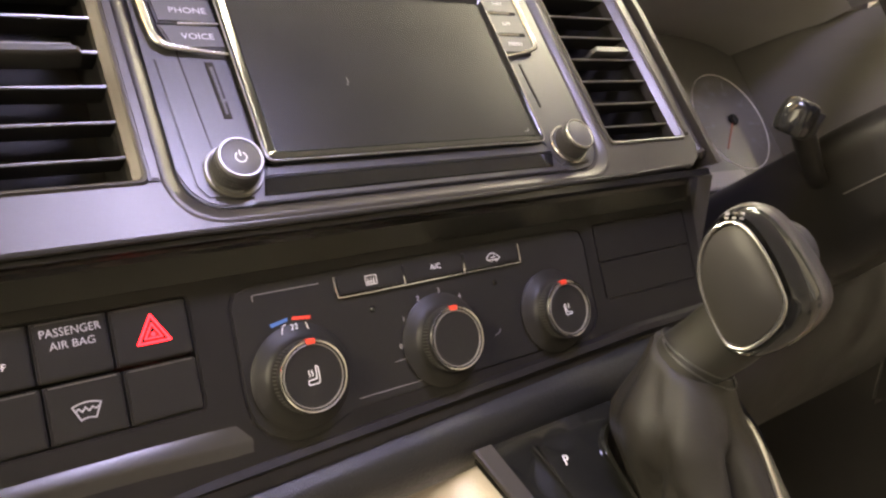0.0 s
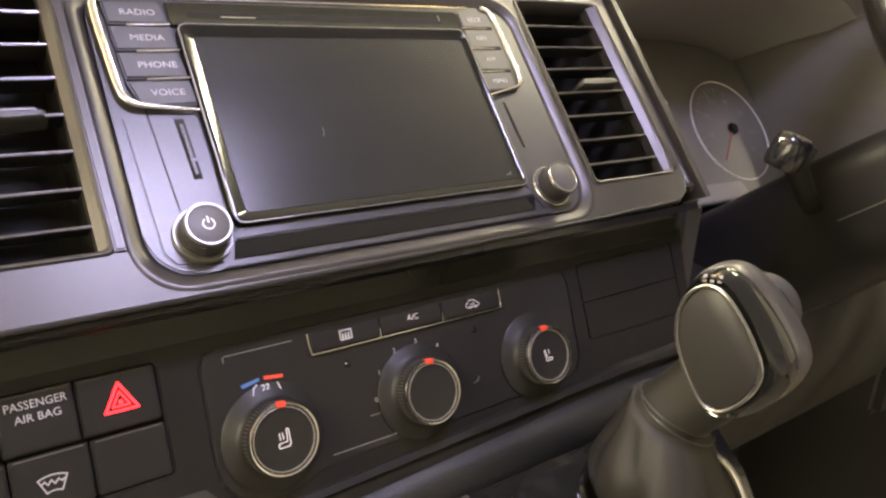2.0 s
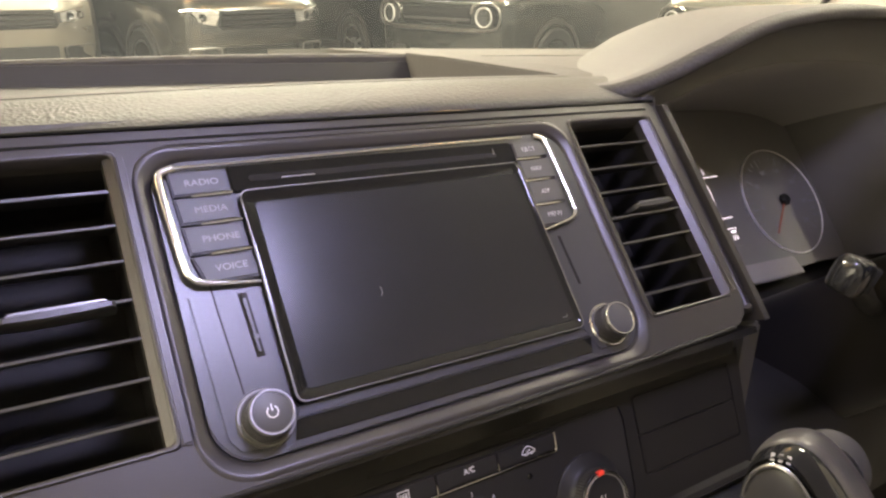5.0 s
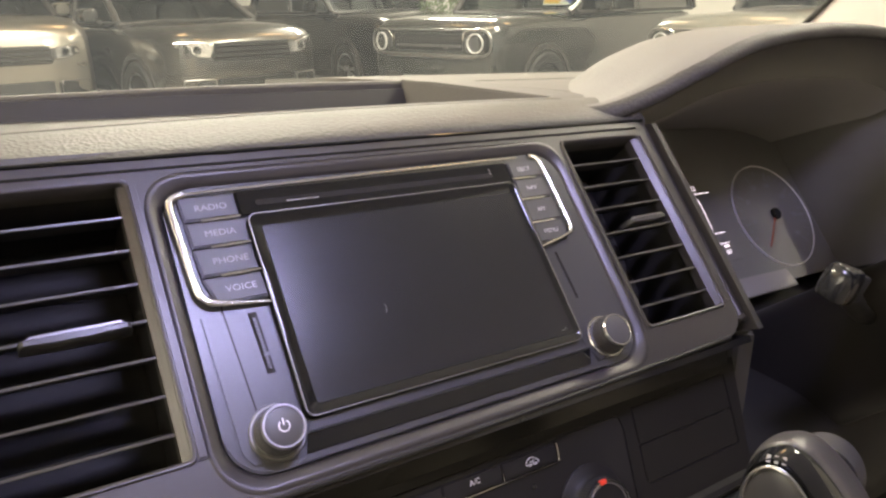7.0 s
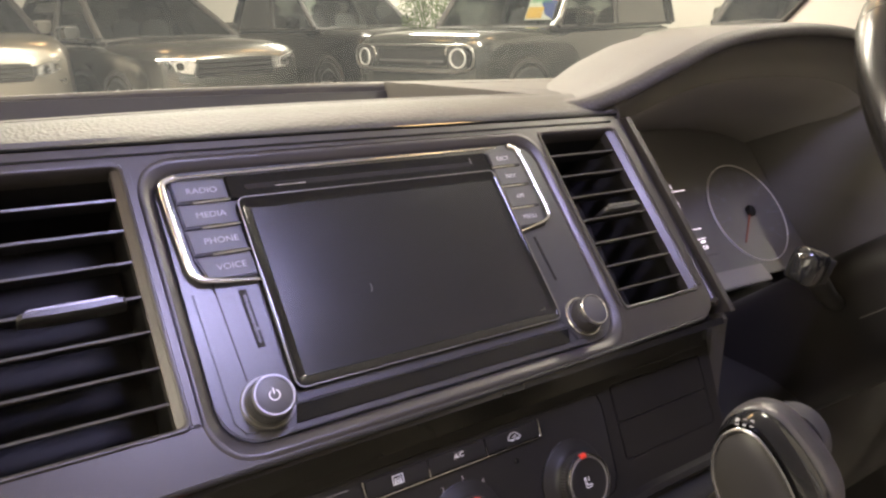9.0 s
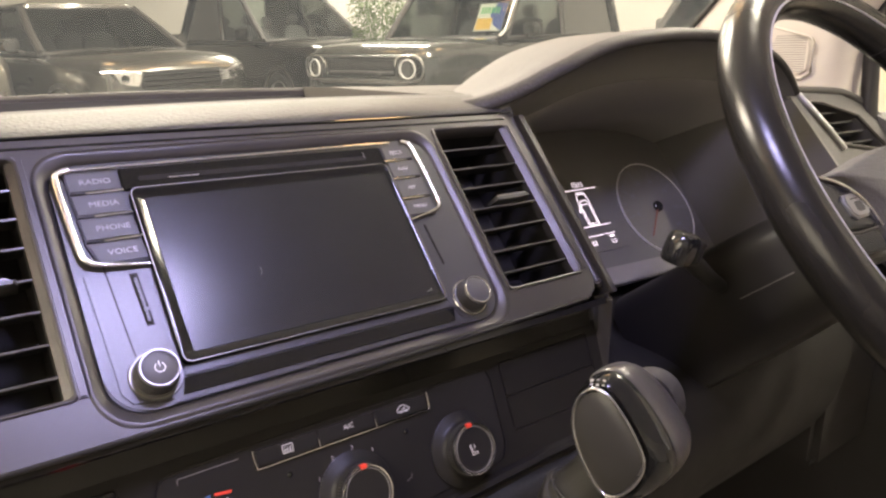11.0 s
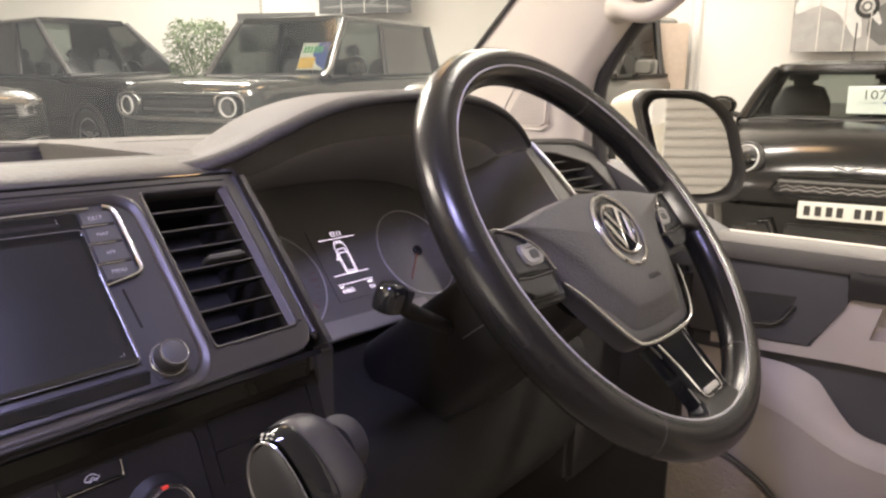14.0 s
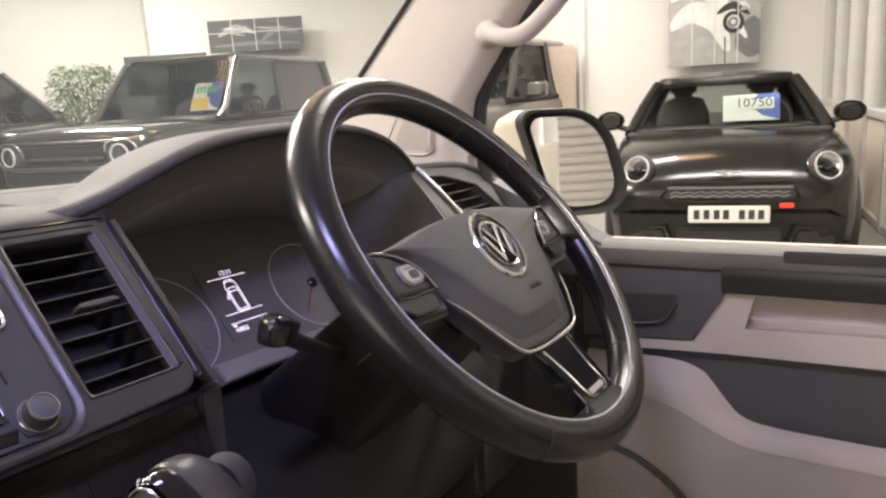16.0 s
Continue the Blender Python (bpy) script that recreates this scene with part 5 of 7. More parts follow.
inner = smooth_path([(40, -178, -13), (120, -177, -13), (195, -178, -13), (232, -188, -12), (248, -203, -11), (266, -225, -9), (289, -246, -7), (326, -253, -5), (406, -256, -4), (560, -259, -4), (760, -265, -4)], 3)
ridge = smooth_path([(40, -196, 6), (110, -197, 8), (160, -201, 9), (205, -211, 9), (228, -221, 9), (252, -238, 9), (282, -254, 9), (326, -263, 9), (406, -266, 9), (560, -270, 9), (760, -276, 9)], 3)
outer_ = smooth_path([(40, -218, 14), (110, -222, 15), (160, -229, 15), (200, -239, 15), (226, -250, 15), (254, -264, 15), (286, -276, 15), (326, -282, 15), (406, -284, 15), (560, -288, 15), (760, -294, 15)], 3)
part("bin_lip", loft([[DOOR @ p for p in inner], [DOOR @ (p.lerp(q, 0.55) + Vector((0, 1.5, 0))) for p, q in zip(inner, ridge)], [DOOR @ p for p in ridge], [DOOR @ (p.lerp(q, 0.5) + Vector((0, 1.5, 1.2))) for p, q in zip(ridge, outer_)], [DOOR @ p for p in outer_]], closed=False), BEIGE, door, "pale beige lip of the door bin", sharp=80)
part("lower_lining", loft([[DOOR @ (p + Vector((0, dv, dw))) for p in outer_] for dv, dw in ((0, 0), (-6, -2.5), (-40, -7), (-120, -12), (-420, -20))], closed=False), BEIGE, door, "beige lower door lining", sharp=80)
part("speaker_ring", tube([DOOR @ Vector((u, v, 15)) for u, v in arc(80, -490, 181, 20, 110, 24)], 0.004, 8), DARK, door)
part("speaker_grille", plate(DOOR, circle(80, -490, 174, 48), 8, 16.5, bevel=2), material("perforated_beige", (0.34, 0.285, 0.245), 0.6, grain=1.0, grain_size=0.006, bump=0.002, kind="cells", mottle=0.08), door, "perforated speaker grille")
part("outer_skin", box(DOOR, -70, -700, -60, 760, -14, -50), PALE, door)
part("frame_front", tube([Vector(p) for p in smooth_path([(0.945, 0.080, 0.05), (0.945, 0.086, 0.10), (0.94, 0.088, 0.17), (0.938, 0.075, 0.21), (0.935, 0.045, 0.252), (0.93, 0.005, 0.30), (0.92, -0.06, 0.37), (0.90, -0.20, 0.50), (0.88, -0.30, 0.57)], 4)], 0.0105, 10), BLACK, door, "black window frame")

# ---- pillar, grab handle, mirror, van shell ----
pillar = thing("windscreen_pillar", "pale beige windscreen pillar trim with a slotted grille", "pillar trim", (0.90, 0.2, 0.10), kind="structure")
sec = []
for z, ya, yb in ((0.085, 0.46, 0.100), (0.105, 0.40, 0.102), (0.15, 0.357, 0.100), (0.20, 0.308, 0.088), (0.24, 0.27, 0.058), (0.29, 0.222, 0.018), (0.34, 0.173, -0.026), (0.45, 0.066, -0.13), (0.58, -0.06, -0.27)):
    sec.append([Vector(p) for p in ((0.93, ya + 0.01, z), (0.893, ya, z), (0.889, ya - 0.03, z), (0.887, ya * 0.6 + yb * 0.4, z), (0.885, ya * 0.35 + yb * 0.65, z), (0.889, yb + 0.028, z), (0.896, yb + 0.012, z), (0.915, yb, z), (0.95, yb, z))])
part("lining", loft(sec, closed=True), PALE, pillar, "pale beige pillar lining", sharp=55)
part("windscreen_edge", tube([Vector((0.89, ya + 0.004, z)) for z, ya in ((0.10, 0.41), (0.15, 0.357), (0.20, 0.308), (0.24, 0.27), (0.29, 0.222), (0.34, 0.173), (0.45, 0.066), (0.58, -0.06))], 0.004, 8), BLACK, pillar)
GR = Matrix(((0, 0, -1, 0.886), (-1, 0, 0, 0), (0, 1, 0, 0), (0, 0, 0, 1))) @ MM
grille = part("grille", plate(GR, [(-223, 125), (-152, 124), (-143, 130), (-142, 160), (-146, 166), (-190, 178), (-196, 178)], -6, 1.2, bevel=1.5), PALE, pillar, "slotted speaker grille")
for k in range(16):
    v = 128 + k * 3.0
    part("grille_slot", box(GR, -218 + 0.62 * (v - 125), v - 0.4, 0.8, -147, v + 0.6, 1.5), material("grille_slot_grey", (0.20, 0.18, 0.17), 0.8) if k == 0 else bpy.data.materials["grille_slot_grey"], grille)
part("grille_frame", tube([GR @ Vector((u, v, 0.8)) for u, v in ((-232, 121), (-150, 119), (-138, 127), (-137, 162), (-143, 171), (-190, 184), (-198, 184))], 0.0018, 6, closed=True), PALE, pillar)
grab = thing("grab_handle", "pale beige moulded grab handle on the windscreen pillar", "grab handle", (0.88, 0.0, 0.27))
gp = smooth_path([(0.888, 0.040, 0.283), (0.868, 0.026, 0.281), (0.856, 0.005, 0.273), (0.852, -0.018, 0.271), (0.852, -0.040, 0.280), (0.850, -0.075, 0.308), (0.845, -0.13, 0.36), (0.84, -0.20, 0.43), (0.86, -0.25, 0.47), (0.885, -0.265, 0.48)], 5)
part("bar", tube(gp, [0.020 - 0.008 * min(1, k / 8) + 0.008 * max(0, (k - 40) / 8) for k in range(len(gp))], 14), PALE, grab, sharp=70)

mirror = thing("door_mirror", "cream-backed door mirror in a black housing", "door mirror", (1.22, 0.08, -0.02))
e1 = Vector((0.771, -0.637, 0)).normalized()
e3 = Vector((-0.637, -0.771, 0)).normalized()
MIR = Matrix((e1, Vector((0, 0, 1)), e3)).transposed().to_4x4()
MIR.translation = Vector((1.22, 0.08, 0.10))
MIR = MIR @ Matrix.Diagonal((0.00112, 0.001, 0.001, 1))
mo = [(u - 0.30 * (v + 17), v) for u, v in rrect(-45, -118, 121, 84, (50, 70, 72, 34), 8)]
cu, cv = 41, -17


def mir(k, w, du=0, dv=0):
    return [MIR @ Vector((cu + (u - cu) * k + du, cv + (v - cv) * k + dv, w)) for u, v in mo]


part("housing", loft([mir(0.88, -18), mir(0.91, -16), mir(0.93, 0), mir(0.98, 2), mir(1.0, -4), mir(1.0, -22)]), BLACK, mirror, "black housing", sharp=60)
part("shell", loft([mir(1.0, -21), mir(0.99, -42, -10), mir(0.90, -72, -26), mir(0.70, -98, -44), mir(0.35, -112, -54)]), material("cream_paint", (0.78, 0.72, 0.60), 0.25, mottle=0.04, mottle_size=0.3, coat=0.5), mirror, "cream painted shell", sharp=60)
MGLASS = material("mirror_glass", (0.80, 0.81, 0.81), 0.03, metal=1.0, mottle=0.02)
part("glass", plate(MIR @ pose(41, -17, -9, 0, 4, 0), [(u - 0.30 * v, v) for u, v in rrect(-69, -84, 64, 85, (42, 58, 60, 28), 7)], -3, 0, bevel=0.6), MGLASS, mirror, "mirror glass")
part("arm", loft([[Vector(p) for p in q] for q in ([(0.985, 0.10, -0.10), (0.985, 0.03, -0.10), (0.985, 0.03, -0.05), (0.985, 0.10, -0.05)], [(1.17, 0.16, -0.06), (1.19, 0.10, -0.06), (1.19, 0.10, -0.01), (1.17, 0.16, -0.01)])]), BLACK, mirror)

shell = thing("van_shell", "plain pale lining and roof of the van", "van body", (0.1, -1.2, -0.70), kind="structure")
part("roof", box(Matrix(), -0.85, -2.6, 0.60, 1.02, -0.02, 0.64), LINING, shell)
part("rear_wall", box(Matrix(), -0.85, -2.64, -0.75, 1.02, -2.6, 0.62), LINING, shell)
part("cab_floor", box(Matrix(), -0.85, -2.6, -0.78, 0.99, 0.75, -0.74), CARPET, shell)
part("kick_panel", box(Matrix(), 0.925, -0.07, -0.75, 0.985, 0.64, -0.06, 0.01), BLACK, shell)
part("pedal_box", box(Matrix(), 0.31, 0.25, -0.75, 0.93, 0.64, -0.30), BLACK, shell)
part("firewall", box(Matrix(), -0.85, 0.62, -0.75, 0.99, 0.66, 0.07), VOID, shell)
part("right_side", box(Matrix(), 0.99, -2.6, -0.75, 1.02, -0.80, 0.06), bpy.data.materials["cream_paint"], shell)
part("left_side", box(Matrix(), -0.85, -2.6, -0.75, -0.82, -0.95, 0.06), LINING, shell)
part("passenger_door", box(Matrix(), -0.85, -0.95, -0.75, -0.82, 0.60, 0.03, 0.01), DOORDARK, shell, "dark lining of the passenger door")
for px_, py_ in ((0.99, -0.90), (0.99, -1.75), (-0.85, -1.05), (-0.85, -1.75)):
    part("side_pillar", box(Matrix(), px_, py_ - 0.06, 0.055, px_ + 0.03, py_ + 0.06, 0.605, 0.008), LINING, shell)
part("left_pillar", loft([[Vector(p) for p in q] for q in ([(-0.72, 0.42, 0.09), (-0.72, 0.30, 0.09), (-0.76, 0.30, 0.09), (-0.76, 0.42, 0.09)], [(-0.68, -0.06, 0.6), (-0.68, -0.18, 0.6), (-0.72, -0.18, 0.6), (-0.72, -0.06, 0.6)])]), PALE, shell)
lampbody = part("courtesy_lamp", plate(Matrix(((1, 0, 0, 0.0975), (0, 1, 0, -0.245), (0, 0, -1, 0.60), (0, 0, 0, 1))) @ MM, rrect(-95, -55, 95, 55, 14, 5), 0, 30, bevel=4), PALE, shell, "overhead lamp console")
part("lamp_lens", plate(Matrix(((1, 0, 0, 0.0975), (0, 1, 0, -0.245), (0, 0, -1, 0.60), (0, 0, 0, 1))) @ MM, rrect(-76, -36, 76, 36, 8, 4), 28, 34), glow("lit_lamp_lens", (0.70, 0.68, 1.0), 12.0), lampbody, "lit bluish lens")
screen_glass = solo("windscreen", turned(loft([[Vector(p) for p in ((-0.70, 0.43, 0.088), (-0.3, 0.58, 0.088), (0.10, 0.62, 0.088), (0.5, 0.58, 0.088), (0.905, 0.43, 0.088))], [Vector(p) for p in ((-0.68, -0.07, 0.60), (-0.3, -0.03, 0.60), (0.10, -0.02, 0.60), (0.5, -0.03, 0.60), (0.885, -0.075, 0.60))]], closed=False), (0, -1, 0)), VEILED, "clear windscreen with a whitish film put in for veiling haze", "windscreen", (0.1, 0.6, 0.09), kind="structure")
screen_glass.visible_shadow = False

# ---- showroom ----
FLOORM = material("polished_grey_floor", (0.23, 0.215, 0.195), 0.22, mottle=0.15, mottle_size=0.7)
WALLM = material("white_painted_wall", (0.58, 0.565, 0.535), 0.8, grain=0.2, grain_size=0.01, mottle=0.04, mottle_size=0.6)
STEEL = material("grey_painted_steel", (0.42, 0.40, 0.38), 0.5, mottle=0.1)
OUTER = [(10.8, 0.28), (9.45, 3.1), (11.5, 7.3), (9.1, 11.3), (9.5, 12.0), (3.0, 17.8), (-9.0, 17.8), (-9.0, -7.5), (2.9, -7.5), (2.9, -1.25)]
solo("floor", plate(Matrix(), [(-10, -9), (14, -9), (14, 19), (-10, 19)], -0.2, 0), FLOORM, "polished grey-beige showroom floor", "floor", kind="structure", van=False)
solo("ceiling", box(Matrix(), -10, -9, CEIL, 14, 19, CEIL + 0.2), WALLM, "white showroom ceiling", "ceiling", kind="structure", van=False)
WALL_NAMES = ("wall_east", "wall_east_return", "wall_north_east", "wall_corner", "wall_north", "wall_far_north", "wall_west", "wall_south", "wall_south_return")
for name, (xa, ya), (xb, yb) in zip(WALL_NAMES, OUTER, OUTER[1:]):
    dx, dy = xb - xa, yb - ya
    l = math.hypot(dx, dy)
    m = Matrix.Translation(((xa + xb) / 2, (ya + yb) / 2, 0)) @ Matrix.Rotation(math.atan2(dy, dx), 4, "Z")
    w = solo(name, box(m, -l / 2 - 0.05, -0.2, 0, l / 2 + 0.05, 0, CEIL), WALLM, "white painted showroom wall", "wall", kind="structure", van=False)
for x, y in STRIPS:
    f = thing("strip_light_fitting", "long white ceiling strip light, lit", "ceiling light", (x, y, CEIL - 0.1), "ceiling strip lights", van=False)
    m = Matrix.Translation((x, y, CEIL)) @ pose(0, 0, 0, 0, 0, 20)
    part("casing", box(m, -0.16, -1.65, -0.06, 0.16, 1.65, 0.02, 0.01), STEEL, f)
    part("diffuser", box(m, -0.12, -1.6, -0.10, 0.12, 1.6, -0.05, 0.01), glow("lit_diffuser", (1.0, 0.88, 0.72), 9.0) if "lit_diffuser" not in bpy.data.materials else bpy.data.materials["lit_diffuser"], f, "lit diffuser")
# smaller warm glowing panels, added out of view to give the cars reflections
for x, y in ((3.2, 3.0), (5.4, 5.2), (3.6, 6.2), (1.4, 6.6), (5.6, 7.6), (7.6, 6.0), (2.2, 9.4), (7.2, 1.4), (-2.4, 3.4), (-1.2, -2.6), (-3.4, 0.4), (0.6, -4.4), (-4.6, -3.6), (-5.6, 2.0)):
    f = thing("reflection_panel", "square warm glowing panel, added out of view for reflections", "ceiling light", (x, y, CEIL - 0.06), "warm ceiling lights", van=False)
    m = Matrix.Translation((x, y, CEIL)) @ pose(0, 0, 0, 0, 0, 20)
    part("casing", box(m, -0.36, -0.36, -0.05, 0.36, 0.36, 0.02, 0.01), STEEL, f)
    part("diffuser", box(m, -0.31, -0.31, -0.065, 0.31, 0.31, -0.04, 0.005), glow("lit_warm_diffuser", (1.0, 0.62, 0.32), 9.0) if "lit_warm_diffuser" not in bpy.data.materials else bpy.data.materials["lit_warm_diffuser"], f, "lit warm diffuser")
# roller door beside the van, seen in the door mirror
roller = thing("roller_door", "pale slatted roller door in the showroom wall", "roller door", (-2.0, -7.4, 0), kind="structure", van=False)
for k in range(30):
    part("roller_slat", loft([[Vector((x, y, z)) for y, z in ((-7.5, k * 0.11), (-7.46, k * 0.11 + 0.02), (-7.45, k * 0.11 + 0.055), (-7.46, k * 0.11 + 0.09), (-7.5, k * 0.11 + 0.108))] for x in (-4.5, 2.6)]), WALLM, roller)

# glazed side of the showroom
glazing = thing("glazed_wall", "showroom window wall with grey steel frames", "window wall", (7.0, -0.6, 0), kind="structure", van=False)
ga, gb = Vector((3.0, -1.22, 0)), Vector((10.8, 0.28, 0))
gdir = (gb - ga).normalized()
gm = Matrix.Translation(ga) @ Matrix.Rotation(math.atan2(gdir.y, gdir.x), 4, "Z")
L = (gb - ga).length
for k in range(9):
    x = L * k / 8
    part("mullion", box(gm, x - 0.035, -0.06, 0, x + 0.035, 0.06, CEIL, 0.006), STEEL, glazing)
for z in (0.04, 0.95, 2.5, 3.6):
    part("transom", box(gm, 0, -0.05, z - 0.035, L, 0.05, z + 0.035, 0.006), STEEL, glazing)
part("panel", box(gm, 0, -0.02, 0.08, L, 0.02, 0.92), material("tan_wall_panel", (0.66, 0.58, 0.49), 0.6, mottle=0.08, mottle_size=0.4), glazing)
glassp = part("window_pane", box(gm, 0, -0.012, 0.98, L, 0.012, CEIL - 0.02), CLEAR, glazing)
glassp.visible_shadow = False
OUTSIDE = glow("evening_outside", (0.50, 0.48, 0.50), 0.55)
solo("backdrop", box(gm, -1, -2.2, 0, L + 2.0, -2.1, CEIL), OUTSIDE, "plain dusk outside the windows", "backdrop", (7, -2.5, 0), kind="structure", van=False)

# ---- parked cars ----
BLACKPAINT = material("black_car_paint", (0.009, 0.0085, 0.008), 0.20, spec=0.3, mottle=0.2, mottle_size=0.5, coat=0.10)
GREENPAINT = material("dark_olive_paint", (0.026, 0.027, 0.025), 0.17, mottle=0.12, mottle_size=0.5, coat=0.8)
SILVERPAINT = material("silver_grey_paint", (0.110, 0.108, 0.104), 0.26, metal=0.9, mottle=0.08, mottle_size=0.5, coat=0.8)
WHITEPAINT = material("pale_champagne_paint", (0.22, 0.205, 0.18), 0.28, metal=0.85, mottle=0.06, mottle_size=0.5, coat=0.8)
GREYPAINT = material("pale_grey_paint", (0.12, 0.118, 0.105), 0.3, metal=0.3, mottle=0.08, mottle_size=0.5, coat=0.7)
RUBBER = material("tyre_rubber", (0.016, 0.016, 0.016), 0.75, grain=0.4, grain_size=0.01, mottle=0.2)
ALLOY = material("dark_alloy", (0.28, 0.28, 0.28), 0.3, metal=0.9, mottle=0.1)
LAMPGLASS = material("dark_headlamp_bowl", (0.05, 0.05, 0.052), 0.42, metal=0.3, mottle=0.25, mottle_size=0.04)
LAMPSILVER = material("bright_headlamp", (0.45, 0.45, 0.46), 0.18, metal=0.8, mottle=0.5, mottle_size=0.05)
WHITERING = material("white_lamp_ring", (0.42, 0.42, 0.42), 0.2, mottle=0.03)
PRIVACY = material("dark_privacy_glass", (0.012, 0.013, 0.013), 0.06, mottle=0.1)
TINTED = pane("tinted_car_glass", (0.24, 0.26, 0.25), 0.12)
PALEGLASS = pane("pale_car_glass", (0.58, 0.62, 0.60), 0.12)
MESH = material("black_grille_mesh", (0.010, 0.010, 0.010), 0.35, grain=0.7, grain_size=0.008, bump=0.003, kind="cells", mottle=0.3)
SEATM = material("black_car_seat", (0.02, 0.02, 0.02), 0.7, mottle=0.2)
CARD = material("white_card", (0.56, 0.58, 0.54), 0.6, mottle=0.04)
CARDBLUE = material("blue_card_print", (0.05, 0.09, 0.30), 0.6)
CARDGREEN = material("green_card_print", (0.10, 0.36, 0.16), 0.6)
PLATEM = material("white_number_plate", (0.60, 0.60, 0.56), 0.45, mottle=0.04)


def car_section(y, hw, zb, zs, zt, crown):
    h = [(0.0, zb), (hw * 0.86, zb), (hw * 0.975, zb + 0.07), (hw, zb + 0.22), (hw, (zb + zs) / 2 + 0.05), (hw * 0.985, zs - 0.06), (hw * 0.955, zs), (hw * 0.88, zt - 0.012), (hw * 0.72, zt + crown * 0.35), (hw * 0.40, zt + crown * 0.8), (0.0, zt + crown)]
    return [Vector((x, y, z)) for x, z in h] + [Vector((-x, y, z)) for x, z in reversed(h[1:-1])]


def wheel_at(parent, x, y, r, wid):
    s = 1 if x > 0 else -1
    m = pose(x, y, r, 0, 90 * s, 0)
    w = part("wheel", lathe(m, [(r * 0.6, -wid), (r * 0.93, -wid), (r, -wid * 0.7), (r, wid * 0.05), (r * 0.93, wid * 0.2), (r * 0.7, wid * 0.16), (r * 0.66, 0)], 40), RUBBER, parent, "black tyre")
    bm = lathe(m, [(0.02, wid * 0.02), (r * 0.14, wid * 0.05), (r * 0.16, -wid * 0.05), (0.02, -wid * 0.3)], 20)
    for k in range(10):
        box(m @ Matrix.Rotation(2 * math.pi * k / 10, 4, "Z"), r * 0.10, -r * 0.045, -wid * 0.12, r * 0.66, r * 0.045, wid * 0.03, r * 0.01, bm=bm)
    lathe(m, [(r * 0.62, -wid * 0.6), (r * 0.69, -wid * 0.2), (r * 0.69, wid * 0.1), (r * 0.63, wid * 0.08)], 40, bm=bm)
    part("rim", bm, ALLOY, w, "dark alloy rim")
    # near-black disc in place of the shade behind the spokes
    part("brake_shade", lathe(m, [(0.02, -wid * 0.5), (r * 0.66, -wid * 0.5), (r * 0.66, -wid * 0.45), (0.02, -wid * 0.45)], 24), VOID, w)


def car(name, label, place, heading, paint, sections, base, top, lamp_style, wheel_r=0.36, group=""):
    """A parked car. Its own axes: x across, y back from the nose, z up. base and top: the glasshouse as y front, y back, half width, z."""
    c = thing(name, label, "car", (0, 0, 0), group, van=False)
    hw = max(s[1] for s in sections)
    sight = PALEGLASS if paint in (GREENPAINT, BLACKPAINT) else TINTED
    length = sections[-1][0]
    body = part("body", loft([car_section(*s) for s in sections]), paint, c, sharp=35)
    (y0, y1, bw, bz), (t0, t1, tw, tz) = base, top
    # roof, pillars, glass
    mid = [(t0 - 0.03, tw * 0.98, tz - 0.05), (t0 + 0.02, tw, tz - 0.01)]
    rings = []
    for k, z in ((1.0, tz - 0.06), (1.0, tz - 0.02), (0.93, tz + 0.025), (0.6, tz + 0.05), (0.1, tz + 0.055)):
        cy = (t0 + t1) / 2
        rings.append([Vector((u * k, cy + (v - cy) * (0.9 + 0.1 * k) * (1 if k > 0.7 else k + 0.2), z)) for u, v in rrect(-tw, t0, tw, t1, min(0.12, tw * 0.2), 4)])
    part("roof", loft(rings), paint, c, sharp=45)
    corner = {}
    for s in (-1, 1):
        corner[s] = [Vector((s * bw, y0, bz)), Vector((s * tw * 0.97, t0 + 0.02, tz - 0.03)), Vector((s * tw * 0.97, t1 - 0.02, tz - 0.03)), Vector((s * bw, y1, bz))]
        a, b, d, e = corner[s]
        part("pillar", tube([a, a.lerp(b, 0.5) + Vector((s * 0.012, 0, 0)), b], 0.045, 8), BLACK if lamp_style != "round" else paint, c)
        part("pillar", tube([d, e], 0.07, 8), paint, c)
        f, g = a.lerp(e, 0.46), b.lerp(d, 0.40)
        part("pillar", tube([f, g], 0.045, 8), BLACK, c)
        part("window_sill", tube([a, e], 0.022, 8), BLACK, c)
        for p, q, r_, t_, tint in ((a, f, g, b, TINTED), (f, e, d, g, paint if lamp_style == "block" else PRIVACY)):
            gl_ = part("side_window", turned(loft([[p, q], [t_, r_]], closed=False), (s, 0, 0)), tint, c)
            gl_.visible_shadow = False
        mm = part("wing_mirror", loft([[Vector((s * (hw + 0.10) + du * 0.12, y0 + 0.42 + w, bz + 0.10 + dv * 0.085)) for du, dv in rrect(-1, -1, 1, 1, 0.95 if lamp_style == "round" else 0.5, 5)] for w in (0.0, 0.05)] + [[Vector((s * (hw + 0.09) + du * 0.08, y0 + 0.36, bz + 0.10 + dv * 0.06)) for du, dv in rrect(-1, -1, 1, 1, 0.95 if lamp_style == "round" else 0.5, 5)]]), paint if lamp_style != "round" else PIANO, c, "wing mirror")
        part("mirror_stem", tube([Vector((s * bw, y0 + 0.44, bz + 0.0)), Vector((s * (hw + 0.08), y0 + 0.44, bz + 0.06))], 0.025, 8), BLACK, mm)
        part("sill_trim", box(Matrix(), s * hw * 0.99 - 0.012, 0.9, sections[2][2] - 0.02, s * hw * 0.99 + 0.012, length - 0.8, sections[2][2] + 0.10, 0.008), BLACK, c)
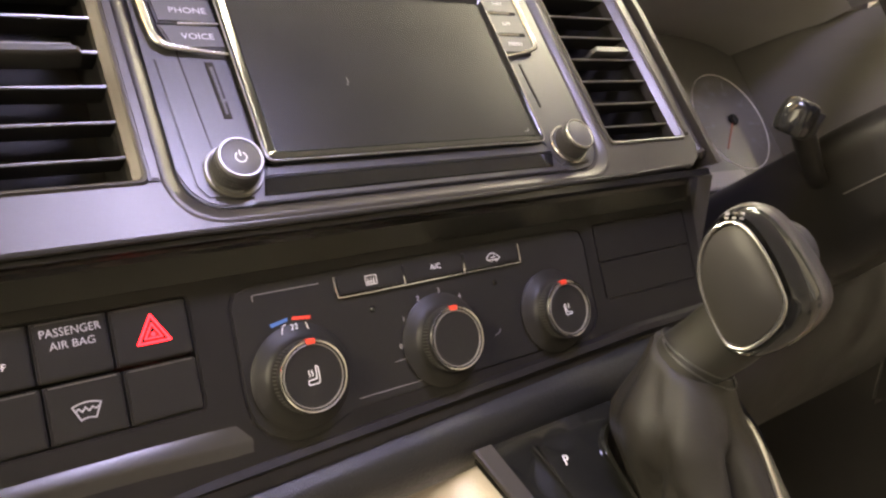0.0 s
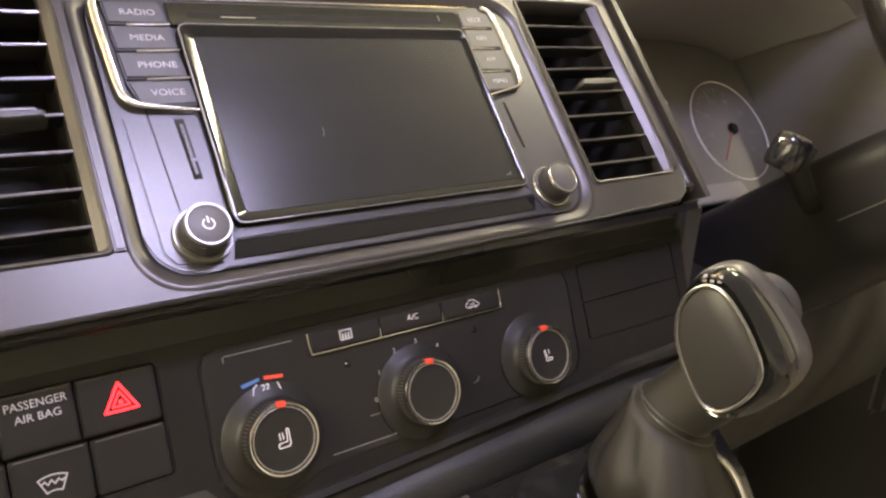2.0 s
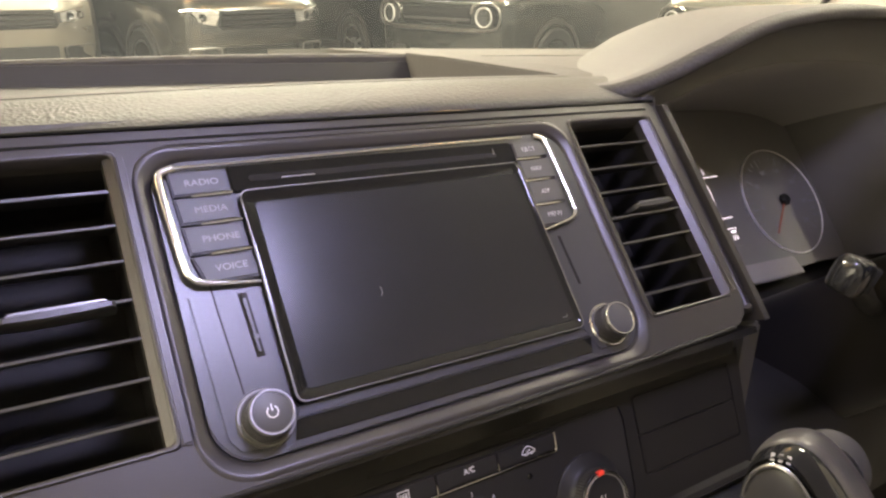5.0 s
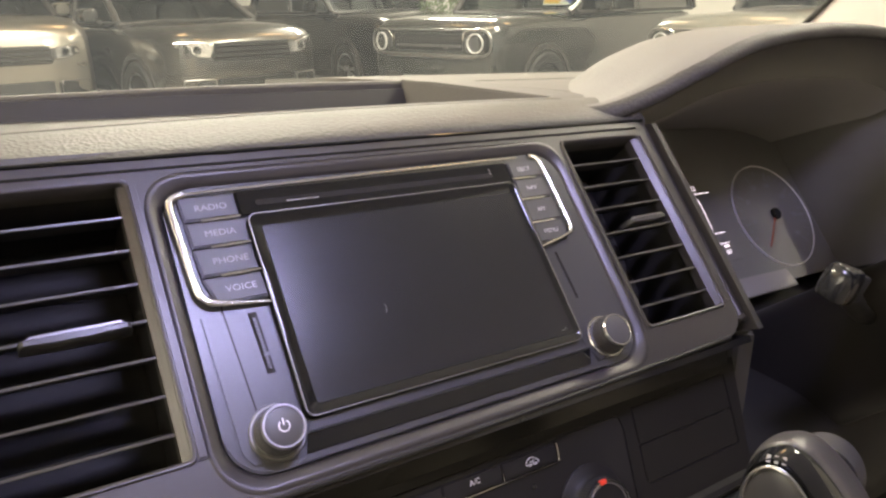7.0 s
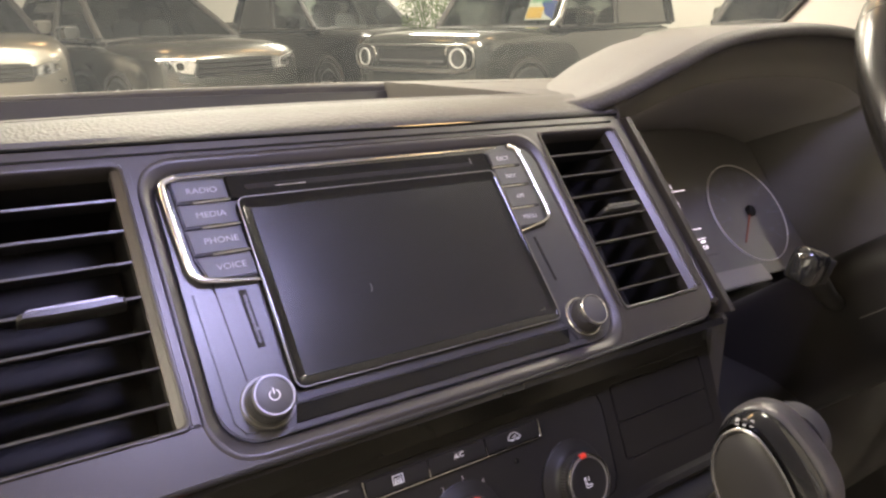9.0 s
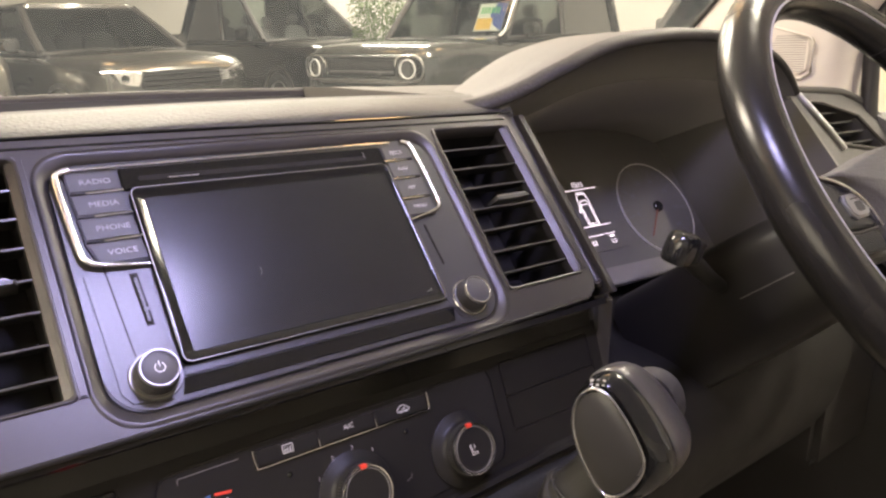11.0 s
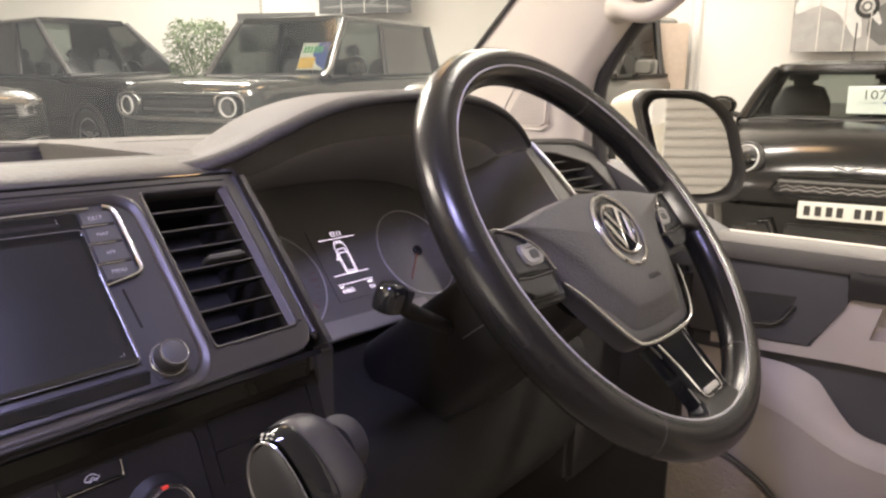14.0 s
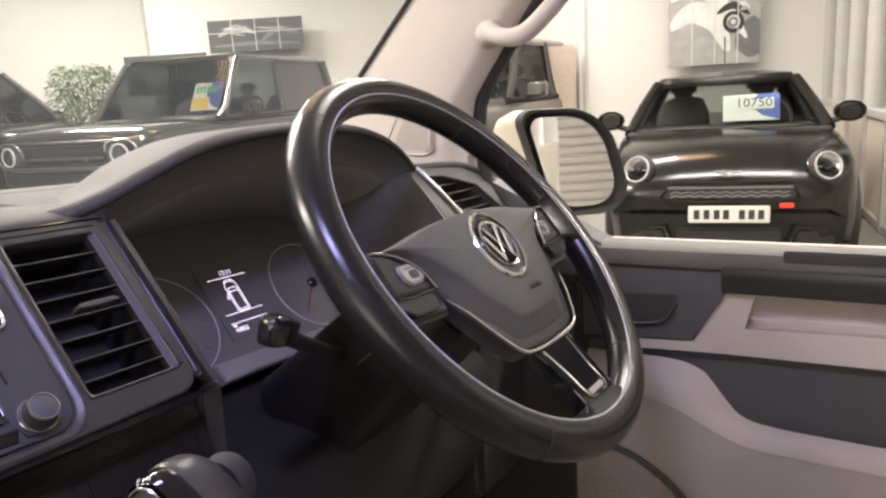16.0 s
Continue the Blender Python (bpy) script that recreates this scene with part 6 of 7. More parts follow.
        for wy in (wheel_r * 2.3, length - wheel_r * 2.5):
            part("wheel_arch", lathe(pose(s * (hw - 0.012), wy, wheel_r, 0, 90 * s, 0), [(0.02, -0.25), (wheel_r * 1.20, -0.25), (wheel_r * 1.22, 0.012), (wheel_r * 1.10, 0.02), (wheel_r * 1.08, 0.0), (0.02, -0.05)], 36), BLACK, c)
            wheel_at(c, s * (hw - 0.02), wy, wheel_r, 0.20)
    fa, fb = corner[-1], corner[1]
    for name_, i, j in (("windscreen", 0, 1), ("rear_window", 3, 2)):
        lo, hi = [], []
        for k in range(7):
            t = k / 6
            bow = (1 - (2 * t - 1) ** 2) * (0.09 if i == 0 else -0.05)
            lo.append(fa[i].lerp(fb[i], t) - Vector((0, bow, 0)))
            hi.append(fa[j].lerp(fb[j], t) - Vector((0, bow, 0)))
        gl_ = part(name_, turned(loft([lo, hi], closed=False), (0, -1 if i == 0 else 1, 0)), sight, c)
        gl_.visible_shadow = False
    part("scuttle", tube([Vector((bw * (2 * k / 6 - 1), y0 - 0.09 * (1 - (2 * k / 6 - 1) ** 2) - 0.02, bz - 0.005)) for k in range(7)], 0.025, 8), BLACK, c)
    for s, x in ((1, -0.35), (1, 0.25)):
        part("wiper", tube([Vector((x - 0.35 * s, y0 - 0.05, bz + 0.02)), Vector((x, y0 - 0.08, bz + 0.035)), Vector((x + 0.30 * s, y0 - 0.06, bz + 0.03))], 0.010, 6), BLACK, c)
    # cabin
    part("cabin_floor", box(Matrix(), -bw * 0.95, y0 + 0.1, bz - 0.12, bw * 0.95, y1 - 0.1, bz - 0.07), SEATM, c)
    part("fascia", box(Matrix(), -bw * 0.92, y0 + 0.02, bz - 0.08, bw * 0.92, y0 + 0.42, bz + 0.03, 0.03), SEATM, c)
    for sx in (-0.38, 0.38):
        for sy in (0.42, 0.72):
            yy = y0 + (y1 - y0) * sy
            st = part("seat", loft([[Vector((sx * bw / 0.8 + u, yy + dy + w, z)) for u, w in rrect(-hw_, -0.07, hw_, 0.07, 0.05, 3)] for dy, z, hw_ in ((0, bz - 0.1, 0.25), (0.06, bz + 0.10, 0.24), (0.10, bz + 0.22, 0.18), (0.11, bz + 0.25, 0.08))]), SEATM, c)
            part("headrest", box(Matrix(), sx * bw / 0.8 - 0.12, yy + 0.06, bz + 0.26, sx * bw / 0.8 + 0.12, yy + 0.16, bz + 0.42, 0.04), SEATM, st)
    part("steering_wheel", tube([Vector((0.38 * bw / 0.8 + 0.18 * math.cos(a), y0 + 0.55 + 0.08 * math.sin(a), bz + 0.06 + 0.16 * math.sin(a))) for a in [2 * math.pi * k / 24 for k in range(24)]], 0.016, 6, closed=True), SEATM, c)
    # front, drawn on an upright plane at the nose: across, up, out
    FR = Matrix(((1, 0, 0, 0), (0, 0, -1, 0), (0, 1, 0, 0), (0, 0, 0, 1)))
    if lamp_style == "round":
        for s in (-1, 1):
            lm = FR @ pose(s * 0.604, 0.728, -0.125, -18, s * 24, 0) @ Matrix.Diagonal((0.80, 0.80, 0.9, 1))
            hl = part("headlamp", lathe(lm, [(0.01, -0.06), (0.06, -0.02), (0.125, 0.035), (0.125, -0.2), (0.01, -0.2)], 40), LAMPSILVER, c, "round headlamp")
            part("lamp_ring", lathe(lm, [(0.106, 0.02), (0.122, 0.024), (0.122, 0.04), (0.114, 0.045), (0.106, 0.04)], 48), WHITERING, hl, "white lamp ring")
            part("lamp_bezel", lathe(lm, [(0.130, 0.0), (0.150, 0.0), (0.148, 0.03), (0.133, 0.045)], 48), BLACK, hl, "black bezel")
            part("lamp_lens", lathe(lm, [(0.004, 0.03), (0.035, 0.02), (0.045, 0.0), (0.045, -0.04)], 24), PRIVACY, hl, "dark lens")
            part("lamp_cross", box(lm, -0.085, -0.007, 0.0, 0.085, 0.007, 0.012, 0.003), EDGE, hl)
            part("lower_lamp", lathe(FR @ pose(s * 0.67, 0.47, -0.10, 0, s * 20, 0), [(0.01, 0.02), (0.055, 0.03), (0.06, 0.0), (0.06, -0.2), (0.01, -0.2)], 24), LAMPGLASS, c, "small round lamp")
            part("air_intake", plate(FR @ pose(s * 0.545, 0.255, 0.005, 0, s * 14, 0), rrect(-0.14, -0.075, 0.14, 0.075, 0.05, 4), -0.2, 0.0, bevel=0.02), MESH, c, "black side intake")
        part("grille", plate(FR, [(-0.43, 0.565), (-0.37, 0.635), (0.37, 0.635), (0.43, 0.565), (0.40, 0.535), (-0.40, 0.535)], -0.3, 0.015, bevel=0.012), MESH, c, "black grille")
        part("grille_bar", tube([FR @ Vector(p) for p in ((-0.45, 0.545, 0), (-0.38, 0.645, 0.02), (0, 0.652, 0.03), (0.38, 0.645, 0.02), (0.45, 0.545, 0))], 0.011, 8), PIANO, c, "gloss grille surround")
        part("grille_slat", box(FR, -0.40, 0.606, -0.02, 0.40, 0.622, 0.03, 0.004), ALLOY, c)
        for k in range(2):
            part("grille_weave", tube([FR @ Vector((-0.38 + j * 0.04, 0.552 + 0.026 * k + (0.010 if j % 2 else -0.004), 0.02)) for j in range(20)], 0.0045, 5), EDGE2, c)
        part("number_shelf", box(FR, -0.42, 0.505, -0.1, 0.42, 0.53, 0.035, 0.01), PIANO, c)
        part("centre_intake", plate(FR, rrect(-0.33, 0.20, 0.33, 0.33, 0.03, 3), -0.2, 0.03, bevel=0.02), MESH, c, "black centre intake")
        part("bumper_line", tube([FR @ Vector(p) for p in ((-0.66, 0.30, -0.06), (-0.42, 0.345, 0.03), (-0.36, 0.20, 0.03), (0.36, 0.20, 0.03), (0.42, 0.345, 0.03), (0.66, 0.30, -0.06))], 0.012, 8), PIANO, c, "gloss bumper edge")
        part("bonnet_badge", strokes(FR @ pose(0, 0.70, -0.03, -40, 0, 0), [[(-0.08, 0.012), (-0.025, 0.0), (0.0, -0.012), (0.025, 0.0), (0.08, 0.012)]], 0.009, 0.0, 0.012), EDGE2, c, "small winged badge")
        part("red_bar", box(FR, 0.315, 0.475, 0.0, 0.405, 0.508, 0.04, 0.004), REDINK, c, "small red badge bar")
        part("bonnet_scoop", box(Matrix(), -0.16, 0.44, 0.83, 0.16, 0.58, 0.862, 0.02), BLACK, c)
        part("aerial", tube([Vector((0, t0 + 0.12, tz + 0.05)), Vector((0, t0 + 0.20, tz + 0.36))], 0.006, 6), BLACK, c)
    elif lamp_style == "block":
        for s in (-1, 1):
            lm = FR @ pose(s * 0.76, 0.955, 0.0, 0, s * 8, 0)
            hl = part("headlamp", plate(lm, rrect(-0.17, -0.12, 0.15, 0.11, 0.06, 5), -0.2, 0.0, bevel=0.02), LAMPGLASS, c, "glazed headlamp")
            part("lamp_ring", lathe(lm @ Matrix.Translation((-0.03, -0.01, 0)), [(0.092, 0.0), (0.108, 0.0), (0.108, 0.018), (0.100, 0.024), (0.092, 0.018)], 40), WHITERING, hl, "white lamp ring")
            part("lamp_brow", tube([lm @ Vector(p) for p in smooth_path([(-0.19, 0.02, 0.01), (-0.17, 0.10, 0.015), (-0.08, 0.13, 0.015), (0.08, 0.13, 0.01), (0.15, 0.08, -0.01), (0.16, 0.0, -0.03)], 4)], 0.012, 8), CHROME, hl, "bright lamp outline")
            part("tow_cover", box(FR, s * 0.62 - 0.12, 0.52, -0.2, s * 0.62 + 0.12, 0.60, 0.02, 0.012), BLACK, c)
        part("grille", plate(FR, rrect(-0.56, 0.85, 0.56, 1.05, 0.05, 4), -0.3, 0.01, bevel=0.012), MESH, c, "black grille")
        for k in range(2):
            part("grille_bar", box(FR, -0.52, 0.895 + k * 0.075, -0.02, 0.52, 0.925 + k * 0.075, 0.022, 0.006), BLACK if k else EDGE, c)
        part("capsule", tube([FR @ Vector((u, v, 0.02 - 0.10 * max(0, abs(u) - 0.62) ** 1.5)) for u, v in rrect(-0.95, 0.815, 0.95, 1.085, 0.125, 8)], 0.012, 8, closed=True), EDGE, c, "bright outline round grille and lamps")
        part("grille_panel", plate(FR, rrect(-0.92, 0.83, 0.92, 1.07, 0.11, 6), -0.25, -0.004, bevel=0.01), PIANO, c, "gloss black grille panel")
        part("badge", plate(FR, circle(0.30, 0.90, 0.035, 20, 0.022), 0.0, 0.03), EDGE, c)
        part("lower_bar", tube([FR @ Vector(p) for p in ((-0.90, 0.80, -0.06), (-0.6, 0.80, 0.02), (0.6, 0.80, 0.02), (0.90, 0.80, -0.06))], 0.022, 8), EDGE, c, "satin bumper bar")
        part("skid_plate", plate(FR, rrect(-0.45, 0.36, 0.45, 0.56, 0.04, 3), -0.2, 0.03, bevel=0.015), ALLOY, c, "grey skid plate")
        part("snorkel", tube([Vector((hw * 0.96, y0 - 0.1, bz)), Vector((bw * 1.01, y0 + 0.04, bz + 0.1)), corner[1][1] + Vector((0.05, -0.05, -0.05)), corner[1][1] + Vector((0.05, 0.0, 0.0))], 0.040, 10), SILVERPAINT, c, "pale windscreen-side duct")
        part("spare_wheel", lathe(pose(0.1, length + 0.16, 1.05, 90, 0, 0), [(0.02, 0.0), (0.36, 0.0), (0.40, 0.06), (0.38, 0.20), (0.02, 0.2)], 36), RUBBER, c)
    else:
        for s in (-1, 1):
            hl = part("headlamp", plate(FR @ pose(s * 0.70, 0.94, 0.0, 0, s * 26, s * 6), [(-0.20, -0.06), (0.16, -0.075), (0.20, 0.03), (0.14, 0.075), (-0.20, 0.05)], -0.25, 0.0, bevel=0.015), LAMPSILVER, c, "glazed headlamp")
            for k in (-0.10, 0.03):
                part("lamp_lens", lathe(FR @ pose(s * 0.70, 0.94, 0.0, 0, s * 26, s * 6) @ Matrix.Translation((k, -0.005, 0)), [(0.01, 0.004), (0.032, 0.010), (0.040, 0.016), (0.044, 0.006), (0.044, -0.02)], 24), PRIVACY, hl, "dark lamp lens")
            part("lamp_brow", tube([FR @ pose(s * 0.70, 0.94, 0.0, 0, s * 26, s * 6) @ Vector(p) for p in ((-0.20, 0.052, 0.006), (0.0, 0.068, 0.01), (0.14, 0.078, 0.006))], 0.008, 6), CHROME, hl)
            part("side_intake", plate(FR @ pose(s * 0.68, 0.55, 0.01, 0, s * 20, 0), rrect(-0.16, -0.10, 0.16, 0.06, 0.03, 3), -0.2, 0.0, bevel=0.012), MESH, c, "black side intake")
            part("intake_frame", tube([FR @ pose(s * 0.68, 0.55, 0.016, 0, s * 20, 0) @ Vector((u, v, 0)) for u, v in rrect(-0.17, -0.11, 0.17, 0.07, 0.03, 3)], 0.010, 6, closed=True), EDGE, c)
        part("grille", plate(FR, [(-0.50, 0.84), (-0.47, 1.00), (0.47, 1.00), (0.50, 0.84), (0.46, 0.80), (-0.46, 0.80)], -0.3, 0.015, bevel=0.012), MESH, c, "black mesh grille")
        for k in range(3):
            part("grille_bar", box(FR, -0.46, 0.835 + k * 0.055, -0.02, 0.46, 0.850 + k * 0.055, 0.028, 0.005), PIANO, c)
        part("bonnet_letters", strokes(FR @ pose(0, 1.045, -0.09, -48, 0, 0), [[(-0.32 + k * 0.07, 0), (-0.29 + k * 0.07, 0)] for k in range(10)], 0.035, 0.0, 0.012), EDGE, c, "row of plain badge bars")
        part("lower_grille", plate(FR, rrect(-0.46, 0.46, 0.46, 0.62, 0.03, 3), -0.2, 0.02, bevel=0.012), MESH, c, "black lower grille")
        part("skid_plate", plate(FR, rrect(-0.5, 0.34, 0.5, 0.43, 0.03, 3), -0.2, 0.03, bevel=0.015), ALLOY, c, "silver skid plate")
    pz = {"round": 0.432, "block": 0.50, "slim": 0.41}[lamp_style]
    npl = part("number_plate", box(FR, -0.26, pz - 0.056, 0.0, 0.26, pz + 0.056, 0.05, 0.004), PLATEM, c, "white plate with plain dark bars")
    for k, x in enumerate((-0.205, -0.14, -0.075, -0.015, 0.085, 0.145, 0.205)):
        part("plate_bar", box(FR, x - 0.019, pz - 0.032, 0.04, x + 0.019, pz + 0.032, 0.0525), BLACK, npl)
    c.matrix_world = Matrix.Translation((place[0], place[1], 0)) @ Matrix.Rotation(radians(heading), 4, "Z")
    return c


def heading_of(fx, fy):
    """The turn that points a car's nose along (fx, fy)."""
    return math.degrees(math.atan2(fy, fx)) + 90


mini = car("hatchback", "gloss black three-door hatchback with round headlamps, price card inside", (5.16, 0.47), heading_of(-0.979, -0.203), BLACKPAINT,
    [(0.0, 0.62, 0.24, 0.52, 0.56, 0.03), (0.05, 0.74, 0.17, 0.60, 0.645, 0.04), (0.16, 0.80, 0.15, 0.68, 0.73, 0.06), (0.34, 0.84, 0.15, 0.75, 0.80, 0.07), (0.7, 0.862, 0.17, 0.81, 0.865, 0.06), (1.08, 0.865, 0.19, 0.86, 0.905, 0.04), (1.3, 0.865, 0.2, 0.88, 0.915, 0.02), (3.2, 0.865, 0.2, 0.92, 0.95, 0.02), (3.7, 0.80, 0.28, 0.90, 0.94, 0.02), (3.82, 0.72, 0.38, 0.84, 0.90, 0.02)],
    (1.12, 3.6, 0.76, 0.915), (1.74, 3.25, 0.585, 1.335), "round", 0.31)
SUV = [(0.0, 0.72, 0.42, 0.92, 0.98, 0.02), (0.05, 0.86, 0.34, 1.0, 1.06, 0.03), (0.16, 0.93, 0.30, 1.05, 1.11, 0.04), (0.45, 0.97, 0.30, 1.09, 1.16, 0.04), (1.40, 0.98, 0.34, 1.13, 1.20, 0.03), (1.6, 0.98, 0.34, 1.14, 1.20, 0.02), (4.2, 0.98, 0.34, 1.15, 1.20, 0.02), (4.62, 0.94, 0.40, 1.12, 1.18, 0.02), (4.72, 0.86, 0.48, 1.05, 1.12, 0.02)]
BOXY = [(0.0, 0.84, 0.46, 1.06, 1.10, 0.01), (0.04, 0.94, 0.36, 1.10, 1.15, 0.02), (0.14, 0.985, 0.34, 1.13, 1.19, 0.03), (0.40, 1.0, 0.34, 1.15, 1.21, 0.03), (1.40, 1.0, 0.36, 1.18, 1.24, 0.02), (1.6, 1.0, 0.36, 1.19, 1.24, 0.01), (4.3, 1.0, 0.36, 1.20, 1.24, 0.01), (4.5, 0.98, 0.42, 1.18, 1.22, 0.01), (4.55, 0.94, 0.50, 1.12, 1.18, 0.01)]
block = car("off_roader", "dark olive boxy off-roader with ring headlamps, price card inside", (4.50, 7.05), heading_of(-0.975, -0.222), GREENPAINT, BOXY, (1.52, 4.50, 0.985, 1.24), (2.05, 4.42, 0.87, 1.98), "block", 0.41)
silver = car("sport_utility_car", "silver-grey sport utility car with slim headlamps", (2.76, 8.02), heading_of(0.20, -0.98), SILVERPAINT, SUV, (1.42, 4.5, 0.90, 1.20), (2.25, 4.05, 0.74, 1.76), "slim", 0.40)
pale = car("sport_utility_car", "pale champagne sport utility car with slim headlamps", (0.35, 9.0), heading_of(0.10, -1.0), WHITEPAINT, [(y, w, zb, zs + 0.10, zt + 0.12, cr) for y, w, zb, zs, zt, cr in SUV], (1.42, 4.5, 0.90, 1.28), (2.2, 4.1, 0.76, 1.86), "slim", 0.40)
dark = car("sport_utility_car", "gloss black sport utility car parked behind", (5.95, 9.25), heading_of(0.06, -1.0), BLACKPAINT, [(y, w, zb, zs + 0.05, zt + 0.06, cr) for y, w, zb, zs, zt, cr in SUV], (1.36, 4.5, 0.92, 1.26), (2.45, 4.2, 0.76, 2.10), "slim", 0.40)
grey = car("off_roader", "pale grey boxy off-roader beside the wall", (5.9, 4.05), heading_of(-1.0, -0.05), GREYPAINT, BOXY, (1.46, 4.45, 0.93, 1.24), (1.98, 4.36, 0.82, 1.93), "block", 0.41)


def price_card(name, label, owner_m, x, y, z, w, h, word):
    c = thing(name, label, "price card", owner_m @ Vector((x, y, z)), van=False)
    m = owner_m @ Matrix.Translation((x, y, z)) @ pose(0, 0, 0, 60, 0, 0)
    part("board", box(m, -w / 2, -h / 2, -0.004, w / 2, h / 2, 0.0, 0.001), CARD, c)
    part("blue_field", plate(m, [(w * 0.5, -h * 0.5), (w * 0.5, h * 0.5), (w * 0.12, h * 0.5), (-0.02, h * 0.10), (w * 0.2, -h * 0.32)], 0.0, 0.004), CARDBLUE, c)
    if word:
        part("price_strip", plate(m, rrect(-w * 0.30, -0.02 * 1, w * 0.40, h * 0.34, 0.01, 2), 0.004, 0.007), CARD, c)
        part("price_figures", lettering(m, word, 0.115, w * 0.05, h * 0.15, 0.008, 0.002), DARK, c, "dark figures")
    else:
        for k in range(6):
            part("price_bar", box(m, -w * 0.40 + k * w * 0.12, h * 0.12, 0.004, -w * 0.32 + k * w * 0.12, h * 0.36, 0.007), CARDGREEN, c)
        part("yellow_field", box(m, -w * 0.46, -h * 0.46, 0.004, w * 0.1, -h * 0.05, 0.007), material("yellow_card_print", (0.62, 0.40, 0.10), 0.6), c)
    return c


price_card("price_card", "white and blue price card behind the hatchback windscreen", mini.matrix_world, 0.205, 1.42, 1.085, 0.44, 0.24, "10750")
price_card("price_card", "white, green and yellow price card behind the windscreen", block.matrix_world, 0.38, 2.06, 1.50, 0.44, 0.40, "")


# bands of the two prints: path, end and middle half widths, shade
BANDS = {3: [([(-0.5, 0.30), (-0.3, 0.34), (-0.1, 0.30)], 0.10, 0.16, 1), ([(0.25, 0.42), (0.40, 0.25), (0.5, 0.20)], 0.08, 0.12, 1), ([(0.30, -0.42), (0.42, -0.30), (0.5, -0.15)], 0.06, 0.14, 1), ([(-0.5, 0.02), (-0.2, 0.10), (0.1, -0.05), (0.35, -0.30)], 0.01, 0.06, 3), ([(-0.5, -0.20), (-0.25, -0.08), (0.0, -0.16), (0.15, -0.40)], 0.02, 0.09, 3), ([(-0.05, 0.45), (0.10, 0.20), (0.40, 0.10)], 0.01, 0.07, 3), ([(-0.4, 0.45), (-0.2, 0.20), (-0.05, 0.02)], 0.004, 0.02, 3), ([(-0.45, -0.40), (-0.15, -0.34), (0.10, -0.45)], 0.02, 0.07, 2), ([(0.02, -0.10), (0.20, -0.04), (0.38, -0.12)], 0.005, 0.03, 0)],
         8: [([(-0.4, 0.0), (-0.2, 0.25), (0.0, 0.05)], 0.02, 0.10, 2), ([(0.05, -0.2), (0.25, 0.15), (0.45, 0.0)], 0.02, 0.09, 1), ([(-0.45, -0.3), (0.0, -0.25), (0.45, -0.32)], 0.02, 0.06, 1)]}


def poster(name, label, x, y, z, w, h, facing, base_colour, seed):
    """A framed photo print, drawn as plain shapes."""
    rnd = random.Random(seed)
    p = thing(name, label, "poster", (x, y, z - h / 2), van=False)
    m = Matrix.Translation((x, y, z)) @ pose(0, 0, 0, 90, 0, facing)
    part("board", box(m, -w / 2, -h / 2, -0.03, w / 2, h / 2, 0.0, 0.004), base_colour, p)
    greys = [material("print_grey", (g, g, g * 0.97), 0.5, mottle=0.3, mottle_size=0.15) for g in (0.03, 0.14, 0.34, 0.62)]

    def swoop(path, r0, r1, mat, k):
        """A flat curved band of the print, growing from r0 to r1 and thinning out again."""
        mid = smooth_path([(cx * w, cy * h, 0) for cx, cy in path], 5)
        up, lo = [], []
        for i, q in enumerate(mid):
            d = (mid[min(i + 1, len(mid) - 1)] - mid[max(i - 1, 0)]).normalized()
            t = i / (len(mid) - 1)
            r = (r0 + (r1 - r0) * math.sin(math.pi * t)) * h
            up.append((q.x - d.y * r, q.y + d.x * r))
            lo.append((q.x + d.y * r, q.y - d.x * r))
        inside = [(max(-w * 0.495, min(w * 0.495, u)), max(-h * 0.495, min(h * 0.495, v))) for u, v in up + lo[::-1]]
        part("print_shape", plate(m, inside, 0.0, 0.002 + 0.0005 * k), mat, p)

    for k, (path, r0, r1, g) in enumerate(BANDS[seed]):
        swoop(path, r0, r1, greys[g], k)
    for k in range(14):
        cu, cv = rnd.uniform(-0.42, 0.42), rnd.uniform(-0.1, 0.45)
        a = rnd.uniform(-0.5, 0.5)
        l = rnd.uniform(0.04, 0.12)
        swoop([(cu - l, cv - a * l), (cu, cv + 0.01), (cu + l, cv + a * l)], 0.004, rnd.uniform(0.008, 0.02), greys[rnd.choice((0, 1, 2, 3))], 12 + k * 0.3)
    hub = m @ Matrix.Translation((0.20 * w, -0.17 * h, 0.0115))
    part("print_ring", lathe(hub, [(0.055 * h, 0), (0.085 * h, 0), (0.085 * h, 0.001), (0.055 * h, 0.001)], 28), greys[0], p)
    part("print_ring", lathe(hub, [(0.022 * h, 0), (0.038 * h, 0), (0.038 * h, 0.001), (0.022 * h, 0.001)], 24), greys[1], p)
    for k in range(1, 4):
        part("panel_gap", box(m, -w / 2 + w * k / 4 - 0.006, -h / 2, 0.0, -w / 2 + w * k / 4 + 0.006, h / 2, 0.016), WALLM, p)
    part("panel_gap", box(m, -w / 2, h * 0.10 - 0.006, 0.0, w / 2, h * 0.10 + 0.006, 0.0165), WALLM, p)
    return p


DARKBOARD = material("dark_print_board", (0.05, 0.05, 0.05), 0.5, mottle=0.3, mottle_size=0.2)
PALEBOARD = material("grey_print_board", (0.34, 0.33, 0.32), 0.5, mottle=0.4, mottle_size=0.25)
poster("poster", "large black-and-white photo print on the wall", 9.95, 1.52, 2.28, 1.12, 1.55, -64.3, PALEBOARD, 3)
poster("poster", "wide dark photo print high on the wall", 9.80, 9.35, 2.58, 1.70, 0.56, -59.0, DARKBOARD, 8)
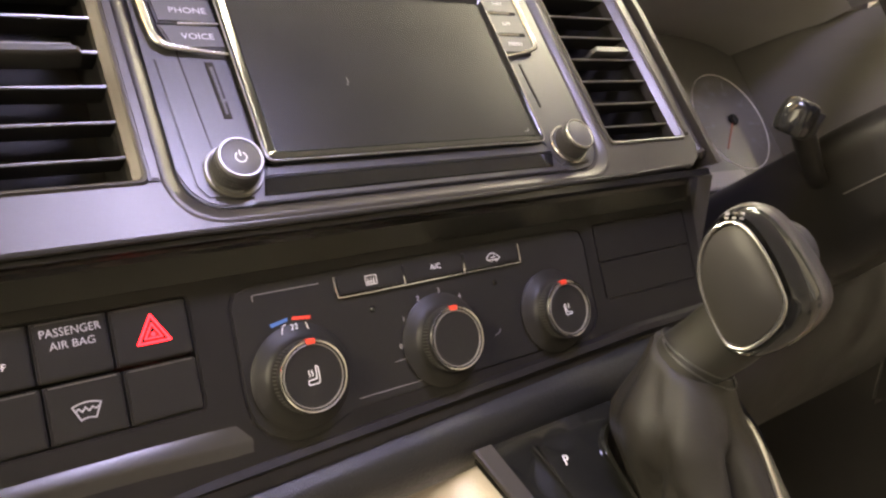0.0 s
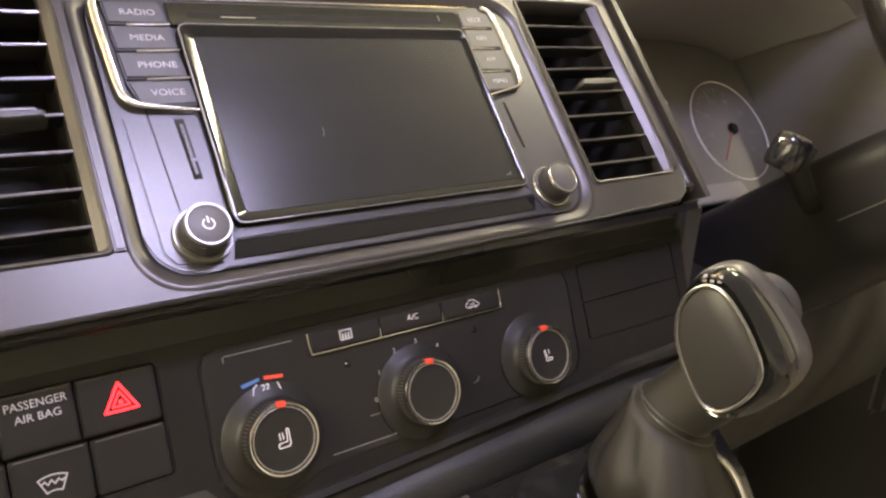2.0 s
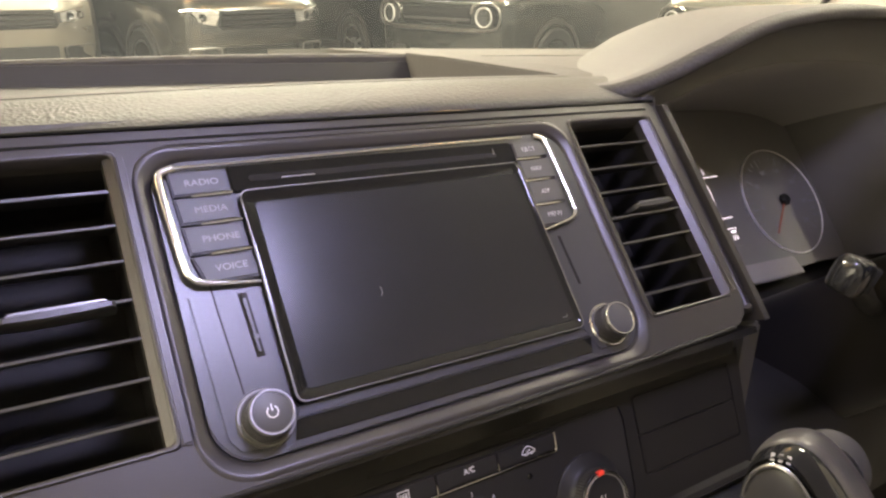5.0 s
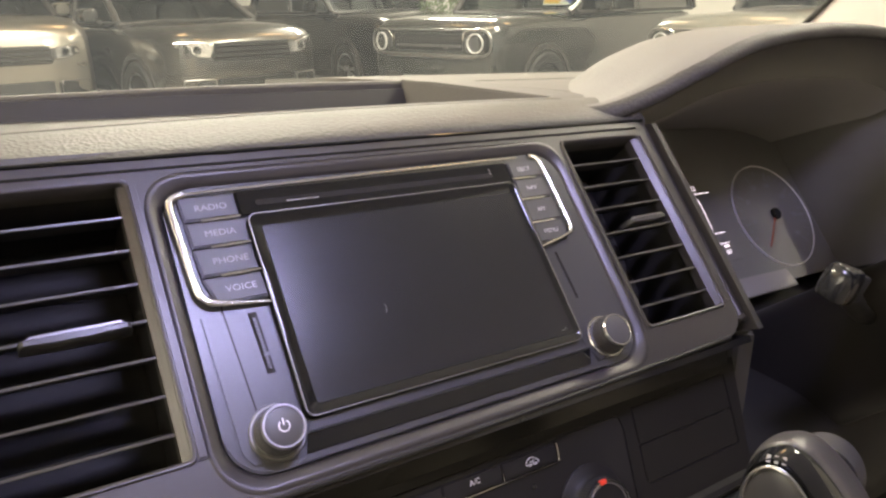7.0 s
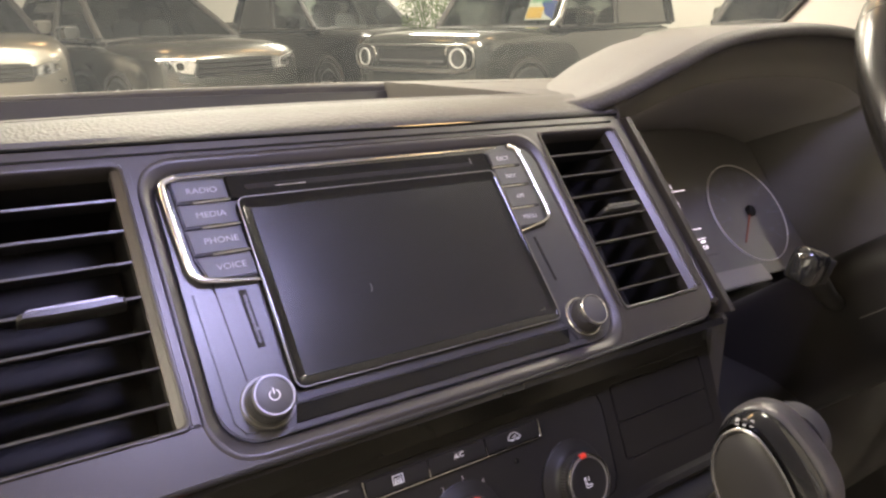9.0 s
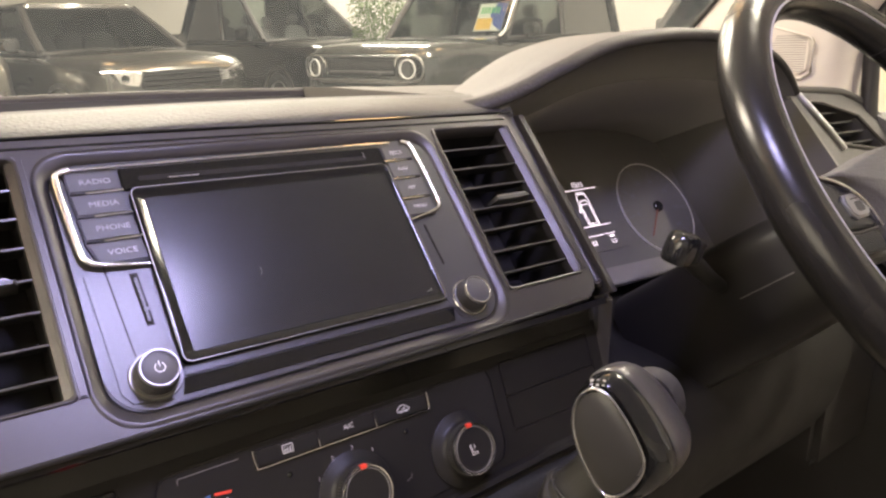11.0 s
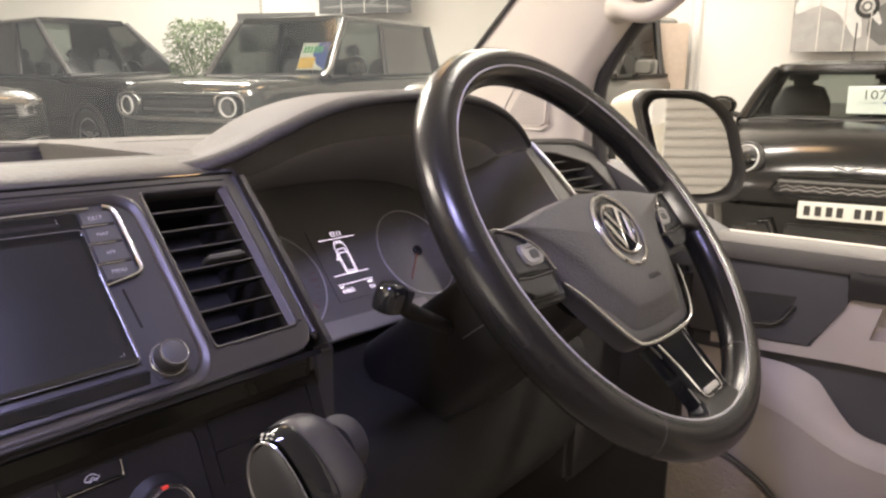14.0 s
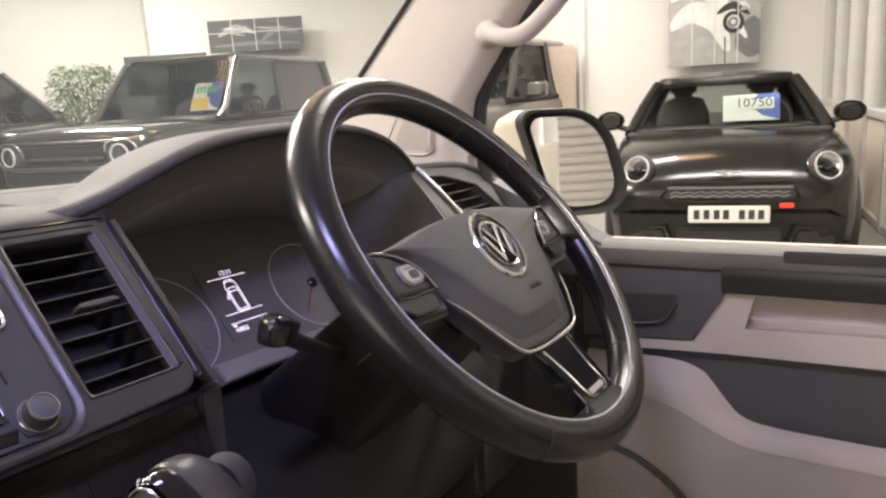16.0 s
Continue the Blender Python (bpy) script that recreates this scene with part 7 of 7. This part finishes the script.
solo("sign_board", box(Matrix.Translation((8.9, 10.75, 1.98)) @ pose(0, 0, 0, 90, 0, -59.0), -0.75, -0.35, -0.03, 0.75, 0.35, 0.0, 0.004), DARKBOARD, "plain dark sign board on the white wall", "sign", (8.9, 10.75, 1.63), van=False)

solo("sign_board", box(Matrix.Translation((6.95, 14.27, 2.98)) @ pose(0, 0, 0, 90, 0, -41.7), -0.34, -0.30, 0.0, 0.34, 0.30, 0.03, 0.004), DARKBOARD, "small dark sign board high on the white wall", "sign", (6.95, 14.27, 2.68), van=False)

# corner pillar in tan boards, beside the grey off-roader
solo("display_stand", box(Matrix.Translation((9.03, 3.36, 0)) @ pose(0, 0, 0, 0, 0, 26), -0.08, -0.30, 0, 0.08, 0.10, 1.86, 0.02), material("tan_board", (0.36, 0.29, 0.235), 0.6, mottle=0.15), "tall tan display board against the wall", "display board", (9.03, 3.36, 0), van=False)

# leafy plant in a pot behind the cars
LEAF = material("green_leaf", (0.060, 0.092, 0.030), 0.5, mottle=0.4, mottle_size=0.1)
plant = thing("potted_plant", "tall green leafy plant in a dark pot", "potted plant", (6.9, 10.2, 0), van=False)
pm = Matrix.Translation((6.9, 10.2, 0))
part("pot", lathe(pm, [(0.02, 0), (0.20, 0), (0.26, 0.42), (0.28, 0.45), (0.25, 0.45), (0.23, 0.40), (0.02, 0.40)], 28), BLACK, plant, "dark pot")
rnd = random.Random(4)
for k in range(7):
    a = 2 * math.pi * k / 7
    part("stem", tube(smooth_path([pm @ Vector((0.05 * math.cos(a), 0.05 * math.sin(a), 0.4)), pm @ Vector((0.14 * math.cos(a), 0.14 * math.sin(a), 1.1)), pm @ Vector((0.34 * math.cos(a), 0.34 * math.sin(a), 1.75 + 0.3 * rnd.random()))], 4), 0.012, 6), LEAF, plant)
verts, faces = [], []
for k in range(2600):
    a, r, z = rnd.uniform(0, 2 * math.pi), 0.46 * rnd.random() ** 0.6, rnd.uniform(1.0, 2.05)
    r *= 0.55 + 0.6 * math.sin(math.pi * (z - 0.9) / 1.35)
    c = pm @ Vector((r * math.cos(a), r * math.sin(a), z + 0.08 * rnd.random()))
    d = Vector((math.cos(a + rnd.uniform(-0.9, 0.9)), math.sin(a + rnd.uniform(-0.9, 0.9)), rnd.uniform(-0.9, 0.5))).normalized()
    s = d.cross(Vector((rnd.uniform(-1, 1), rnd.uniform(-1, 1), 1))).normalized() * rnd.uniform(0.009, 0.017)
    l = rnd.uniform(0.05, 0.11)
    i = len(verts)
    verts += [c, c + d * l * 0.45 + s, c + d * l + Vector((0, 0, -0.02)), c + d * l * 0.45 - s]
    faces += [(i, i + 1, i + 2), (i, i + 2, i + 3)]
me = bpy.data.meshes.new("crown")
me.from_pydata([v - BASES[plant.name] for v in verts], [], faces)
me.materials.append(LEAF)
crown = new("crown", me)
crown.parent = plant
tagged(crown, "many narrow green leaves", kind="stuff")

# the van's own plain nose and wheels, so that it stands on the floor
CREAM = bpy.data.materials["cream_paint"]
part("nose", loft([[Vector(p) for p in q] for q in ([(-0.85, 0.80, 0.06), (1.02, 0.80, 0.06), (1.02, 0.80, -0.75), (-0.85, 0.80, -0.75)], [(-0.82, 1.20, -0.06), (0.99, 1.20, -0.06), (0.99, 1.20, -0.75), (-0.82, 1.20, -0.75)], [(-0.74, 1.42, -0.30), (0.91, 1.42, -0.30), (0.91, 1.40, -0.75), (-0.74, 1.40, -0.75)])]), CREAM, shell, "plain cream nose of the van")
for wx in (-0.72, 0.89):
    for wy in (0.85, -2.05):
        s_ = 1 if wx > 0 else -1
        part("wheel", lathe(pose(wx, wy, -0.86, 0, 90 * s_, 0), [(0.19, -0.2), (0.30, -0.2), (0.325, -0.14), (0.325, 0.06), (0.30, 0.10), (0.20, 0.09)], 36), RUBBER, shell, "black tyre")
        part("rim", lathe(pose(wx, wy, -0.86, 0, 90 * s_, 0), [(0.01, 0.04), (0.08, 0.06), (0.19, 0.05), (0.20, 0.08), (0.20, -0.1), (0.01, -0.1)], 24), ALLOY, shell)
